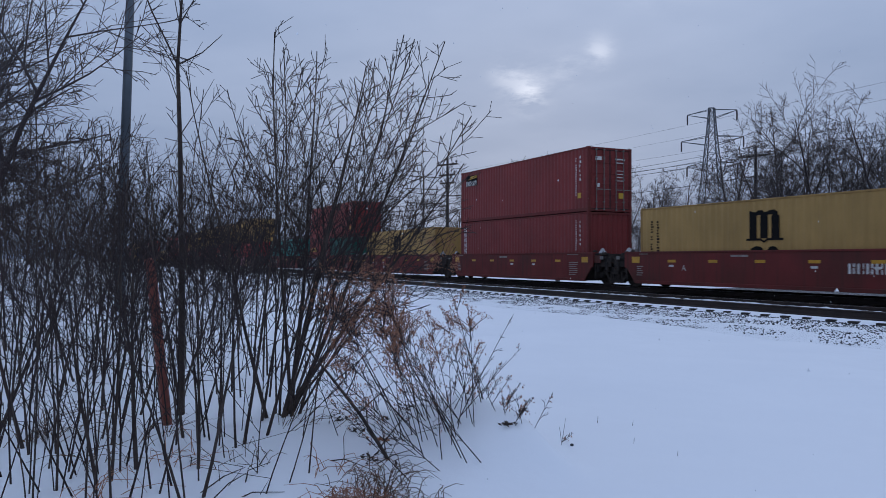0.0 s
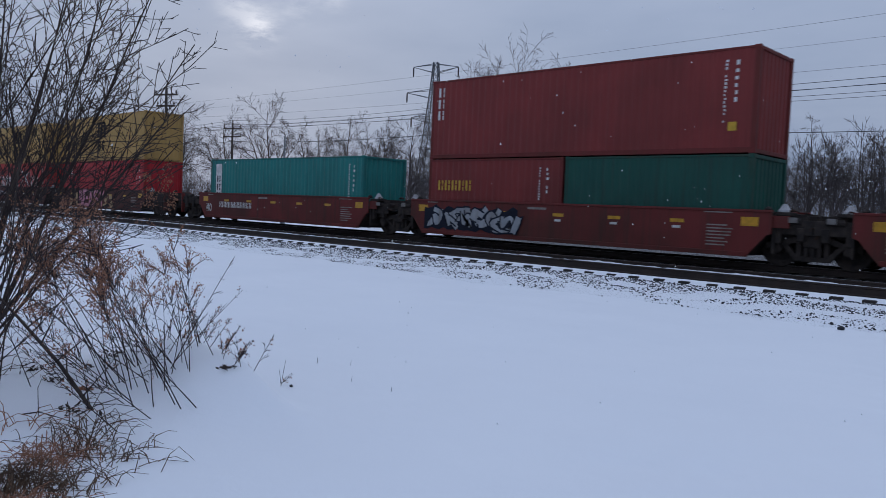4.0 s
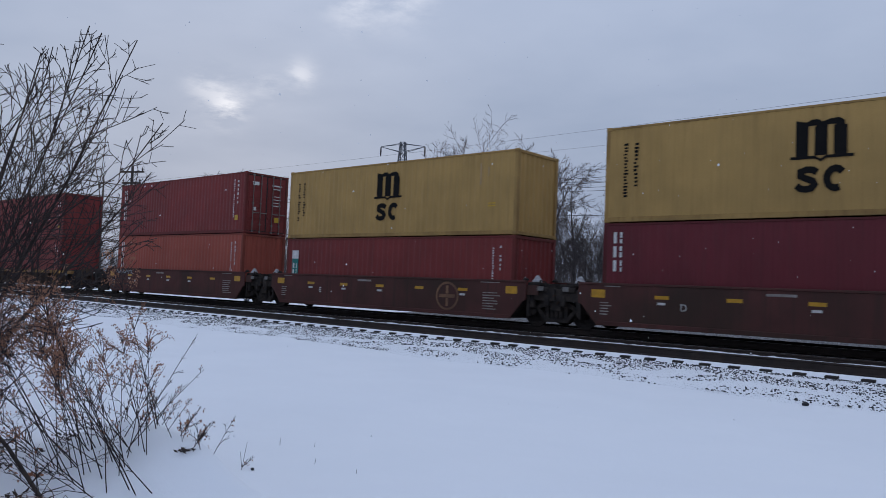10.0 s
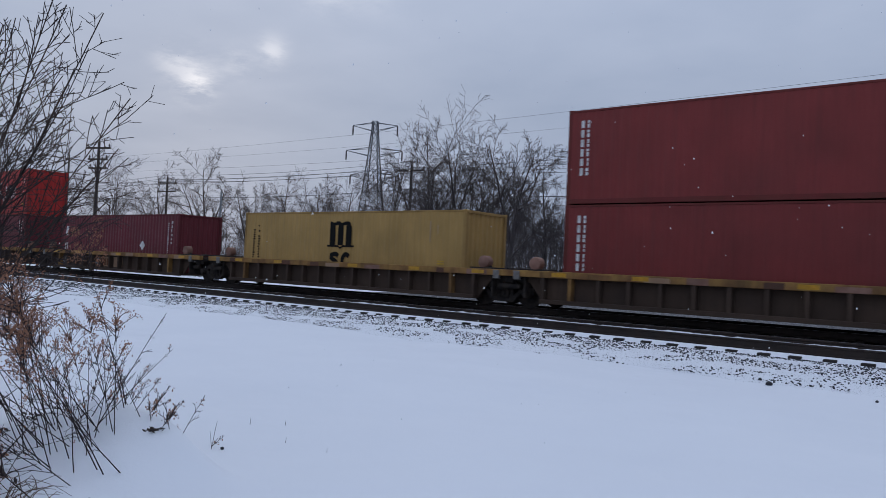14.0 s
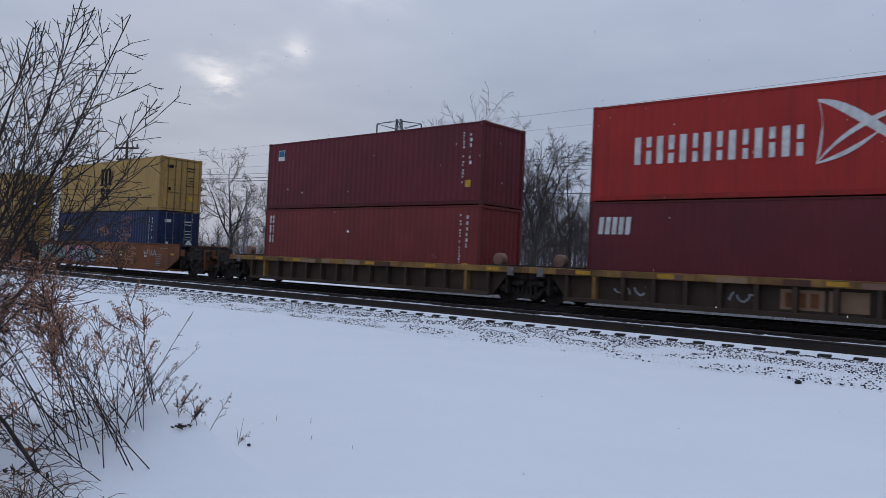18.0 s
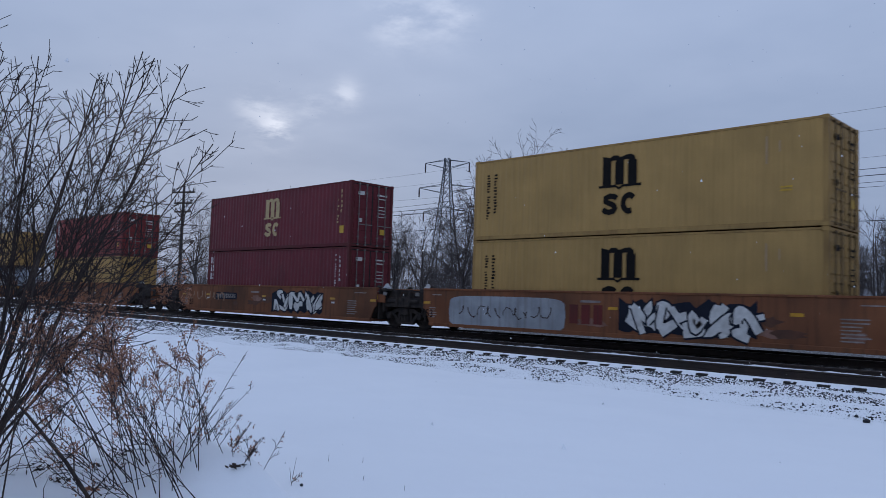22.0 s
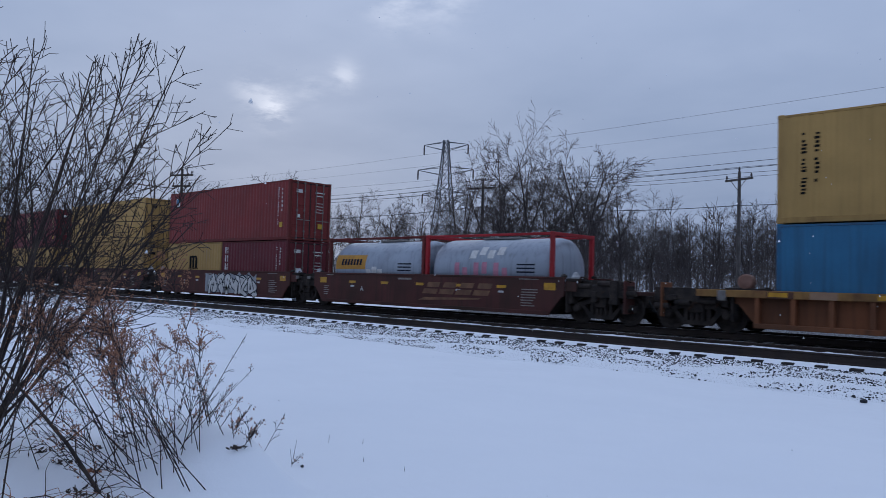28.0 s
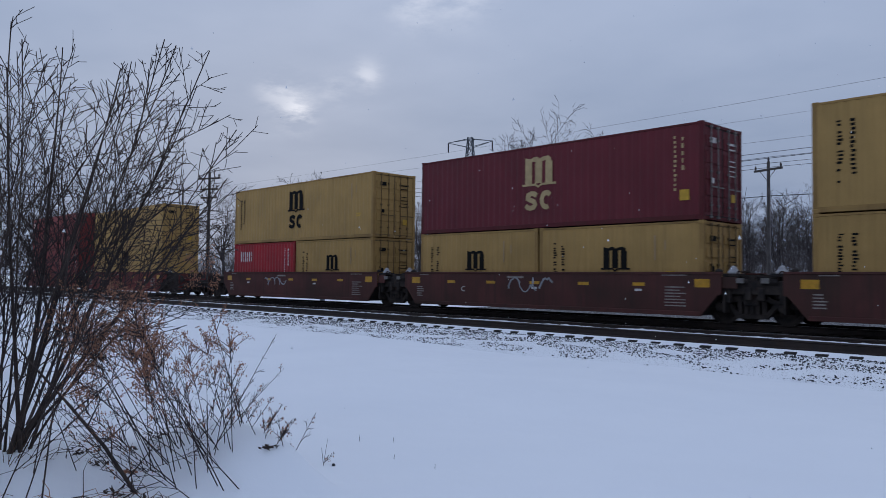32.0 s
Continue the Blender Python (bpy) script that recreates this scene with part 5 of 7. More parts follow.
def build_train():
    H2 = FLOOR + HC
    H1 = FLOOR + STD
    # rear end of each unit's boxes at the start, first unit first
    A = 6.75
    red = "red-brown smooth-sided well car with amber reflectors"
    brown = "dark brown smooth-sided well car with faded stencils"
    mid = 6.096

    def smooth(label, kind, x, ends, letter, seed, number=None, extra=None, half=A):
        well_car(label, kind, x + mid, half, ends, letter, number, seed, extra)

    # 1 to 5: red-brown five-unit car
    smooth(red, "red", -24.1, ("truck", "coupler"), "A", 1, (3.2, R0 + 0.72, 0.28, 0.3, 9, False))
    container("mustard yellow container with black emblem, alone in its well", YELLOW, 12.192, HC, -24.1, LOW, False, "line", seed=1)
    smooth(red, "red", -39.71, ("truck", "joint"), "", 2)
    container("oxide red container, lower of a stack", OXIDE, 12.192, HC, -39.71, FLOOR, False, "column", seed=2)
    container("oxide red container with dark badge, upper of a stack", OXIDE, 12.192, HC, -39.71, H2, True, "flag", seed=3)
    smooth(red, "red", -55.41, ("truck", "joint"), "D", 3)
    container("mustard yellow container with black emblem, alone in its well", YELLOW, 12.192, HC, -55.41, LOW, False, "line", seed=4)
    smooth("red-brown well car with silver graffiti on its side", "red", -70.85, ("truck", "joint"), "", 4, None, lambda c: graffiti(c, -6.0, R0 + 0.3, 4.4, 1.0, (INK, SILVER, INK), 41, YS, "silver and blue spray-painted field"))
    container("small oxide red container, rear half of a well", OXIDE, 6.058, STD, -70.85, FLOOR, False, "small", seed=5)
    container("small dark green container, front half of a well", GREEN, 6.058, STD, -70.85 + 6.134, FLOOR, False, "bare", seed=6)
    container("oxide red container, upper of a stack", OXIDE, 12.192, HC, -70.85, H1, False, "three", seed=7)
    smooth(red, "red", -86.84, ("coupler", "joint"), "B", 5, (-4.7, R0 + 0.72, 0.27, 0.28, 11, False), lambda c: stencil("40", 0.55, WHITE, c, -6.0, R0 + 0.5, YS))
    container("teal container with a tall white name panel, alone in its well", TEAL, 12.192, HC, -86.84, LOW, False, "panel", seed=8)
    # 6 to 10: dark brown five-unit car
    smooth("dark brown well car with pink graffiti", "brown", -106.68, ("truck", "coupler"), "", 6, None, lambda c: spray_word(c, "BEASY", -2.95, R0 + 0.26, 4.2, 1.06, (TAN, PINK, MAROON), YS))
    container("crimson container, lower of a stack", CRIMSON, 12.192, HC, -106.68, FLOOR, False, "short", seed=9)
    container("mustard yellow container with black emblem, upper of a stack", YELLOW, 12.192, HC, -106.68, H2, False, "line", seed=10)
    smooth("dark brown well car with small white graffiti", "brown", -122.22, ("truck", "joint"), "", 7, None, lambda c: scrawl(c, -4.8, R0 + 0.75, 2.41, 0.38, SILVER, 1, YS, "grey spray-painted scrawl"))
    container("bright red container with white ribbon emblem, lower of a stack", RED, 12.192, HC, -122.22, FLOOR, False, "ribbon", seed=11)
    container("mustard yellow container with black emblem, upper of a stack", YELLOW, 12.192, HC, -122.22, H2, False, "line", seed=12)
    smooth(brown, "brown", -137.71, ("truck", "joint"), "D", 8, None, lambda c: ring_emblem(c))
    container("maroon container with three white letter blocks, lower of a stack", MAROON, 12.192, HC, -137.71, FLOOR, False, "three", seed=13)
    container("mustard yellow container, black emblem, doors in front, upper of stack", YELLOW, 12.192, HC, -137.71, H2, True, "line", seed=14)
    smooth(brown, "brown", -153.16, ("truck", "joint"), "E", 9, None, lambda c: ring_emblem(c))
    container("oxide red container with a teal name panel, lower of a stack", OXIDE, 12.192, STD, -153.16, FLOOR, False, "tag", seed=15)
    container("mustard yellow container with black emblem, upper of a stack", YELLOW, 12.192, HC, -153.16, H1, False, "line", seed=16)
    smooth("dark brown well car with small white graffiti", "brown", -168.7, ("coupler", "joint"), "A", 10, None, lambda c: scrawl(c, -5.6, R0 + 1.12, 1.90, 0.30, SILVER, 2, YS, "white spray-painted scrawl"))
    container("faded salmon red container, lower of a stack", FADED, 12.192, HC, -168.7, FLOOR, False, "column", seed=17)
    container("oxide red container with doors in front, upper of a stack", OXIDE, 12.192, HC, -168.7, H2, True, "column", seed=18)
    # 11 to 15: ribbed five-unit car with yellow chords
    rib = "sooty ribbed well car with a worn yellow top chord"

    def ribbed(label, x, ends, seed, extra=None, kind="ribbed", half=7.35):
        well_car(label, kind, x + mid, half, ends, "", None, seed, extra)

    def patches(c, x, seed):
        rng = random.Random(seed)
        mark("name_panel", [rect(x, R0 + 0.38, 1.05, 0.52), rect(x + 1.15, R0 + 0.38, 0.9, 0.52)], PALE_RUST, c, YR, "pale rusty panel")
        mark("panel_bars", [rect(x + 0.12 + 0.3 * k, R0 + 0.45, 0.2, 0.36) for k in range(3)], CAR_ORANGE, c, YR - 0.004)
        scrawl(c, x - 1.4, R0 + 0.42, 0.9, 0.4, SILVER, seed, YR, "grey spray-painted scrawl")
        scrawl(c, x - 4.7, R0 + 0.45, 0.9, 0.38, SILVER, seed + 7, YR, "grey spray-painted scrawl")

    ribbed(rib, -188.49, ("truck", "coupler"), 11)
    container("oxide red container, lower of a stack on a ribbed car", OXIDE, 12.192, HC, -188.49, FLOOR, False, "column", seed=19)
    container("oxide red container, upper of a stack on a ribbed car", OXIDE, 12.192, HC, -188.49, H2, False, "column", seed=20)
    ribbed(rib, -204.48, ("truck", "joint"), 12)
    container("mustard yellow container with black emblem, alone in its well", YELLOW, 12.192, HC, -204.48, LOW, False, "line", seed=21)
    ribbed("sooty ribbed well car with pale panels and scrawls", -221.87, ("truck", "joint"), 13, lambda c: patches(c, -1.0, 1))
    container("maroon container with a white diamond placard, alone in its well", MAROON, 12.192, HC, -221.87, LOW, False, "pair", seed=22)
    ribbed("sooty ribbed well car with pale panels and scrawls", -238.95, ("truck", "joint"), 14, lambda c: patches(c, -0.4, 2))
    container("maroon container with slanted white blocks, lower of a stack", MAROON, 12.192, HC, -238.95, FLOOR, False, "slash", seed=23)
    container("bright red container with white ribbon emblem, upper of a stack", RED, 12.192, HC, -238.95, H2, False, "ribbon", seed=24)
    ribbed(rib, -255.31, ("coupler", "joint"), 15)
    container("oxide red container with three white letter blocks, lower of a stack", OXIDE, 12.192, HC, -255.31, FLOOR, False, "three", seed=25)
    container("maroon container with a small badge, upper of a stack", MAROON, 12.192, HC, -255.31, H2, False, "badge", seed=26)
    # 16 to 18: orange-brown three-unit car; 19: the same alone
    org = "rusty orange-brown well car"
    B = 8.75

    def plate(c, x):
        mark("number_plate", [rect(x, R0 + 0.85, 2.1, 0.34)], INK, c, YS, "black number panel")
        letters("letter_bar", letter_blocks(x + 0.12, R0 + 0.91, 0.19, 0.22, 10, False, random.Random(3)), FADED_WHITE, c, YS - 0.004, "white bars of a car number")

    smooth(org + " with pale graffiti along its side", "orange", -276.84, ("truck", "coupler"), "", 16, None, lambda c: (graffiti(c, -8.2, R0 + 0.3, 4.0, 1.15, (PALE_RUST, MINT, SOOTY_PATCH), 161, YS, "tan and mint sprayed field"), graffiti(c, -4.1, R0 + 0.3, 3.6, 1.15, (PINK, SILVER, SOOTY_PATCH), 162, YS, "pink and silver sprayed field"), plate(c, -0.3), scrawl(c, 5.2, R0 + 0.9, 1.38, 0.43, SILVER, 3, YS, "pale scrawl"), stencil("53", 0.42, BLACK, c, -6.6, R0 + 0.5, YS - 0.01)), B)
    container("navy blue container with doors in front, lower of a stack", NAVY, 12.192, HC, -276.84, HIGH, True, "small", seed=27)
    container("mustard yellow container, black emblem, doors in front, upper of stack", YELLOW, 12.192, HC, -276.84, HIGH + HC, True, "line", seed=28)
    smooth(org + " with silver and black graffiti", "orange", -296.24, ("truck", "joint"), "", 17, None, lambda c: (mark("paint_field", [blob(-6.95, R0 + 0.22, 5.2, 1.12, 20, 6)], SILVER, c, YS - 0.003, "silver sprayed field"), scrawl(c, -6.5, R0 + 0.5, 4.2, 0.6, SOOTY_PATCH, 77, YS - 0.004, "thin dark spray line", 0.03), graffiti(c, 0.2, R0 + 0.3, 4.2, 1.15, (INK, WHITE, INK), 171, YS, "blue-black sprayed field"), mark("faded_bars", [rect(-1.6 + 0.45 * k, R0 + 0.55, 0.33, 0.6) for k in range(3)], CAR_RED, c, YS, "faded red blocks"), stencil("53", 0.42, BLACK, c, -8.2, R0 + 0.5, YS)), B)
    container("mustard yellow container, black emblem, doors in front, lower of stack", YELLOW, 12.192, HC, -296.24, HIGH, True, "line", seed=29)
    container("mustard yellow container, black emblem, doors in front, upper of stack", YELLOW, 12.192, HC, -296.24, HIGH + HC, True, "line", seed=30)
    smooth(org + " with grey and white graffiti", "orange", -315.65, ("coupler", "joint"), "", 18, None, lambda c: (graffiti(c, 0.7, R0 + 0.3, 4.0, 1.15, (INK, WHITE, INK), 181, YS, "dark sprayed field with white strokes"), plate(c, -4.6), scrawl(c, -8.0, R0 + 0.7, 4.31, 0.62, PALE_RUST, 4, YS, "pale sprayed scrawl"), stencil("53", 0.42, BLACK, c, -7.4, R0 + 0.5, YS - 0.01)), B)
    container("maroon container with three white letter blocks, lower of a stack", MAROON, 12.192, HC, -315.65, HIGH, True, "three", seed=31)
    container("maroon container with pale gold emblem, upper of a stack", MAROON, 12.192, HC, -315.65, HIGH + HC, True, "line", seed=32)
    smooth(org + " with long sloping ends", "orange", -339.21, ("coupler", "coupler"), "", 19, None, lambda c: scrawl(c, -0.5, R0 + 0.95, 2.07, 0.28, PALE_RUST, 5, YS, "pale scrawl"), 8.9)
    container("mustard yellow container, black emblem, doors in front, lower of stack", YELLOW, 12.192, HC, -339.21, HIGH, True, "line", seed=33)
    container("oxide red container with doors in front, upper of a stack", OXIDE, 12.192, HC, -339.21, HIGH + HC, True, "column", seed=34)
    # 20: ribbed orange car
    ribbed("rusty orange-brown ribbed well car", -360.98, ("coupler", "coupler"), 20, None, "ribbed_orange", 7.2)
    container("small sky blue container, rear half of a well", BLUE, 6.058, STD, -360.98, FLOOR, False, "bare", seed=35)
    tank_container("grey tank container with an orange name panel in a brown frame", 6.058, -360.98 + 6.134, FLOOR, CAR_GREY, 36)
    container("mustard yellow container, black emblem, doors in front, upper of stack", YELLOW, 12.192, HC, -360.98, H1, True, "line", seed=37)
    # 21 to 25: dark brown five-unit car
    smooth("dark brown well car with two tanks in its well", "brown", -380.42, ("truck", "coupler"), "A", 21, None, lambda c: faded_word(c, 0.2))
    tank_container("grey tank container with an orange name panel", 6.058, -380.42, FLOOR, CAR_RED, 38)
    tank_container("grey tank container with pink spray paint, in a red frame", 6.058, -380.42 + 6.134, FLOOR, CRIMSON, 39)
    smooth("dark brown well car with white block graffiti", "brown", -395.83, ("truck", "joint"), "E", 22, None, lambda c: graffiti(c, -1.1, R0 + 0.16, 5.0, 1.25, (SILVER, WHITE, INK), 221, YS, "white sprayed field"))
    container("small mustard yellow container with black emblem, rear half of a well", YELLOW, 6.058, STD, -395.83, FLOOR, False, "line", seed=40)
    container("small maroon container with doors in front, front half of a well", MAROON, 6.058, STD, -395.83 + 6.134, FLOOR, True, "three", seed=41)
    container("oxide red container with a small badge, upper of a stack", OXIDE, 12.192, HC, -395.83, H1, True, "badge", seed=42)
    smooth("dark brown well car with faded orange lettering", "brown", -411.3, ("truck", "joint"), "B", 23, None, lambda c: faded_word(c, 0.2))
    for k, d in ((43, False), (44, True)):
        container("small mustard yellow container with black emblem, half of a well", YELLOW, 6.058, STD, -411.3 + (6.134 if d else 0), FLOOR, d, "line", seed=k)
    container("mustard yellow container, black emblem, doors in front, upper of stack", YELLOW, 12.192, HC, -411.3, H1, True, "line", seed=45)
    smooth("dark brown well car with small white graffiti", "brown", -426.51, ("truck", "joint"), "C", 24, None, lambda c: scrawl(c, -1.2, R0 + 0.62, 1.93, 0.75, SILVER, 6, YS, "white spray-painted scrawl"))
    for k, d in ((46, False), (47, True)):
        container("small mustard yellow container with black emblem, half of a well", YELLOW, 6.058, STD, -426.51 + (6.134 if d else 0), FLOOR, d, "line", seed=k)
    container("maroon container with pale gold emblem, upper of a stack", MAROON, 12.192, HC, -426.51, H1, True, "line", seed=48)
    smooth("dark brown well car with small white graffiti", "brown", -441.84, ("coupler", "joint"), "", 25, None, lambda c: scrawl(c, -2.4, R0 + 0.7, 1.93, 0.62, SILVER, 7, YS, "white spray-painted scrawl"))
    container("small crimson container with white letter blocks, rear half of a well", CRIMSON, 6.058, STD, -441.84, FLOOR, False, "short", seed=49)
    container("small mustard yellow container with black emblem, front half of a well", YELLOW, 6.058, STD, -441.84 + 6.134, FLOOR, True, "line", seed=50)
    container("mustard yellow container, black emblem, doors in front, upper of stack", YELLOW, 12.192, HC, -441.84, H1, True, "line", seed=51)
    # 26: the next car
    smooth(red, "red", -463.41, ("truck", "coupler"), "A", 26)
    container("mustard yellow container with black emblem, lower of a stack", YELLOW, 12.192, STD, -463.41, FLOOR, False, "line", seed=52)
    container("mustard yellow container with black emblem, upper of a stack", YELLOW, 12.192, HC, -463.41, H1, True, "line", seed=53)
    smooth(red, "red", -479.01000000000005, ("truck", "joint"), "", 27)
    container("oxide red container, lower of a stack", OXIDE, 12.192, HC, -479.01000000000005, FLOOR, False, "column", seed=54)
    container("oxide red container, upper of a stack", OXIDE, 12.192, HC, -479.01000000000005, H2, False, "column", seed=55)


build_train()


# ---- woody plants ----
class Wood:
    """Collects tapering stems and makes one mesh of thin tubes."""

    def __init__(self):
        self.lines = {}

    def add(self, pts, radii):
        self.lines.setdefault(len(pts), []).append((pts, radii))

    def mesh(self, name, sides=3):
        vs, fs, k0 = [], [], 0
        ca = np.cos(2 * np.pi * np.arange(sides) / sides)
        sa = np.sin(2 * np.pi * np.arange(sides) / sides)
        for n, rows in self.lines.items():
            P = np.array([[tuple(p) for p in r[0]] for r in rows], float)
            R = np.array([r[1] for r in rows], float)
            T = np.gradient(P, axis=1)
            T /= np.linalg.norm(T, axis=2, keepdims=True) + 1e-9
            ref = np.where(np.abs(T[:, :1, 2:3]) > 0.9, np.array([1.0, 0, 0]), np.array([0, 0, 1.0]))
            u = np.cross(T, ref)
            u /= np.linalg.norm(u, axis=2, keepdims=True) + 1e-9
            w = np.cross(T, u)
            V = P[:, :, None] + R[:, :, None, None] * (ca[:, None] * u[:, :, None] + sa[:, None] * w[:, :, None])
            m = len(rows)
            idx = k0 + np.arange(m * n * sides).reshape(m, n, sides)
            nxt = np.roll(idx, -1, axis=2)
            F = np.stack([idx[:, :-1], nxt[:, :-1], nxt[:, 1:], idx[:, 1:]], -1).reshape(-1, 4)
            vs.append(V.reshape(-1, 3)), fs.append(F)
            k0 += m * n * sides
        V, F = np.concatenate(vs), np.concatenate(fs)
        me = bpy.data.meshes.new(name)
        me.vertices.add(len(V))
        me.vertices.foreach_set("co", V.ravel())
        me.loops.add(F.size)
        me.loops.foreach_set("vertex_index", F.ravel().astype(np.int32))
        me.polygons.add(len(F))
        me.polygons.foreach_set("loop_start", (np.arange(len(F)) * 4).astype(np.int32))
        me.polygons.foreach_set("loop_total", np.full(len(F), 4, np.int32))
        me.polygons.foreach_set("use_smooth", np.ones(len(F), bool))
        me.update(calc_edges=True)
        return me


def turned(rng, d, angle):
    """The direction d, tipped by angle to a random side."""
    side = d.orthogonal().normalized()
    side.rotate(Matrix.Rotation(rng.uniform(0, 2 * math.pi), 3, d))
    return (math.cos(angle) * d + math.sin(angle) * side).normalized()


def branch(woods, rng, p, d, length, r, plan, depth=0):
    """A stem and its branches. plan: for each depth (pieces, wobble, rise, side shoots, their share of length, least angle, most angle, first place, least radius)."""
    segs, wob, up, kids, ratio, lo, hi, start, least = plan[depth]
    pts, radii, dirs = [p.copy()], [r], [d.copy()]
    for k in range(segs):
        d = (d + Vector((rng.gauss(0, wob), rng.gauss(0, wob), rng.gauss(0, wob) + up))).normalized()
        p = p + d * (length / segs)
        pts.append(p.copy()), dirs.append(d.copy())
        radii.append(max(least, r * (1 - 0.82 * (k + 1) / segs)))
    woods[depth].add(pts, radii)
    if depth + 1 >= len(plan):
        return
    nl = plan[depth + 1][8]
    for k in range(kids):
        t = start + (0.99 - start) * (k + rng.random()) / kids
        i = min(int(t * segs), segs - 1)
        q = pts[i].lerp(pts[i + 1], t * segs - i)
        ln = length * ratio * (1.05 - 0.35 * t) * rng.uniform(0.55, 1.3)
        branch(woods, rng, q, turned(rng, dirs[i], rng.uniform(lo, hi)), ln, max(nl * 1.25, radii[i] * rng.uniform(0.48, 0.68)), plan, depth + 1)


def shoot(woods, rng, p, d, length, r, plan, depth=0):
    """A straight slender shoot that bends upward, with its side shoots in turn round it.
    plan: for each depth (pieces, wobble, rise, side shoots per metre, their share of the rest, least and most angle, first place, least radius)."""
    segs, wob, up, per, share, lo, hi, start, least = plan[depth]
    pts, dirs = [p.copy()], [d.copy()]
    for k in range(segs):
        d = (d + Vector((rng.gauss(0, wob), rng.gauss(0, wob), rng.gauss(0, wob) + up))).normalized()
        p = p + d * (length / segs)
        pts.append(p.copy()), dirs.append(d.copy())
    radii = [max(least, r * (1 - 0.88 * k / segs)) for k in range(segs + 1)]
    woods[depth].add(pts, radii)
    if depth + 1 >= len(plan):
        return
    kids = max(2, round(per * length * rng.uniform(0.8, 1.2)))
    turn = rng.uniform(0, 6.28)
    for k in range(kids):
        t = start + (0.97 - start) * (k + rng.random()) / kids
        i = min(int(t * segs), segs - 1)
        q = pts[i].lerp(pts[i + 1], t * segs - i)
        turn += 2.4 + rng.gauss(0, 0.5)
        a = rng.uniform(lo, hi)
        side = dirs[i].orthogonal().normalized()
        side.rotate(Matrix.Rotation(turn, 3, dirs[i]))
        way = (math.cos(a) * dirs[i] + math.sin(a) * side).normalized()
        ln = (share * length * (1 - t) + 0.08 * rng.uniform(0.5, 1.5)) * rng.uniform(0.55, 1.3)
        shoot(woods, rng, q, way, ln, max(plan[depth + 1][8], radii[i] * rng.uniform(0.42, 0.62)), plan, depth + 1)


def shrub(x, y, stems, height, lean, seed, label, spread=0.5, base=0.25, r=0.02, fine=0.0022, per=(4.2, 7.0, 7.0), low=0.2, fan=()):
    """A many-stemmed bare shrub with straight shoots; lean: the direction in which its crown hangs over."""
    rng = random.Random(seed)
    top = empty("bare_shrub", label, "shrub", "bare shrubs by the field", at=pose(x, y, rise(x, y)))
    twigs, limbs = Wood(), Wood()
    lv = Vector((*lean, 0))
    plan = [(9, 0.026, 0.012, per[0], 0.66, 0.42, 0.85, low, fine * 1.5), (5, 0.026, 0.035, per[1], 0.52, 0.5, 1.0, 0.10, fine * 1.15), (3, 0.035, 0.03, per[2], 0.5, 0.55, 1.1, 0.2, fine), (2, 0.04, 0.02, 0, 0, 0, 0, 0, fine * 0.85)]
    if per[2] == 0:
        plan = plan[:3]
    for k in range(stems):
        a = 2 * math.pi * (k + rng.random()) / stems
        q = Vector((math.cos(a), math.sin(a), 0)) * base * math.sqrt(rng.random())
        size = rng.random() ** 1.4
        h = height * (0.62 + 0.38 * max(size, rng.random()))
        out = Vector((math.cos(a), math.sin(a), 0)) * spread * rng.uniform(0.15, 1.0)
        d = (Vector((0, 0, 1)) + out + lv * rng.uniform(0.2, 1.5)).normalized()
        if fan:  # stems laid out like the ribs of a fan
            d, h = (Vector((0, 0, 1)) + 0.4 * out + lv * fan[k][0]).normalized(), fan[k][1]
        shoot([limbs, twigs, twigs, twigs], rng, q - 0.22 * d, d, h, r * (0.4 + 0.6 * size), plan)
    tagged(link_mesh("woody_base", limbs.mesh("woody_base", 5), BARK, top), kind="stuff")
    tagged(link_mesh("twig_tangle", twigs.mesh("twig_tangle", 3), TWIG, top, "fine reddish-brown twigs"), kind="stuff")
    return top


def tree_meshes(seed, h, fine=0.011, droop=0.03, forks=3):
    """A broad-crowned bare tree: trunk, ascending limbs, and a haze of fine twigs."""
    rng = random.Random(seed)
    twigs, limbs, trunk = Wood(), Wood(), Wood()
    d = Vector((rng.gauss(0, 0.04), rng.gauss(0, 0.04), 1)).normalized()
    p = Vector((0, 0, -0.2))
    fork = p + d * h * rng.uniform(0.22, 0.34)
    trunk.add([p, p.lerp(fork, 0.5) + Vector((0.03, 0, 0)), fork], [h * 0.019, h * 0.016, h * 0.0135])
    low = [(6, 0.08, droop, 10, 0.50, 0.5, 1.0, 0.08, fine * 2.0), (4, 0.09, droop * 0.9, 7, 0.48, 0.5, 1.0, 0.12, fine * 1.25), (2, 0.08, droop * 0.9, 5, 0.54, 0.45, 0.95, 0.15, fine), (1, 0.06, 0.0, 2, 0.6, 0.4, 0.8, 0.2, fine * 0.8), (1, 0.05, droop, 0, 0, 0, 0, 0, fine * 0.55)]
    for k in range(forks):
        branch([limbs, limbs, twigs, twigs, twigs], rng, fork - d * h * 0.03 * k, turned(rng, d, 0.14 + (0.5 if forks < 5 else 0.65) * rng.random() * (k > 0)), h * rng.uniform(0.58, 0.68) * (1 if k == 0 else 0.86), h * 0.0105, low)
    branch([limbs, limbs, twigs, twigs, twigs], rng, p + d * h * 0.2, turned(rng, d, 0.7), h * 0.32, h * 0.006, low)
    return trunk.mesh("trunk", 7), limbs.mesh("limb_mass", 4), twigs.mesh("crown", 3)


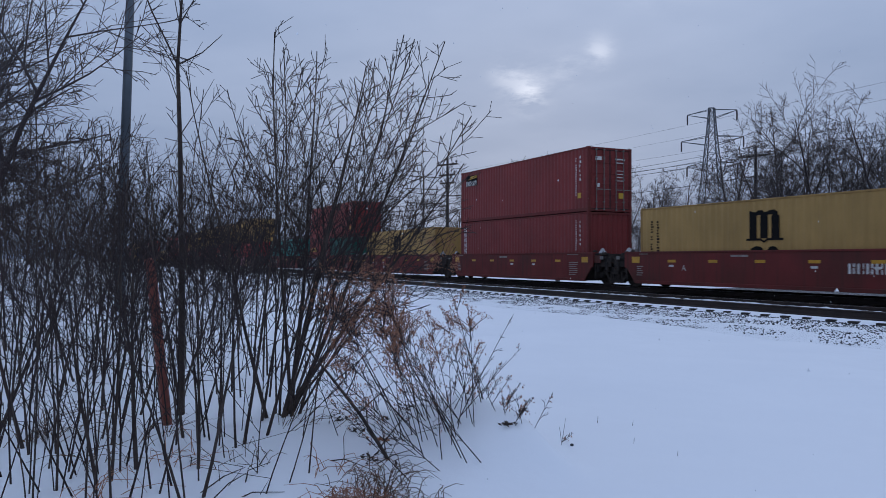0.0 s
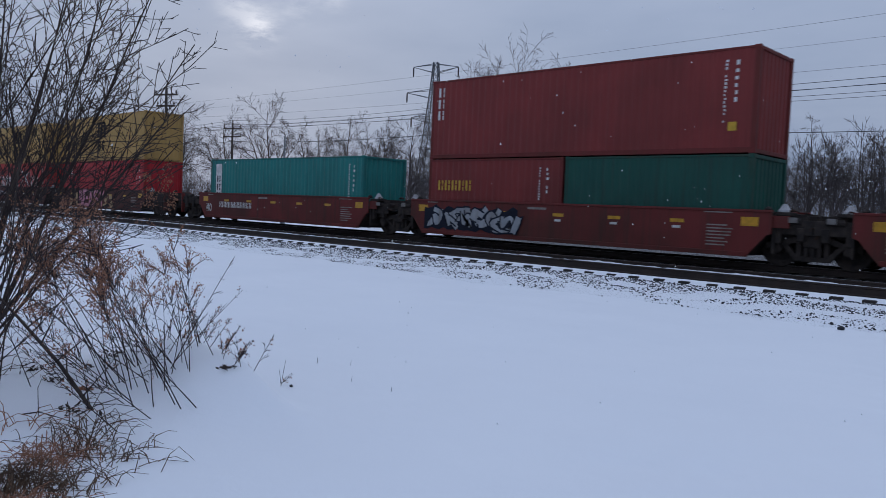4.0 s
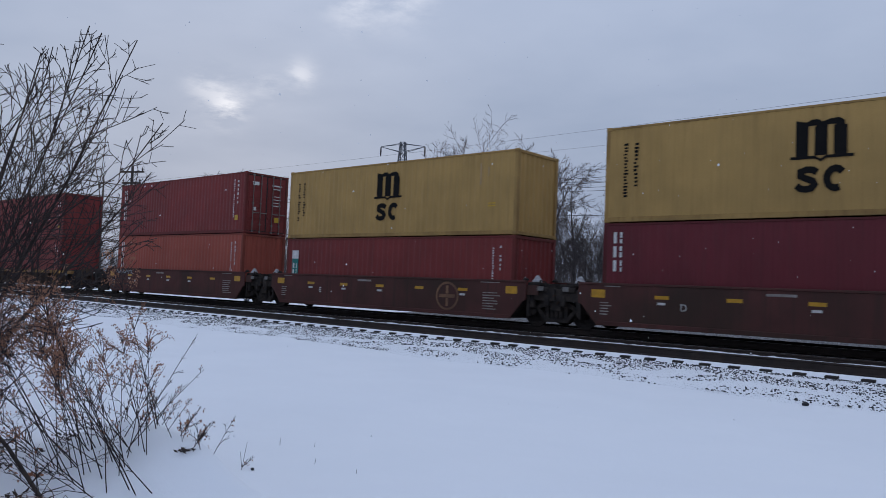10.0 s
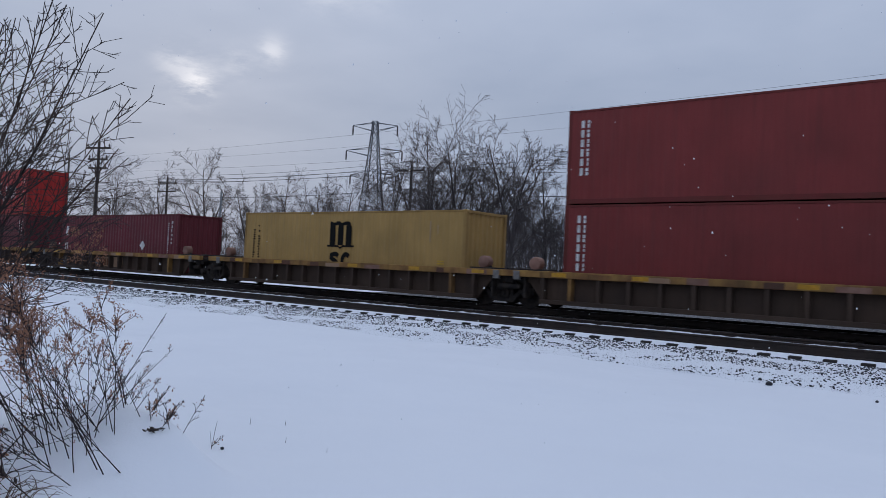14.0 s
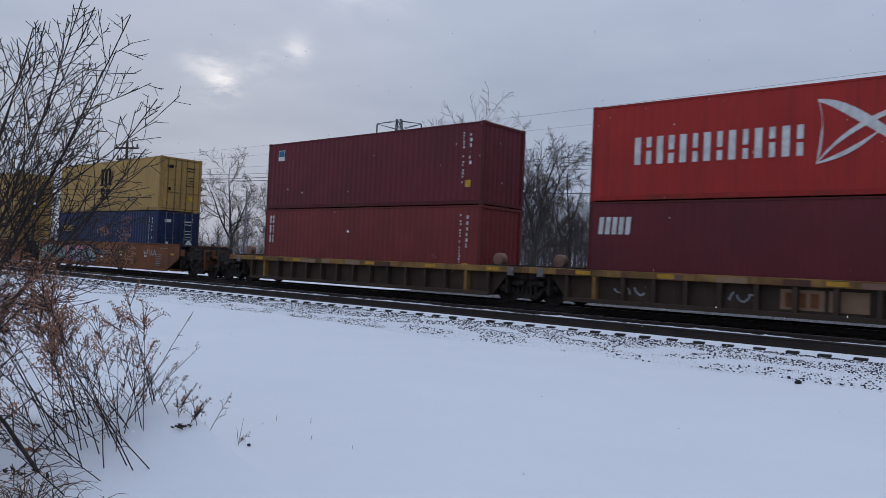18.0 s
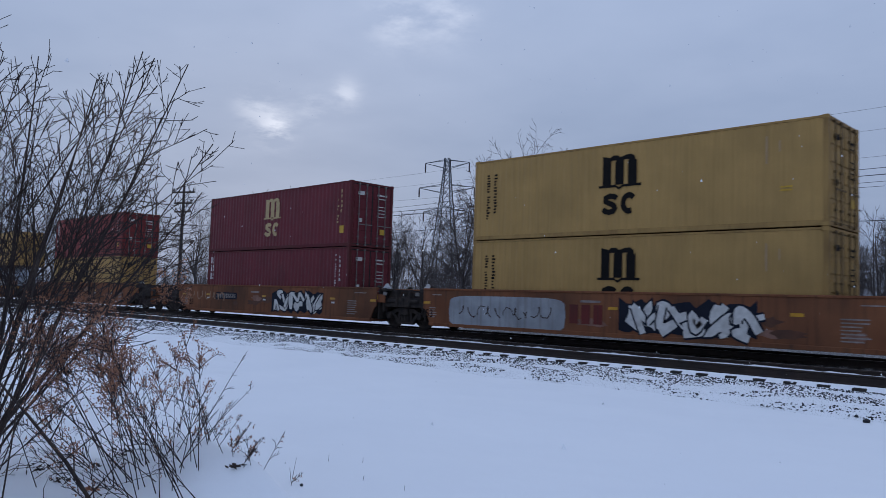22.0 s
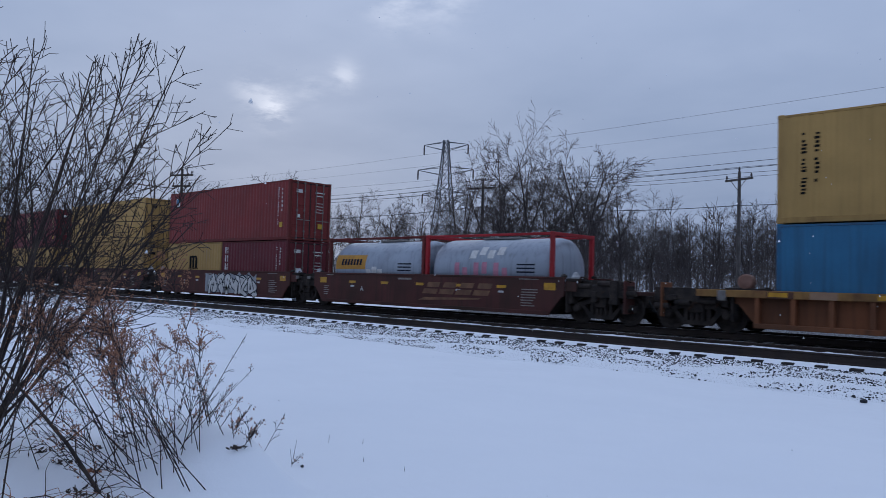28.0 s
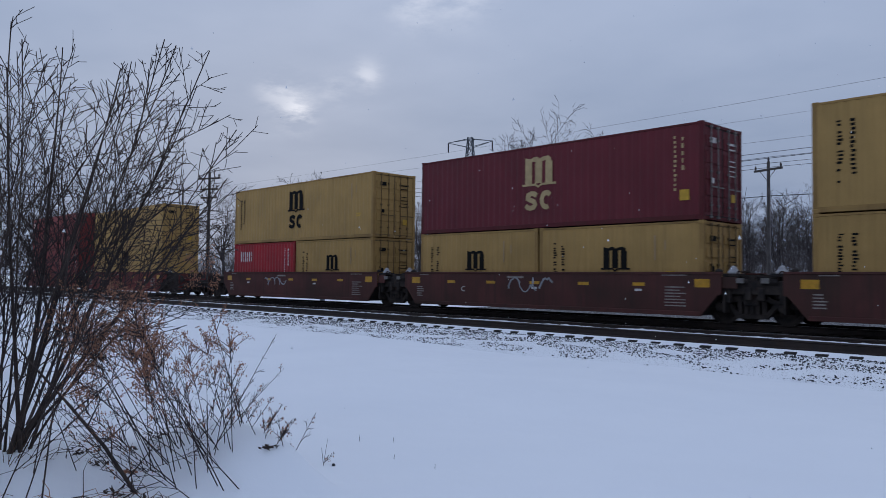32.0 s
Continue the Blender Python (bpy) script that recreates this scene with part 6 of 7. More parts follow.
def bare_tree(meshes, x, y, s, turn, label, group="bare trees behind the line"):
    t = empty("bare_tree", label, "tree", group, at=pose(x, y, rise(x, y), 0, 0, turn))
    t.scale = (s, s, s)
    for nm, me in zip(("trunk", "limb_mass", "crown"), meshes):
        p = link_mesh(nm, me, FARBARK if nm != "trunk" else DARKWOOD, t)
        if nm != "trunk":
            tagged(p, kind="stuff")
    return t


def build_backdrop_wood():
    """Rows of bare trees behind the line: single trees in front, a joined wood farther off."""
    kinds = [tree_meshes(100 + k, 10.4, 0.0098, 0.035, 3 + k % 2) for k in range(6)]
    spots = [
        (127.2, 52, 12.6, 0), (130.6, 57, 11.2, 1), (124.2, 50, 11.4, 2), (133.2, 64, 11.0, 3), (121.6, 56, 9.2, 4), (128.8, 60, 10.6, 5), (125.6, 62, 10.6, 3),
        (99.2, 46, 9.6, 1), (96.0, 50, 9.0, 2), (108.4, 66, 8.4, 4), (111.0, 74, 8.0, 5), (105.0, 70, 8.2, 0), (102.2, 62, 7.6, 3), (117.2, 72, 8.0, 2), (114.8, 78, 8.4, 1),
        (146.4, 84, 11.6, 0), (143.6, 92, 11.4, 2), (149.5, 96, 11.0, 4), (152.5, 92, 10.6, 5), (140.8, 88, 10.4, 1), (138.2, 84, 10.2, 3), (136.2, 78, 9.6, 0),
        (156.0, 88, 10.2, 2), (158.6, 96, 10.6, 1), (161.0, 90, 9.6, 3), (164.0, 84, 9.2, 5), (93.0, 54, 9.0, 0), (89.0, 52, 9.4, 3),
        (119.3, 76, 8.8, 5), (112.8, 70, 8.6, 3), (106.8, 76, 8.0, 1),
    ]
    rng = random.Random(17)
    wide = tree_meshes(131, 10.0, 0.0095, 0.055, 6)
    bare_tree(wide, 52 * math.cos(radians(127.4)), 52 * math.sin(radians(127.4)), 1.18, 70, "broad many-stemmed bare tree behind the railway line")
    for az, d, h, k in spots[1:]:
        bare_tree(kinds[k], d * math.cos(radians(az)), d * math.sin(radians(az)), h / 10.0, rng.uniform(0, 360), "bare leafless tree behind the railway line")
    # the joined wood, and the low brush at its edge
    far = Wood()
    for k in range(820):
        x, y = (rng.uniform(-260, 60), rng.uniform(60, 122)) if k % 2 else (rng.uniform(-75, 12), rng.uniform(54, 88))
        h = rng.uniform(5.4, 9.4) * (0.72 + y / 320)
        p = Vector((x, y, rise(x, y) - 0.1))
        d = Vector((rng.gauss(0, 0.05), rng.gauss(0, 0.05), 1)).normalized()
        far.add([p, p + d * h * 0.5, p + d * h], [0.07, 0.045, 0.010])
        for j in range(22):
            t = rng.uniform(0.16, 0.95)
            q = p + d * h * t
            b = (turned(rng, d, rng.uniform(0.5, 1.15)) + Vector((0, 0, 0.12))).normalized()
            ln = h * rng.uniform(0.22, 0.46) * (1.1 - 0.8 * t)
            e = q + b * ln + Vector((0, 0, 0.12 * ln))
            m = q + b * ln * 0.5
            far.add([q, m, e], [0.022, 0.016, 0.007])
            for i in range(5):
                f = rng.uniform(0.25, 0.95)
                c = (turned(rng, b, rng.uniform(0.4, 0.9)) + Vector((0, 0, 0.2))).normalized()
                g = q.lerp(e, f)
                far.add([g, g + c * ln * rng.uniform(0.25, 0.55)], [0.012, 0.007])
    tagged(link_mesh("far_wood", far.mesh("far_wood", 3), FARBARK), "far leafless wood along the horizon", "woods", kind="stuff")
    brush = Wood()
    for k in range(7500):
        x = -140 + 160 * rng.random() ** 0.8
        y = 33 + rng.random() ** 1.2 * 30
        if y < 37 and -30 < x < 12 and rng.random() < 0.5:
            continue
        h = rng.uniform(0.9, 3.2) * (1.0 if y > 40 else 0.55)
        p = Vector((x, y, rise(x, y) - 0.05))
        d = Vector((rng.gauss(0, 0.2), rng.gauss(0, 0.2), 1)).normalized()
        brush.add([p, p + d * h * 0.5, p + d * h + Vector((rng.gauss(0, 0.12), 0, 0))], [0.018, 0.012, 0.006])
        for j in range(6):
            t = rng.uniform(0.2, 0.95)
            b = turned(rng, d, rng.uniform(0.3, 0.9))
            brush.add([p + d * h * t, p + d * h * t + b * h * rng.uniform(0.15, 0.45)], [0.010, 0.005])
    tagged(link_mesh("undergrowth", brush.mesh("undergrowth", 3), FARBARK), "tangled leafless undergrowth behind the tracks", "undergrowth", kind="stuff")


def build_near_shrubs():
    label = "leafless grey-brown shrub with many upright stems"
    # the tall fanning one at the edge of the field: an upright half and a half that leans over the snow
    shrub(-6.50, 1.70, 10, 3.8, (0.25, 0.97), 21, "tall bare shrub whose fanned stems hang over the field", 0.30, 0.13, 0.026, 0.0032, (3.3, 5.5, 5.5), 0.3,
          ((-0.08, 3.45), (0.20, 3.7), (0.60, 3.2), (0.05, 3.65), (0.34, 3.8), (0.92, 2.6), (0.12, 3.4), (0.46, 3.6), (0.76, 2.95), (0.27, 3.3)))
    shrub(-6.54, 1.58, 3, 3.4, (0.02, -0.06), 25, "tall bare shrub with straight upright shoots", 0.30, 0.12, 0.022, 0.0028, (3.3, 5.5, 5.0), 0.3)
    for k, (x, y, n, h, r) in enumerate((
        (-4.95, 0.93, 2, 2.0, 0.014), (-5.25, 0.55, 2, 2.2, 0.022), (-6.6, 0.05, 4, 2.7, 0.020), (-5.75, -0.2, 3, 2.4, 0.016), (-6.1, 1.15, 4, 2.6, 0.017), (-8.4, 1.85, 4, 2.9, 0.018), (-9.3, 0.85, 4, 3.0, 0.018), (-8.9, -0.5, 4, 3.1, 0.020), (-5.4, 1.35, 2, 1.8, 0.012), (-5.1, 0.15, 3, 2.1, 0.014),
        (-7.6, 0.35, 4, 2.9, 0.020), (-11.2, 1.5, 3, 3.3, 0.018), (-12.6, 0.6, 4, 3.5, 0.018), (-11.4, -0.8, 4, 3.7, 0.02), (-14.0, 2.1, 4, 3.6, 0.02), (-15.2, 0.9, 4, 3.9, 0.02), (-14.2, -0.7, 5, 4.3, 0.022), (-7.4, -0.7, 4, 3.0, 0.020), (-9.8, 2.3, 3, 2.8, 0.016), (-10.4, 0.2, 4, 3.3, 0.018), (-12.6, 2.6, 3, 2.9, 0.016))):
        near = x > -8
        shrub(x, y, n + (3 if near else 2), h * (1.08 if near else 1.12), (0.02, 0.05), 300 + k, label, 0.36, 0.45, r, 0.0024 if near else 0.0033, (3.1, 5.0, 4.5) if near else (2.9, 4.4, 3.2), 0.34 if near else 0.26)
    # thin upright sprouts between them
    rng = random.Random(31)
    for k in range(60):
        x, y = rng.uniform(-6.9, -4.6), rng.uniform(-0.7, 1.25)
        if y > 0.55 * (-4.3 - x) + 0.3:
            continue
        sprout = empty("sprout", "thin bare sprout standing in the snow among shrubs", "shrub", "thin sprouts among the shrubs", at=pose(x, y, rise(x, y)))
        w = Wood()
        d = Vector((rng.gauss(0, 0.16), rng.gauss(0, 0.20), 1)).normalized()
        shoot([w, w, w], rng, Vector((0, 0, -0.03)), d, rng.uniform(0.7, 1.7), rng.uniform(0.004, 0.008), [(5, 0.03, 0.01, 3.0, 0.4, 0.5, 1.0, 0.35, 0.002), (3, 0.03, 0.02, 4.0, 0.4, 0.5, 1.0, 0.2, 0.0018), (2, 0.04, 0.0, 0, 0, 0, 0, 0, 0.0015)])
        tagged(link_mesh("stem", w.mesh("stem", 4), TWIG, sprout), kind="stuff")
    # the joined thicket that closes the view behind them
    rng = random.Random(8)
    w = Wood()
    for k in range(100):
        d = 13 + 22 * rng.random() ** 0.8
        az = radians(rng.uniform(167.5, 194))
        x, y = d * math.cos(az), d * math.sin(az)
        h = min(d * 0.15, 4.2) * rng.uniform(0.45, 1.0) + rng.uniform(0.2, 1.2)
        p, v = Vector((x, y, rise(x, y) - 0.05)), Vector((rng.gauss(0, 0.16), rng.gauss(0, 0.16), 1)).normalized()
        m = p + v * h * 0.5 + Vector((rng.gauss(0, 0.06), rng.gauss(0, 0.06), 0))
        e = p + v * h + Vector((rng.gauss(0, 0.2), rng.gauss(0, 0.2), 0))
        w.add([p, m, e], [0.012, 0.008, 0.003])
        for j in range(9):
            t = rng.uniform(0.15, 0.95)
            q = p.lerp(m, t * 2) if t < 0.5 else m.lerp(e, t * 2 - 1)
            b = turned(rng, v, rng.uniform(0.35, 0.95))
            f = q + b * h * rng.uniform(0.12, 0.34)
            w.add([q, f], [0.0055, 0.003])
            for i in range(2):
                c2 = turned(rng, b, rng.uniform(0.3, 0.9))
                g = q.lerp(f, rng.uniform(0.3, 0.9))
                w.add([g, g + c2 * h * 0.12], [0.0036, 0.0025])
    tagged(link_mesh("thicket", w.mesh("thicket", 3), TWIG), "dense tangle of leafless stems behind the shrubs", "thicket", kind="stuff")
    # sapling with a forked top
    s = empty("sapling", "slender young tree with an upright forked top", "tree", at=pose(-7.3, 0.93, rise(-7.3, 0.93)))
    rng = random.Random(5)
    tipz = Vector((-0.10, -0.04, 3.2))

    def limb(name, pts, radii):
        w = Wood()
        w.add(pts, radii)
        link_mesh(name, w.mesh(name, 6), BARK, s)

    limb("trunk", [Vector((0, 0, -0.1)), Vector((-0.02, 0.0, 1.2)), Vector((-0.06, -0.02, 2.5)), tipz, tipz + Vector((0.02, 0.03, 0.6)), tipz + Vector((0.02, 0.09, 1.5))], [0.030, 0.026, 0.021, 0.016, 0.011, 0.004])
    limb("limb", [tipz, tipz + Vector((0, -0.22, 0.45)), tipz + Vector((0.02, -0.5, 1.15))], [0.009, 0.007, 0.003])
    limb("limb", [tipz, tipz + Vector((0, 0.22, 0.14)), tipz + Vector((0, 0.40, 0.33))], [0.009, 0.006, 0.003])
    for k in range(11):
        z = rng.uniform(0.9, 4.4)
        a = rng.uniform(0, 6.28)
        q = Vector((-0.05, -0.02, z))
        limb("side_shoot", [q, q + Vector((0.12 * math.cos(a), 0.12 * math.sin(a), 0.2)), q + Vector((0.3 * math.cos(a), 0.3 * math.sin(a), 0.55))], [0.006, 0.004, 0.002])
    # trees over the thicket, their fine boughs reaching across
    big = tree_meshes(77, 10.0, 0.008, -0.012, 4)
    for x, y, sc, tr in ((-15.0, -1.9, 0.86, 40), (-19.0, -2.6, 1.0, 150), (-22.0, -3.0, 0.95, 260)):
        bare_tree(big, x, y, sc, tr, "bare tree with drooping fine branches over the thicket", "bare trees over the thicket")
    # marker post among the stems
    post = empty("marker_post", "leaning rust-red marker post standing in the snow", "post", at=pose(-6.86, 0.76, rise(-6.86, 0.76), 8, 3, 20))
    Shape().box(-0.034, 0.034, -0.036, 0.036, -0.1, 1.35, 0.014).ob("shaft", STAKE, post)
    Shape().box(-0.037, 0.037, -0.04, 0.04, 1.33, 1.42, 0.015).ob("cap", STAKE, post)


def plume_plant(x, y, h, lean, seed, plume=True):
    """A dry weed: straight dark stalks; the plumed kind carries fine arching sprays of brown seed heads at its top."""
    rng = random.Random(seed)
    top = empty("dry_weed", "dry brown weed with feathery arching seed plumes" if plume else "dry dark weed stalk with few withered leaves", "weed", "dry weeds by the shrubs", at=pose(x, y, rise(x, y)))
    w = Wood()
    p, d = Vector((0, 0, -0.03)), Vector((*lean, 1)).normalized()
    pts = [p.copy()]
    for k in range(7):
        d = (d + Vector((rng.gauss(0, 0.025), rng.gauss(0, 0.025), 0.0)) + 0.03 * Vector((*lean, 0))).normalized()
        p = p + d * h / 7
        pts.append(p.copy())
    r0 = 0.0022 + 0.0018 * min(1.0, h)
    w.add(pts, [r0 * (1 - 0.1 * k) for k in range(8)])
    fl = Shape()

    def fleck(q, s):
        v = turned(rng, Vector((0, 0, 1)), rng.uniform(0, 2.5)) * s
        u = v.orthogonal().normalized() * s * 0.45
        n3 = v.cross(u).normalized() * s * 0.3
        fl.add([q - v, q + u, q + v, q - u, q + n3], [(0, 1, 4), (1, 2, 4), (2, 3, 4), (3, 0, 4), (3, 2, 1, 0)])

    for k in range(18 if plume else 8):
        t = 1 - 0.42 * rng.random() ** 1.2 if plume else rng.uniform(0.2, 1.0)
        i = min(int(t * 7), 6)
        q = pts[i].lerp(pts[i + 1], t * 7 - i)
        b = turned(rng, d, rng.uniform(0.4, 1.1))
        ln = h * (rng.uniform(0.10, 0.24) if plume else rng.uniform(0.12, 0.34) * (1.1 - t))
        out = [q, q + b * ln * 0.5 + Vector((0, 0, 0.015)), q + b * ln * 0.85 + Vector((0, 0, 0.008)), q + b * ln * 1.1 + Vector((0, 0, -0.02 if plume else 0.01))]
        w.add(out, [0.0024, 0.0019, 0.0015, 0.001])
        if plume:
            for j in range(26):
                f = rng.uniform(0.3, 1.0) * 3
                m = min(int(f), 2)
                fleck(out[m].lerp(out[m + 1], f - m) + Vector((rng.gauss(0, 0.014), rng.gauss(0, 0.014), rng.gauss(0.006, 0.014))), rng.uniform(0.0045, 0.0108))
        else:
            for j in range(2):
                c2 = turned(rng, b, rng.uniform(0.4, 0.9))
                e = out[1 + j] + c2 * ln * 0.5
                w.add([out[1 + j], e], [0.0015, 0.001])
                if rng.random() < 0.2:
                    for m in range(3):
                        fleck(e + Vector((rng.gauss(0, 0.012), rng.gauss(0, 0.012), rng.gauss(-0.01, 0.012))), rng.uniform(0.006, 0.014))
    tagged(link_mesh("stem", w.mesh("stem", 4), TWIG, top), kind="stuff")
    if fl.v:
        tagged(fl.ob("seed_plume" if plume else "withered_leaf", PLUME, top, "fuzzy brown seed heads" if plume else "curled dark leaves"), kind="stuff")


def build_weeds():
    rng = random.Random(12)
    for k in range(26):  # rooted at the drift, leaning back over the shrubs
        x, y = -5.16 + rng.gauss(0, 0.32), 2.36 + rng.gauss(0, 0.22)
        plume_plant(x, y, rng.uniform(0.8, 1.3), (rng.gauss(-0.22, 0.15), rng.gauss(-0.38, 0.24)), 500 + k)
    for k in range(30):  # bare dark stalks crossing them
        x, y = -5.14 + rng.gauss(0, 0.34), 2.36 + rng.gauss(0, 0.26)
        plume_plant(x, y, rng.uniform(0.5, 1.1), (rng.gauss(-0.25, 0.3), rng.gauss(-0.45, 0.4)), 700 + k, False)
    # those that stand out over the open snow, and the withered ones at the rim of the drift
    for k, (x, y, h, lx, ly) in enumerate(((-4.98, 2.76, 0.95, 0.22, 0.42), (-4.90, 2.74, 0.8, 0.05, 0.12), (-5.05, 2.8, 0.75, 0.35, 0.75), (-4.75, 2.62, 0.7, 0.0, -0.05), (-5.2, 2.85, 0.6, 0.2, 0.4), (-5.3, 2.95, 0.42, 0.3, 0.5), (-5.15, 3.0, 0.36, 0.2, 0.5), (-4.95, 2.98, 0.30, 0.3, 0.6), (-4.8, 3.0, 0.22, 0.3, 0.4), (-4.62, 3.02, 0.18, 0.2, 0.5), (-5.4, 2.9, 0.55, 0.1, 0.1), (-5.15, 3.5, 0.16, -0.1, 0.0), (-5.02, 3.66, 0.17, 0.5, 0.9))):
        plume_plant(x - (0.10 if y < 2.9 else 0.18), y - (0.18 if y < 2.9 else 0.08), h, (lx, ly), 600 + k, False)
    for k in range(16):
        x = -5.75 + 1.1 * rng.random()
        plume_plant(x, 2.98 + rng.gauss(0, 0.06), rng.uniform(0.12, 0.34), (rng.gauss(0.1, 0.4), rng.gauss(0.1, 0.4)), 800 + k, False)
    # bent straw and single stalks
    for k, (x, y, n, h) in enumerate(((-4.95, 1.6, 16, 0.20), (-5.3, 1.1, 12, 0.22), (-4.8, 1.9, 12, 0.2), (-5.1, 0.1, 14, 0.3), (-6.9, -0.2, 40, 0.45), (-6.0, 1.6, 16, 0.3), (-4.35, 1.5, 150, 0.15), (-4.1, 1.2, 180, 0.18), (-3.95, 1.4, 150, 0.15), (-3.75, 1.1, 180, 0.17), (-4.5, 1.75, 80, 0.2), (-4.2, 1.75, 70, 0.15), (-5.7, 0.7, 16, 0.3), (-6.4, 0.6, 20, 0.4), (-5.9, 0.2, 18, 0.35))):
        tuft = empty("straw_tuft", "tuft of bent flattened dry straw in the snow", "grass", "dry straw tufts", at=pose(x, y, rise(x, y)))
        w = Wood()
        for j in range(n):
            a = rng.gauss(2.4, 1.1)
            o = Vector((math.cos(a), math.sin(a), 0)) * rng.uniform(0.3, 1.6) * h
            p = Vector((rng.gauss(0, 0.11), rng.gauss(0, 0.11), -0.02))
            z1 = h * rng.uniform(0.1, 0.75)
            w.add([p, p + 0.3 * o + Vector((0, 0, z1 * 0.8)), p + 0.7 * o + Vector((rng.gauss(0, 0.02), 0, z1)), p + 1.1 * o + Vector((0, rng.gauss(0, 0.03), z1 * rng.uniform(0.1, 0.9)))], [0.0032, 0.0027, 0.002, 0.0012])
        tagged(link_mesh("blade_tuft", w.mesh("blade_tuft", 3), STRAW if k % 3 else PLUME, tuft), kind="stuff")
    # a fallen dark branch leaning out of the snow
    b = empty("fallen_branch", "dark broken branch leaning out of the snow", "branch", at=pose(-5.05, 1.75, rise(-5.05, 1.75)))
    w = Wood()
    w.add([Vector((0.12, 0.28, -0.05)), Vector((-0.05, 0.10, 0.30)), Vector((-0.22, -0.10, 0.60)), Vector((-0.45, -0.32, 0.92))], [0.013, 0.012, 0.009, 0.005])
    link_mesh("bough", w.mesh("bough", 6), BARK, b)
    for k in range(5):
        q = Vector((0.12, 0.28, -0.05)).lerp(Vector((-0.22, -0.10, 0.60)), 0.2 + 0.17 * k)
        w = Wood()
        w.add([q, q + Vector((rng.gauss(0, 0.15), rng.gauss(0.1, 0.15), 0.25))], [0.006, 0.002])
        link_mesh("twig", w.mesh("twig", 5), BARK, b)
    for k in range(8):
        x, y = rng.uniform(-5.6, -4.4), rng.uniform(0.6, 2.1)
        a, ln = rng.uniform(0, 3.14), rng.uniform(0.2, 0.45)
        w = Wood()
        e = Vector((math.cos(a) * ln, math.sin(a) * ln, rng.uniform(0.0, 0.14)))
        w.add([Vector((0, 0, -0.02)), 0.5 * e + Vector((rng.gauss(0, 0.03), rng.gauss(0, 0.03), 0.02)), e], [0.005, 0.004, 0.002])
        w.add([0.5 * e, 0.5 * e + Vector((rng.gauss(0, 0.12), rng.gauss(0, 0.12), 0.12)), 0.5 * e + Vector((rng.gauss(0, 0.2), rng.gauss(0, 0.2), 0.2))], [0.003, 0.0022, 0.0015])
        tagged(link_mesh("stick", w.mesh("stick", 5), BARK, at=pose(x, y, rise(x, y))), "dark dead stick lying in the snow", "branch", "dead sticks in the snow")
    # clumps of withered leaves and earth showing through the snow
    for k, (x, y, r) in enumerate(((-5.55, 2.35, 0.06), (-5.75, 2.5, 0.05), (-5.3, 2.1, 0.05), (-5.6, 2.0, 0.04), (-4.74, 2.84, 0.03), (-6.0, 2.0, 0.06), (-5.0, 1.9, 0.05))):
        sh = Shape()
        for i in range(26):
            c = Vector((rng.gauss(0, r), rng.gauss(0, r), abs(rng.gauss(0, 0.25 * r))))
            a = turned(rng, Vector((0, 0, 1)), rng.uniform(0.8, 1.6)) * rng.uniform(0.012, 0.03)
            e = a.orthogonal().normalized() * rng.uniform(0.006, 0.014)
            n3 = a.cross(e).normalized() * 0.006
            sh.add([c - a, c + e, c + a, c - e, c + n3], [(0, 1, 4), (1, 2, 4), (2, 3, 4), (3, 0, 4), (3, 2, 1, 0)])
        tagged(sh.ob("leaf_litter", PLUME if k == 2 else BARK, at=pose(x, y, rise(x, y))), "clump of dark withered leaves on the snow", "leaves", "leaf litter under the weeds", kind="stuff")
    # lone blades on the open field
    for k, (x, y, h) in enumerate(((-5.12, 3.56, 0.22), (-5.2, 3.62, 0.12), (-5.75, 4.4, 0.07), (-5.5, 4.6, 0.05), (-4.95, 4.15, 0.05), (-4.5, 4.2, 0.04))):
        one = empty("grass_stalk", "single dry stalk standing in the snow", "grass", "lone stalks on the field", at=pose(x, y, rise(x, y)))
        w = Wood()
        b = Vector((rng.gauss(0, 0.15), rng.gauss(0.1, 0.15), 1)).normalized()
        w.add([Vector((0, 0, -0.02)), b * h * 0.6, b * h], [0.0026, 0.002, 0.001])
        link_mesh("stalk", w.mesh("stalk", 4), TWIG, one)


# ---- poles, tower, wires ----
def utility_pole(x, y, h, arms, label, wood, turn=0.0, r=0.16):
    p = empty("utility_pole", label, "utility pole", "poles of the overhead line", at=pose(x, y, 0, 0, 0, turn))
    Shape().rod((0, 0, -0.3), (0, 0, h), r, r * 0.62, 12).ob("shaft", wood, p)
    for z, half in arms:
        arm = Shape().box(-half, half, -0.10, 0.02, z - 0.07, z + 0.07, 0.01).ob("crossarm", wood, p)
        for s in (-1, 1):
            Shape().rod((s * half * 0.55, -0.08, z - 0.06), (0, -0.12, z - 0.75), 0.02, sides=6).ob("brace", wood, p)
            Shape().lathe([(0, 0.035), (0.06, 0.035), (0.08, 0.075), (0.17, 0.075), (0.2, 0.05), (0.27, 0.05), (0.29, 0.02)], "z", 10, (s * (half - 0.12), -0.04, z + 0.06)).ob("insulator", INSULATOR, p)
    Shape().lathe([(0, 0.035), (0.06, 0.035), (0.08, 0.075), (0.17, 0.075), (0.2, 0.05), (0.27, 0.05), (0.29, 0.02)], "z", 10, (0, 0, h)).ob("insulator", INSULATOR, p)
    return p


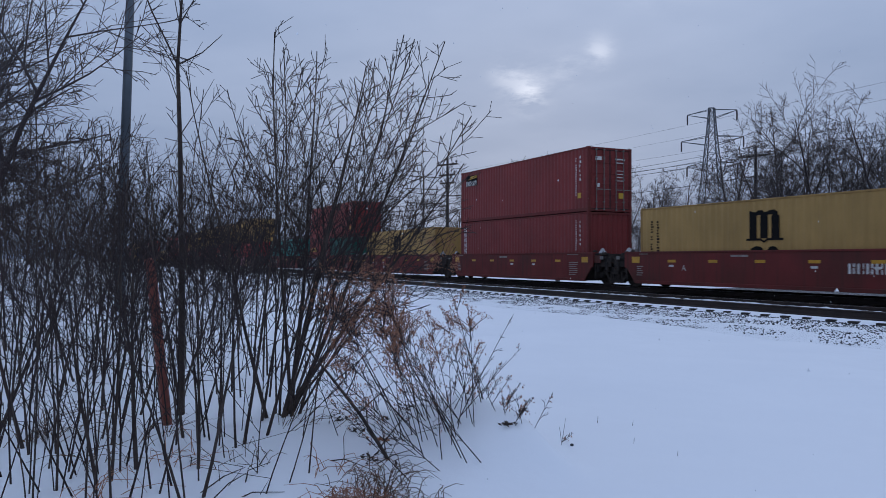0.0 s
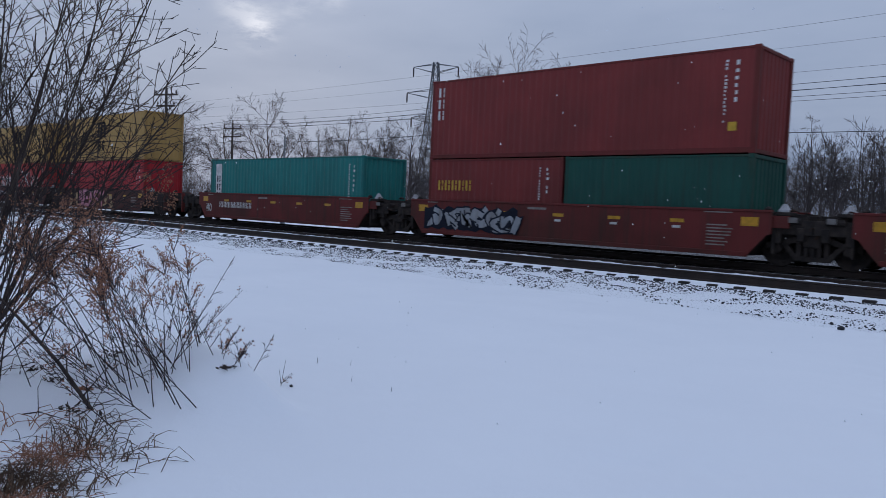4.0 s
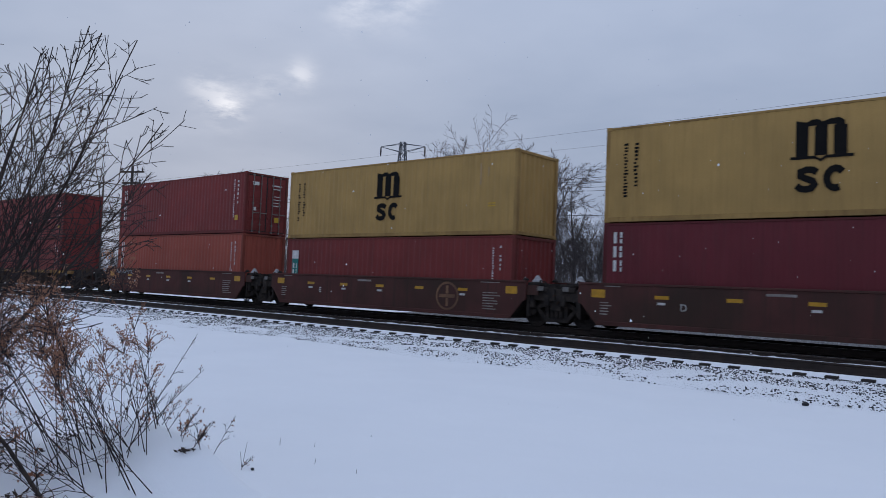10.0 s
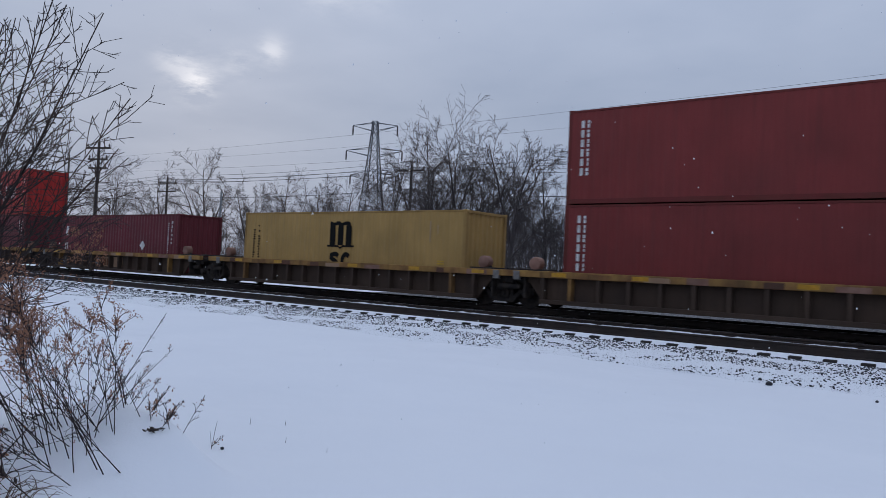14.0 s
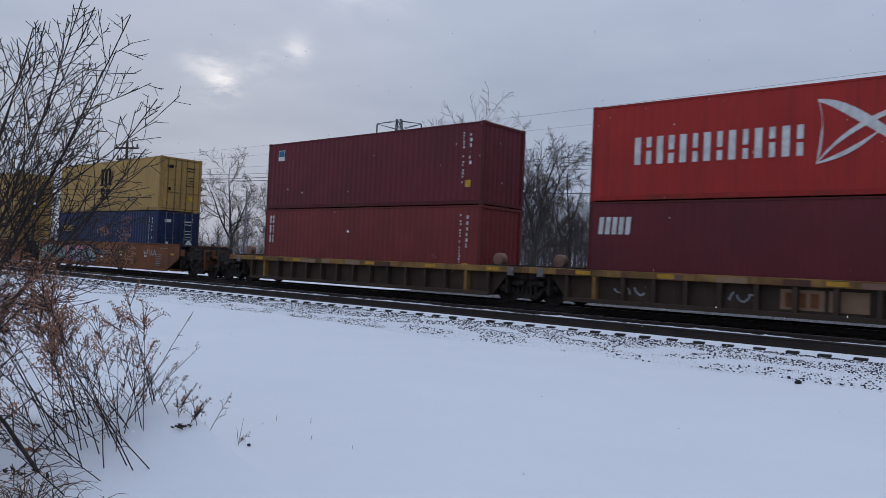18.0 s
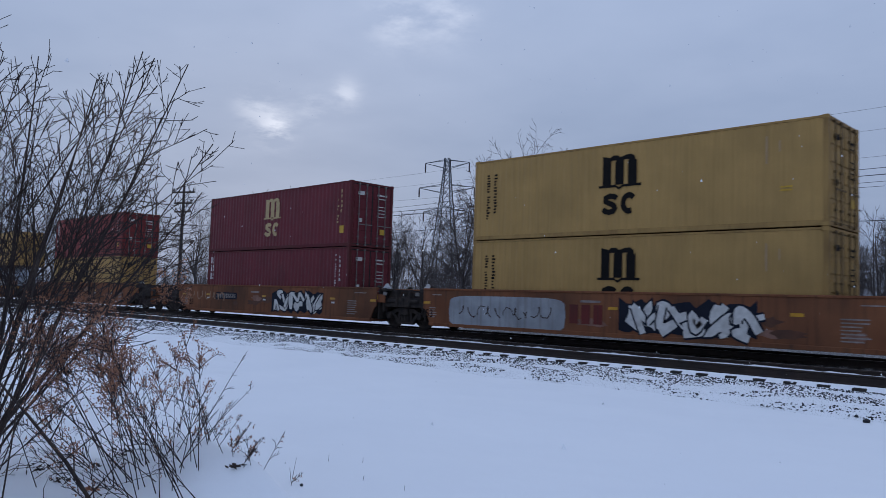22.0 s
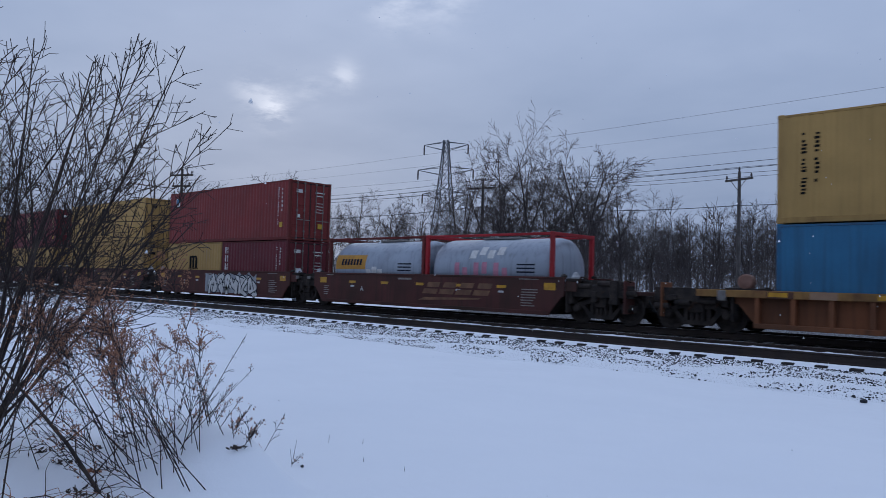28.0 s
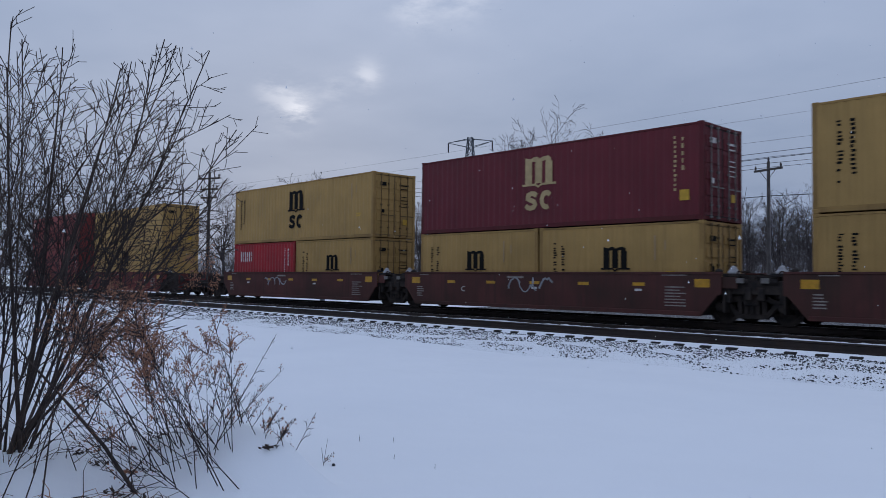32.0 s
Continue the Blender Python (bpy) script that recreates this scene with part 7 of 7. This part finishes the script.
def wire(a, b, sag, r=0.02, label="thin dark overhead wire between poles"):
    a, b = Vector(a), Vector(b)
    w = Wood()
    n = 24
    w.add([a.lerp(b, k / n) - Vector((0, 0, 4 * sag * (k / n) * (1 - k / n))) for k in range(n + 1)], [r] * (n + 1))
    tagged(link_mesh("wire", w.mesh("wire", 5), CABLE), label, "wire", "overhead wires")


def lattice_tower(x, y, h, turn):
    t = empty("transmission_tower", "steel lattice transmission tower with three crossarms", "transmission tower", at=pose(x, y, 0, 0, 0, turn))
    def half(z):
        return 2.6 * (1 - z / h) ** 1.15 + 0.42
    legs = [(-1, -1), (1, -1), (1, 1), (-1, 1)]
    zs = [h * (1 - (1 - k / 11) ** 1.25) for k in range(12)]
    for sx, sy in legs:
        leg = Wood()
        leg.add([Vector((sx * half(z), sy * half(z), z)) for z in zs], [0.10] * len(zs))
        link_mesh("leg", leg.mesh("leg", 4), LATTICE, t)
    for i in range(4):
        (ax, ay), (bx, by) = legs[i], legs[(i + 1) % 4]
        br = Shape()
        for a, b in zip(zs, zs[1:]):
            br.rod((ax * half(a), ay * half(a), a), (bx * half(b), by * half(b), b), 0.06, sides=4)
            br.rod((bx * half(a), by * half(a), a), (ax * half(b), ay * half(b), b), 0.06, sides=4)
            br.rod((ax * half(b), ay * half(b), b), (bx * half(b), by * half(b), b), 0.05, sides=4)
        tagged(br.ob("bracing", LATTICE, t), kind="stuff")
    for z, reach in ((h - 0.3, 4.3), (h - 5.0, 5.4), (h - 9.6, 4.4)):
        for s in (-1, 1):
            arm = Shape()
            for q in (-1, 1):
                arm.rod((s * half(z), q * half(z), z), (s * reach, 0, z - 0.5), 0.065, sides=4)
                arm.rod((s * half(z - 1.5), q * half(z - 1.5), z - 1.5), (s * reach, 0, z - 0.55), 0.065, sides=4)
            arm = arm.ob("crossarm", LATTICE, t)
            Shape().lathe([(0, 0.05), (-0.1, 0.13), (-0.9, 0.15), (-1.7, 0.13), (-1.8, 0.05)][::-1], "z", 8, (s * reach, 0, z - 0.55)).ob("insulator_string", INSULATOR, arm)


def build_poles():
    utility_pole(-22.0, 50.6, 9.65, ((9.1, 1.15),), "weathered wooden utility pole with one crossarm", POLEWOOD, -18)
    utility_pole(-41.3, 46.3, 9.8, ((9.3, 1.3),), "weathered wooden utility pole with one crossarm", DARKWOOD, 10)
    utility_pole(-74.4, 44.5, 9.8, ((9.2, 1.2), (8.3, 1.2)), "distant wooden utility pole with two crossarms", DARKWOOD, 20)
    utility_pole(-59.3, 29.4, 10.2, ((9.7, 1.1), (8.8, 0.9), (8.1, 0.8)), "dark utility pole with stacked crossarms", DARKWOOD, 25)
    utility_pole(-118.0, 45.0, 10.4, ((9.8, 1.2),), "distant wooden utility pole with one crossarm", DARKWOOD, 20)
    lattice_tower(-100.4, 101.8, 28.3, 28)
    # grey steel pole rising from the thicket
    p = empty("steel_pole", "tall plain galvanised steel pole behind the thicket", "pole", at=pose(-23.5, 1.30, 0, -1.5, -0.6, 0))
    Shape().rod((0, 0, -0.3), (0, 0, 13.5), 0.15, 0.10, 16).ob("shaft", DULLSTEEL, p, smooth=True)
    Shape().lathe([(0, 0.24), (0.05, 0.24), (0.08, 0.16)], "z", 16, (0, 0, 0)).ob("base_plate", GALV, p)
    # thin mast beyond the line
    m = empty("signal_mast", "thin grey mast beyond the tracks", "mast", at=pose(-37.6, 25.9, 0))
    Shape().rod((0, 0, -0.3), (0, 0, 5.3), 0.06, 0.05, 10).ob("shaft", GALV, m)
    Shape().box(-0.12, 0.12, -0.1, 0.1, -0.05, 0.35, 0.02).ob("base", GALV, m)
    # railway signal with a red light
    s = empty("railway_signal", "small railway signal showing a red light", "signal", at=pose(-74.0, 31.5, 0, 0, 0, 60))
    Shape().rod((0, 0, -0.3), (0, 0, 3.6), 0.07, 0.07, 10).ob("mast", GALV, s)
    Shape().box(-0.3, 0.3, -0.06, 0.06, 2.5, 3.6, 0.03).ob("backplate", SOOT_SHADE, s)
    lamp = bpy.data.materials.new("red signal lamp")
    lamp.use_nodes = True
    b = lamp.node_tree.nodes["Principled BSDF"]
    b.inputs["Base Color"].default_value, b.inputs["Emission Color"].default_value, b.inputs["Emission Strength"].default_value = (0.6, 0.02, 0.02, 1), (1.0, 0.05, 0.05, 1), 6.0
    Shape().lathe([(-0.09, 0.13), (-0.06, 0.13)], "y", 14, (0, 0, 2.8)).ob("lens", lamp, s, "glowing red lens")
    # wires
    tops = [(-118.0, 45.0, 9.9), (-74.4, 44.5, 9.8), (-41.3, 46.3, 9.8), (-22.0, 50.6, 9.7), (24.0, 49.0, 10.4)]
    drop = (2.0, 2.0, 2.0, 2.35, 3.1)
    for k, (a, b) in enumerate(zip(tops, tops[1:])):
        for dy, dz, r in ((-0.9, -0.3, 0.014), (0.0, 0.25, 0.014), (0.9, -0.3, 0.014)):
            wire((a[0], a[1] + dy, a[2] + dz), (b[0], b[1] + dy, b[2] + dz), 0.35, r)
        wire((a[0], a[1], a[2] - drop[k]), (b[0], b[1], b[2] - drop[k + 1]), 0.35, 0.022, "thick dark cable slung below the wires")
    # the higher line hangs on two tall poles, far down and far up the line
    for x, y in ((-118.0, 54.0), (30.0, 50.6)):
        utility_pole(x, y, 16.0, ((15.5, 3.4), (13.4, 3.4), (11.0, 3.4)), "tall wooden pole of the higher line", DARKWOOD, 90, 0.2)
    for y, z0, z1, r in ((50.0, 14.2, 13.2, 0.007), (51.5, 13.4, 11.6, 0.009), (49.5, 11.4, 10.9, 0.018), (52.5, 15.6, 15.4, 0.009), (48.5, 10.9, 10.3, 0.02)):
        wire((-118.0, y + 3, z0), (30.0, y, z1), 0.9, r)


build_backdrop_wood()
build_near_shrubs()
build_weeds()
build_poles()


# ---- falling snow ----
def build_flakes():
    """Loose clouds of snowflakes that sink and drift together, each cloud one moving thing."""
    rng = random.Random(99)
    ico = [(0, 0, 1), (0.94, 0, -0.33), (-0.47, 0.82, -0.33), (-0.47, -0.82, -0.33)]
    tri = [(0, 1, 2), (0, 2, 3), (0, 3, 1), (1, 3, 2)]
    for k in range(8):
        sh = Shape()
        depth = 2.0 + 1.6 * k
        for j in range(230):
            d = depth + rng.uniform(0, 1.6)
            az = radians(rng.uniform(88, 176))
            z = rng.uniform(0.3, 34.0)
            r = rng.uniform(0.004, 0.009) * (0.8 + 0.06 * d)
            x, y = d * math.cos(az) , d * math.sin(az)
            sh.add([(x + r * a, y + r * b, z + r * c) for a, b, c in ico], tri)
        ob = tagged(sh.ob("snowflakes", FLAKE), "small white snowflakes falling through the air", "snow", "falling snow", kind="stuff")
        FALLING.append((ob, rng.uniform(0.75, 1.0), rng.uniform(-0.06, 0.1)))


FALLING = []
build_flakes()


# ---- what moves ----
def motions():
    for thing, x, y, z in MOVING:
        walk(thing, [(4.0 * k, pose(x + SPEED * 4.0 * k, y, z)) for k in range(9)])
    for flakes, sink, drift in FALLING:
        walk(flakes, [(4.0 * k, pose(drift * (4.0 * k - 16), 0, -sink * 4.0 * k)) for k in range(9)])


motions()
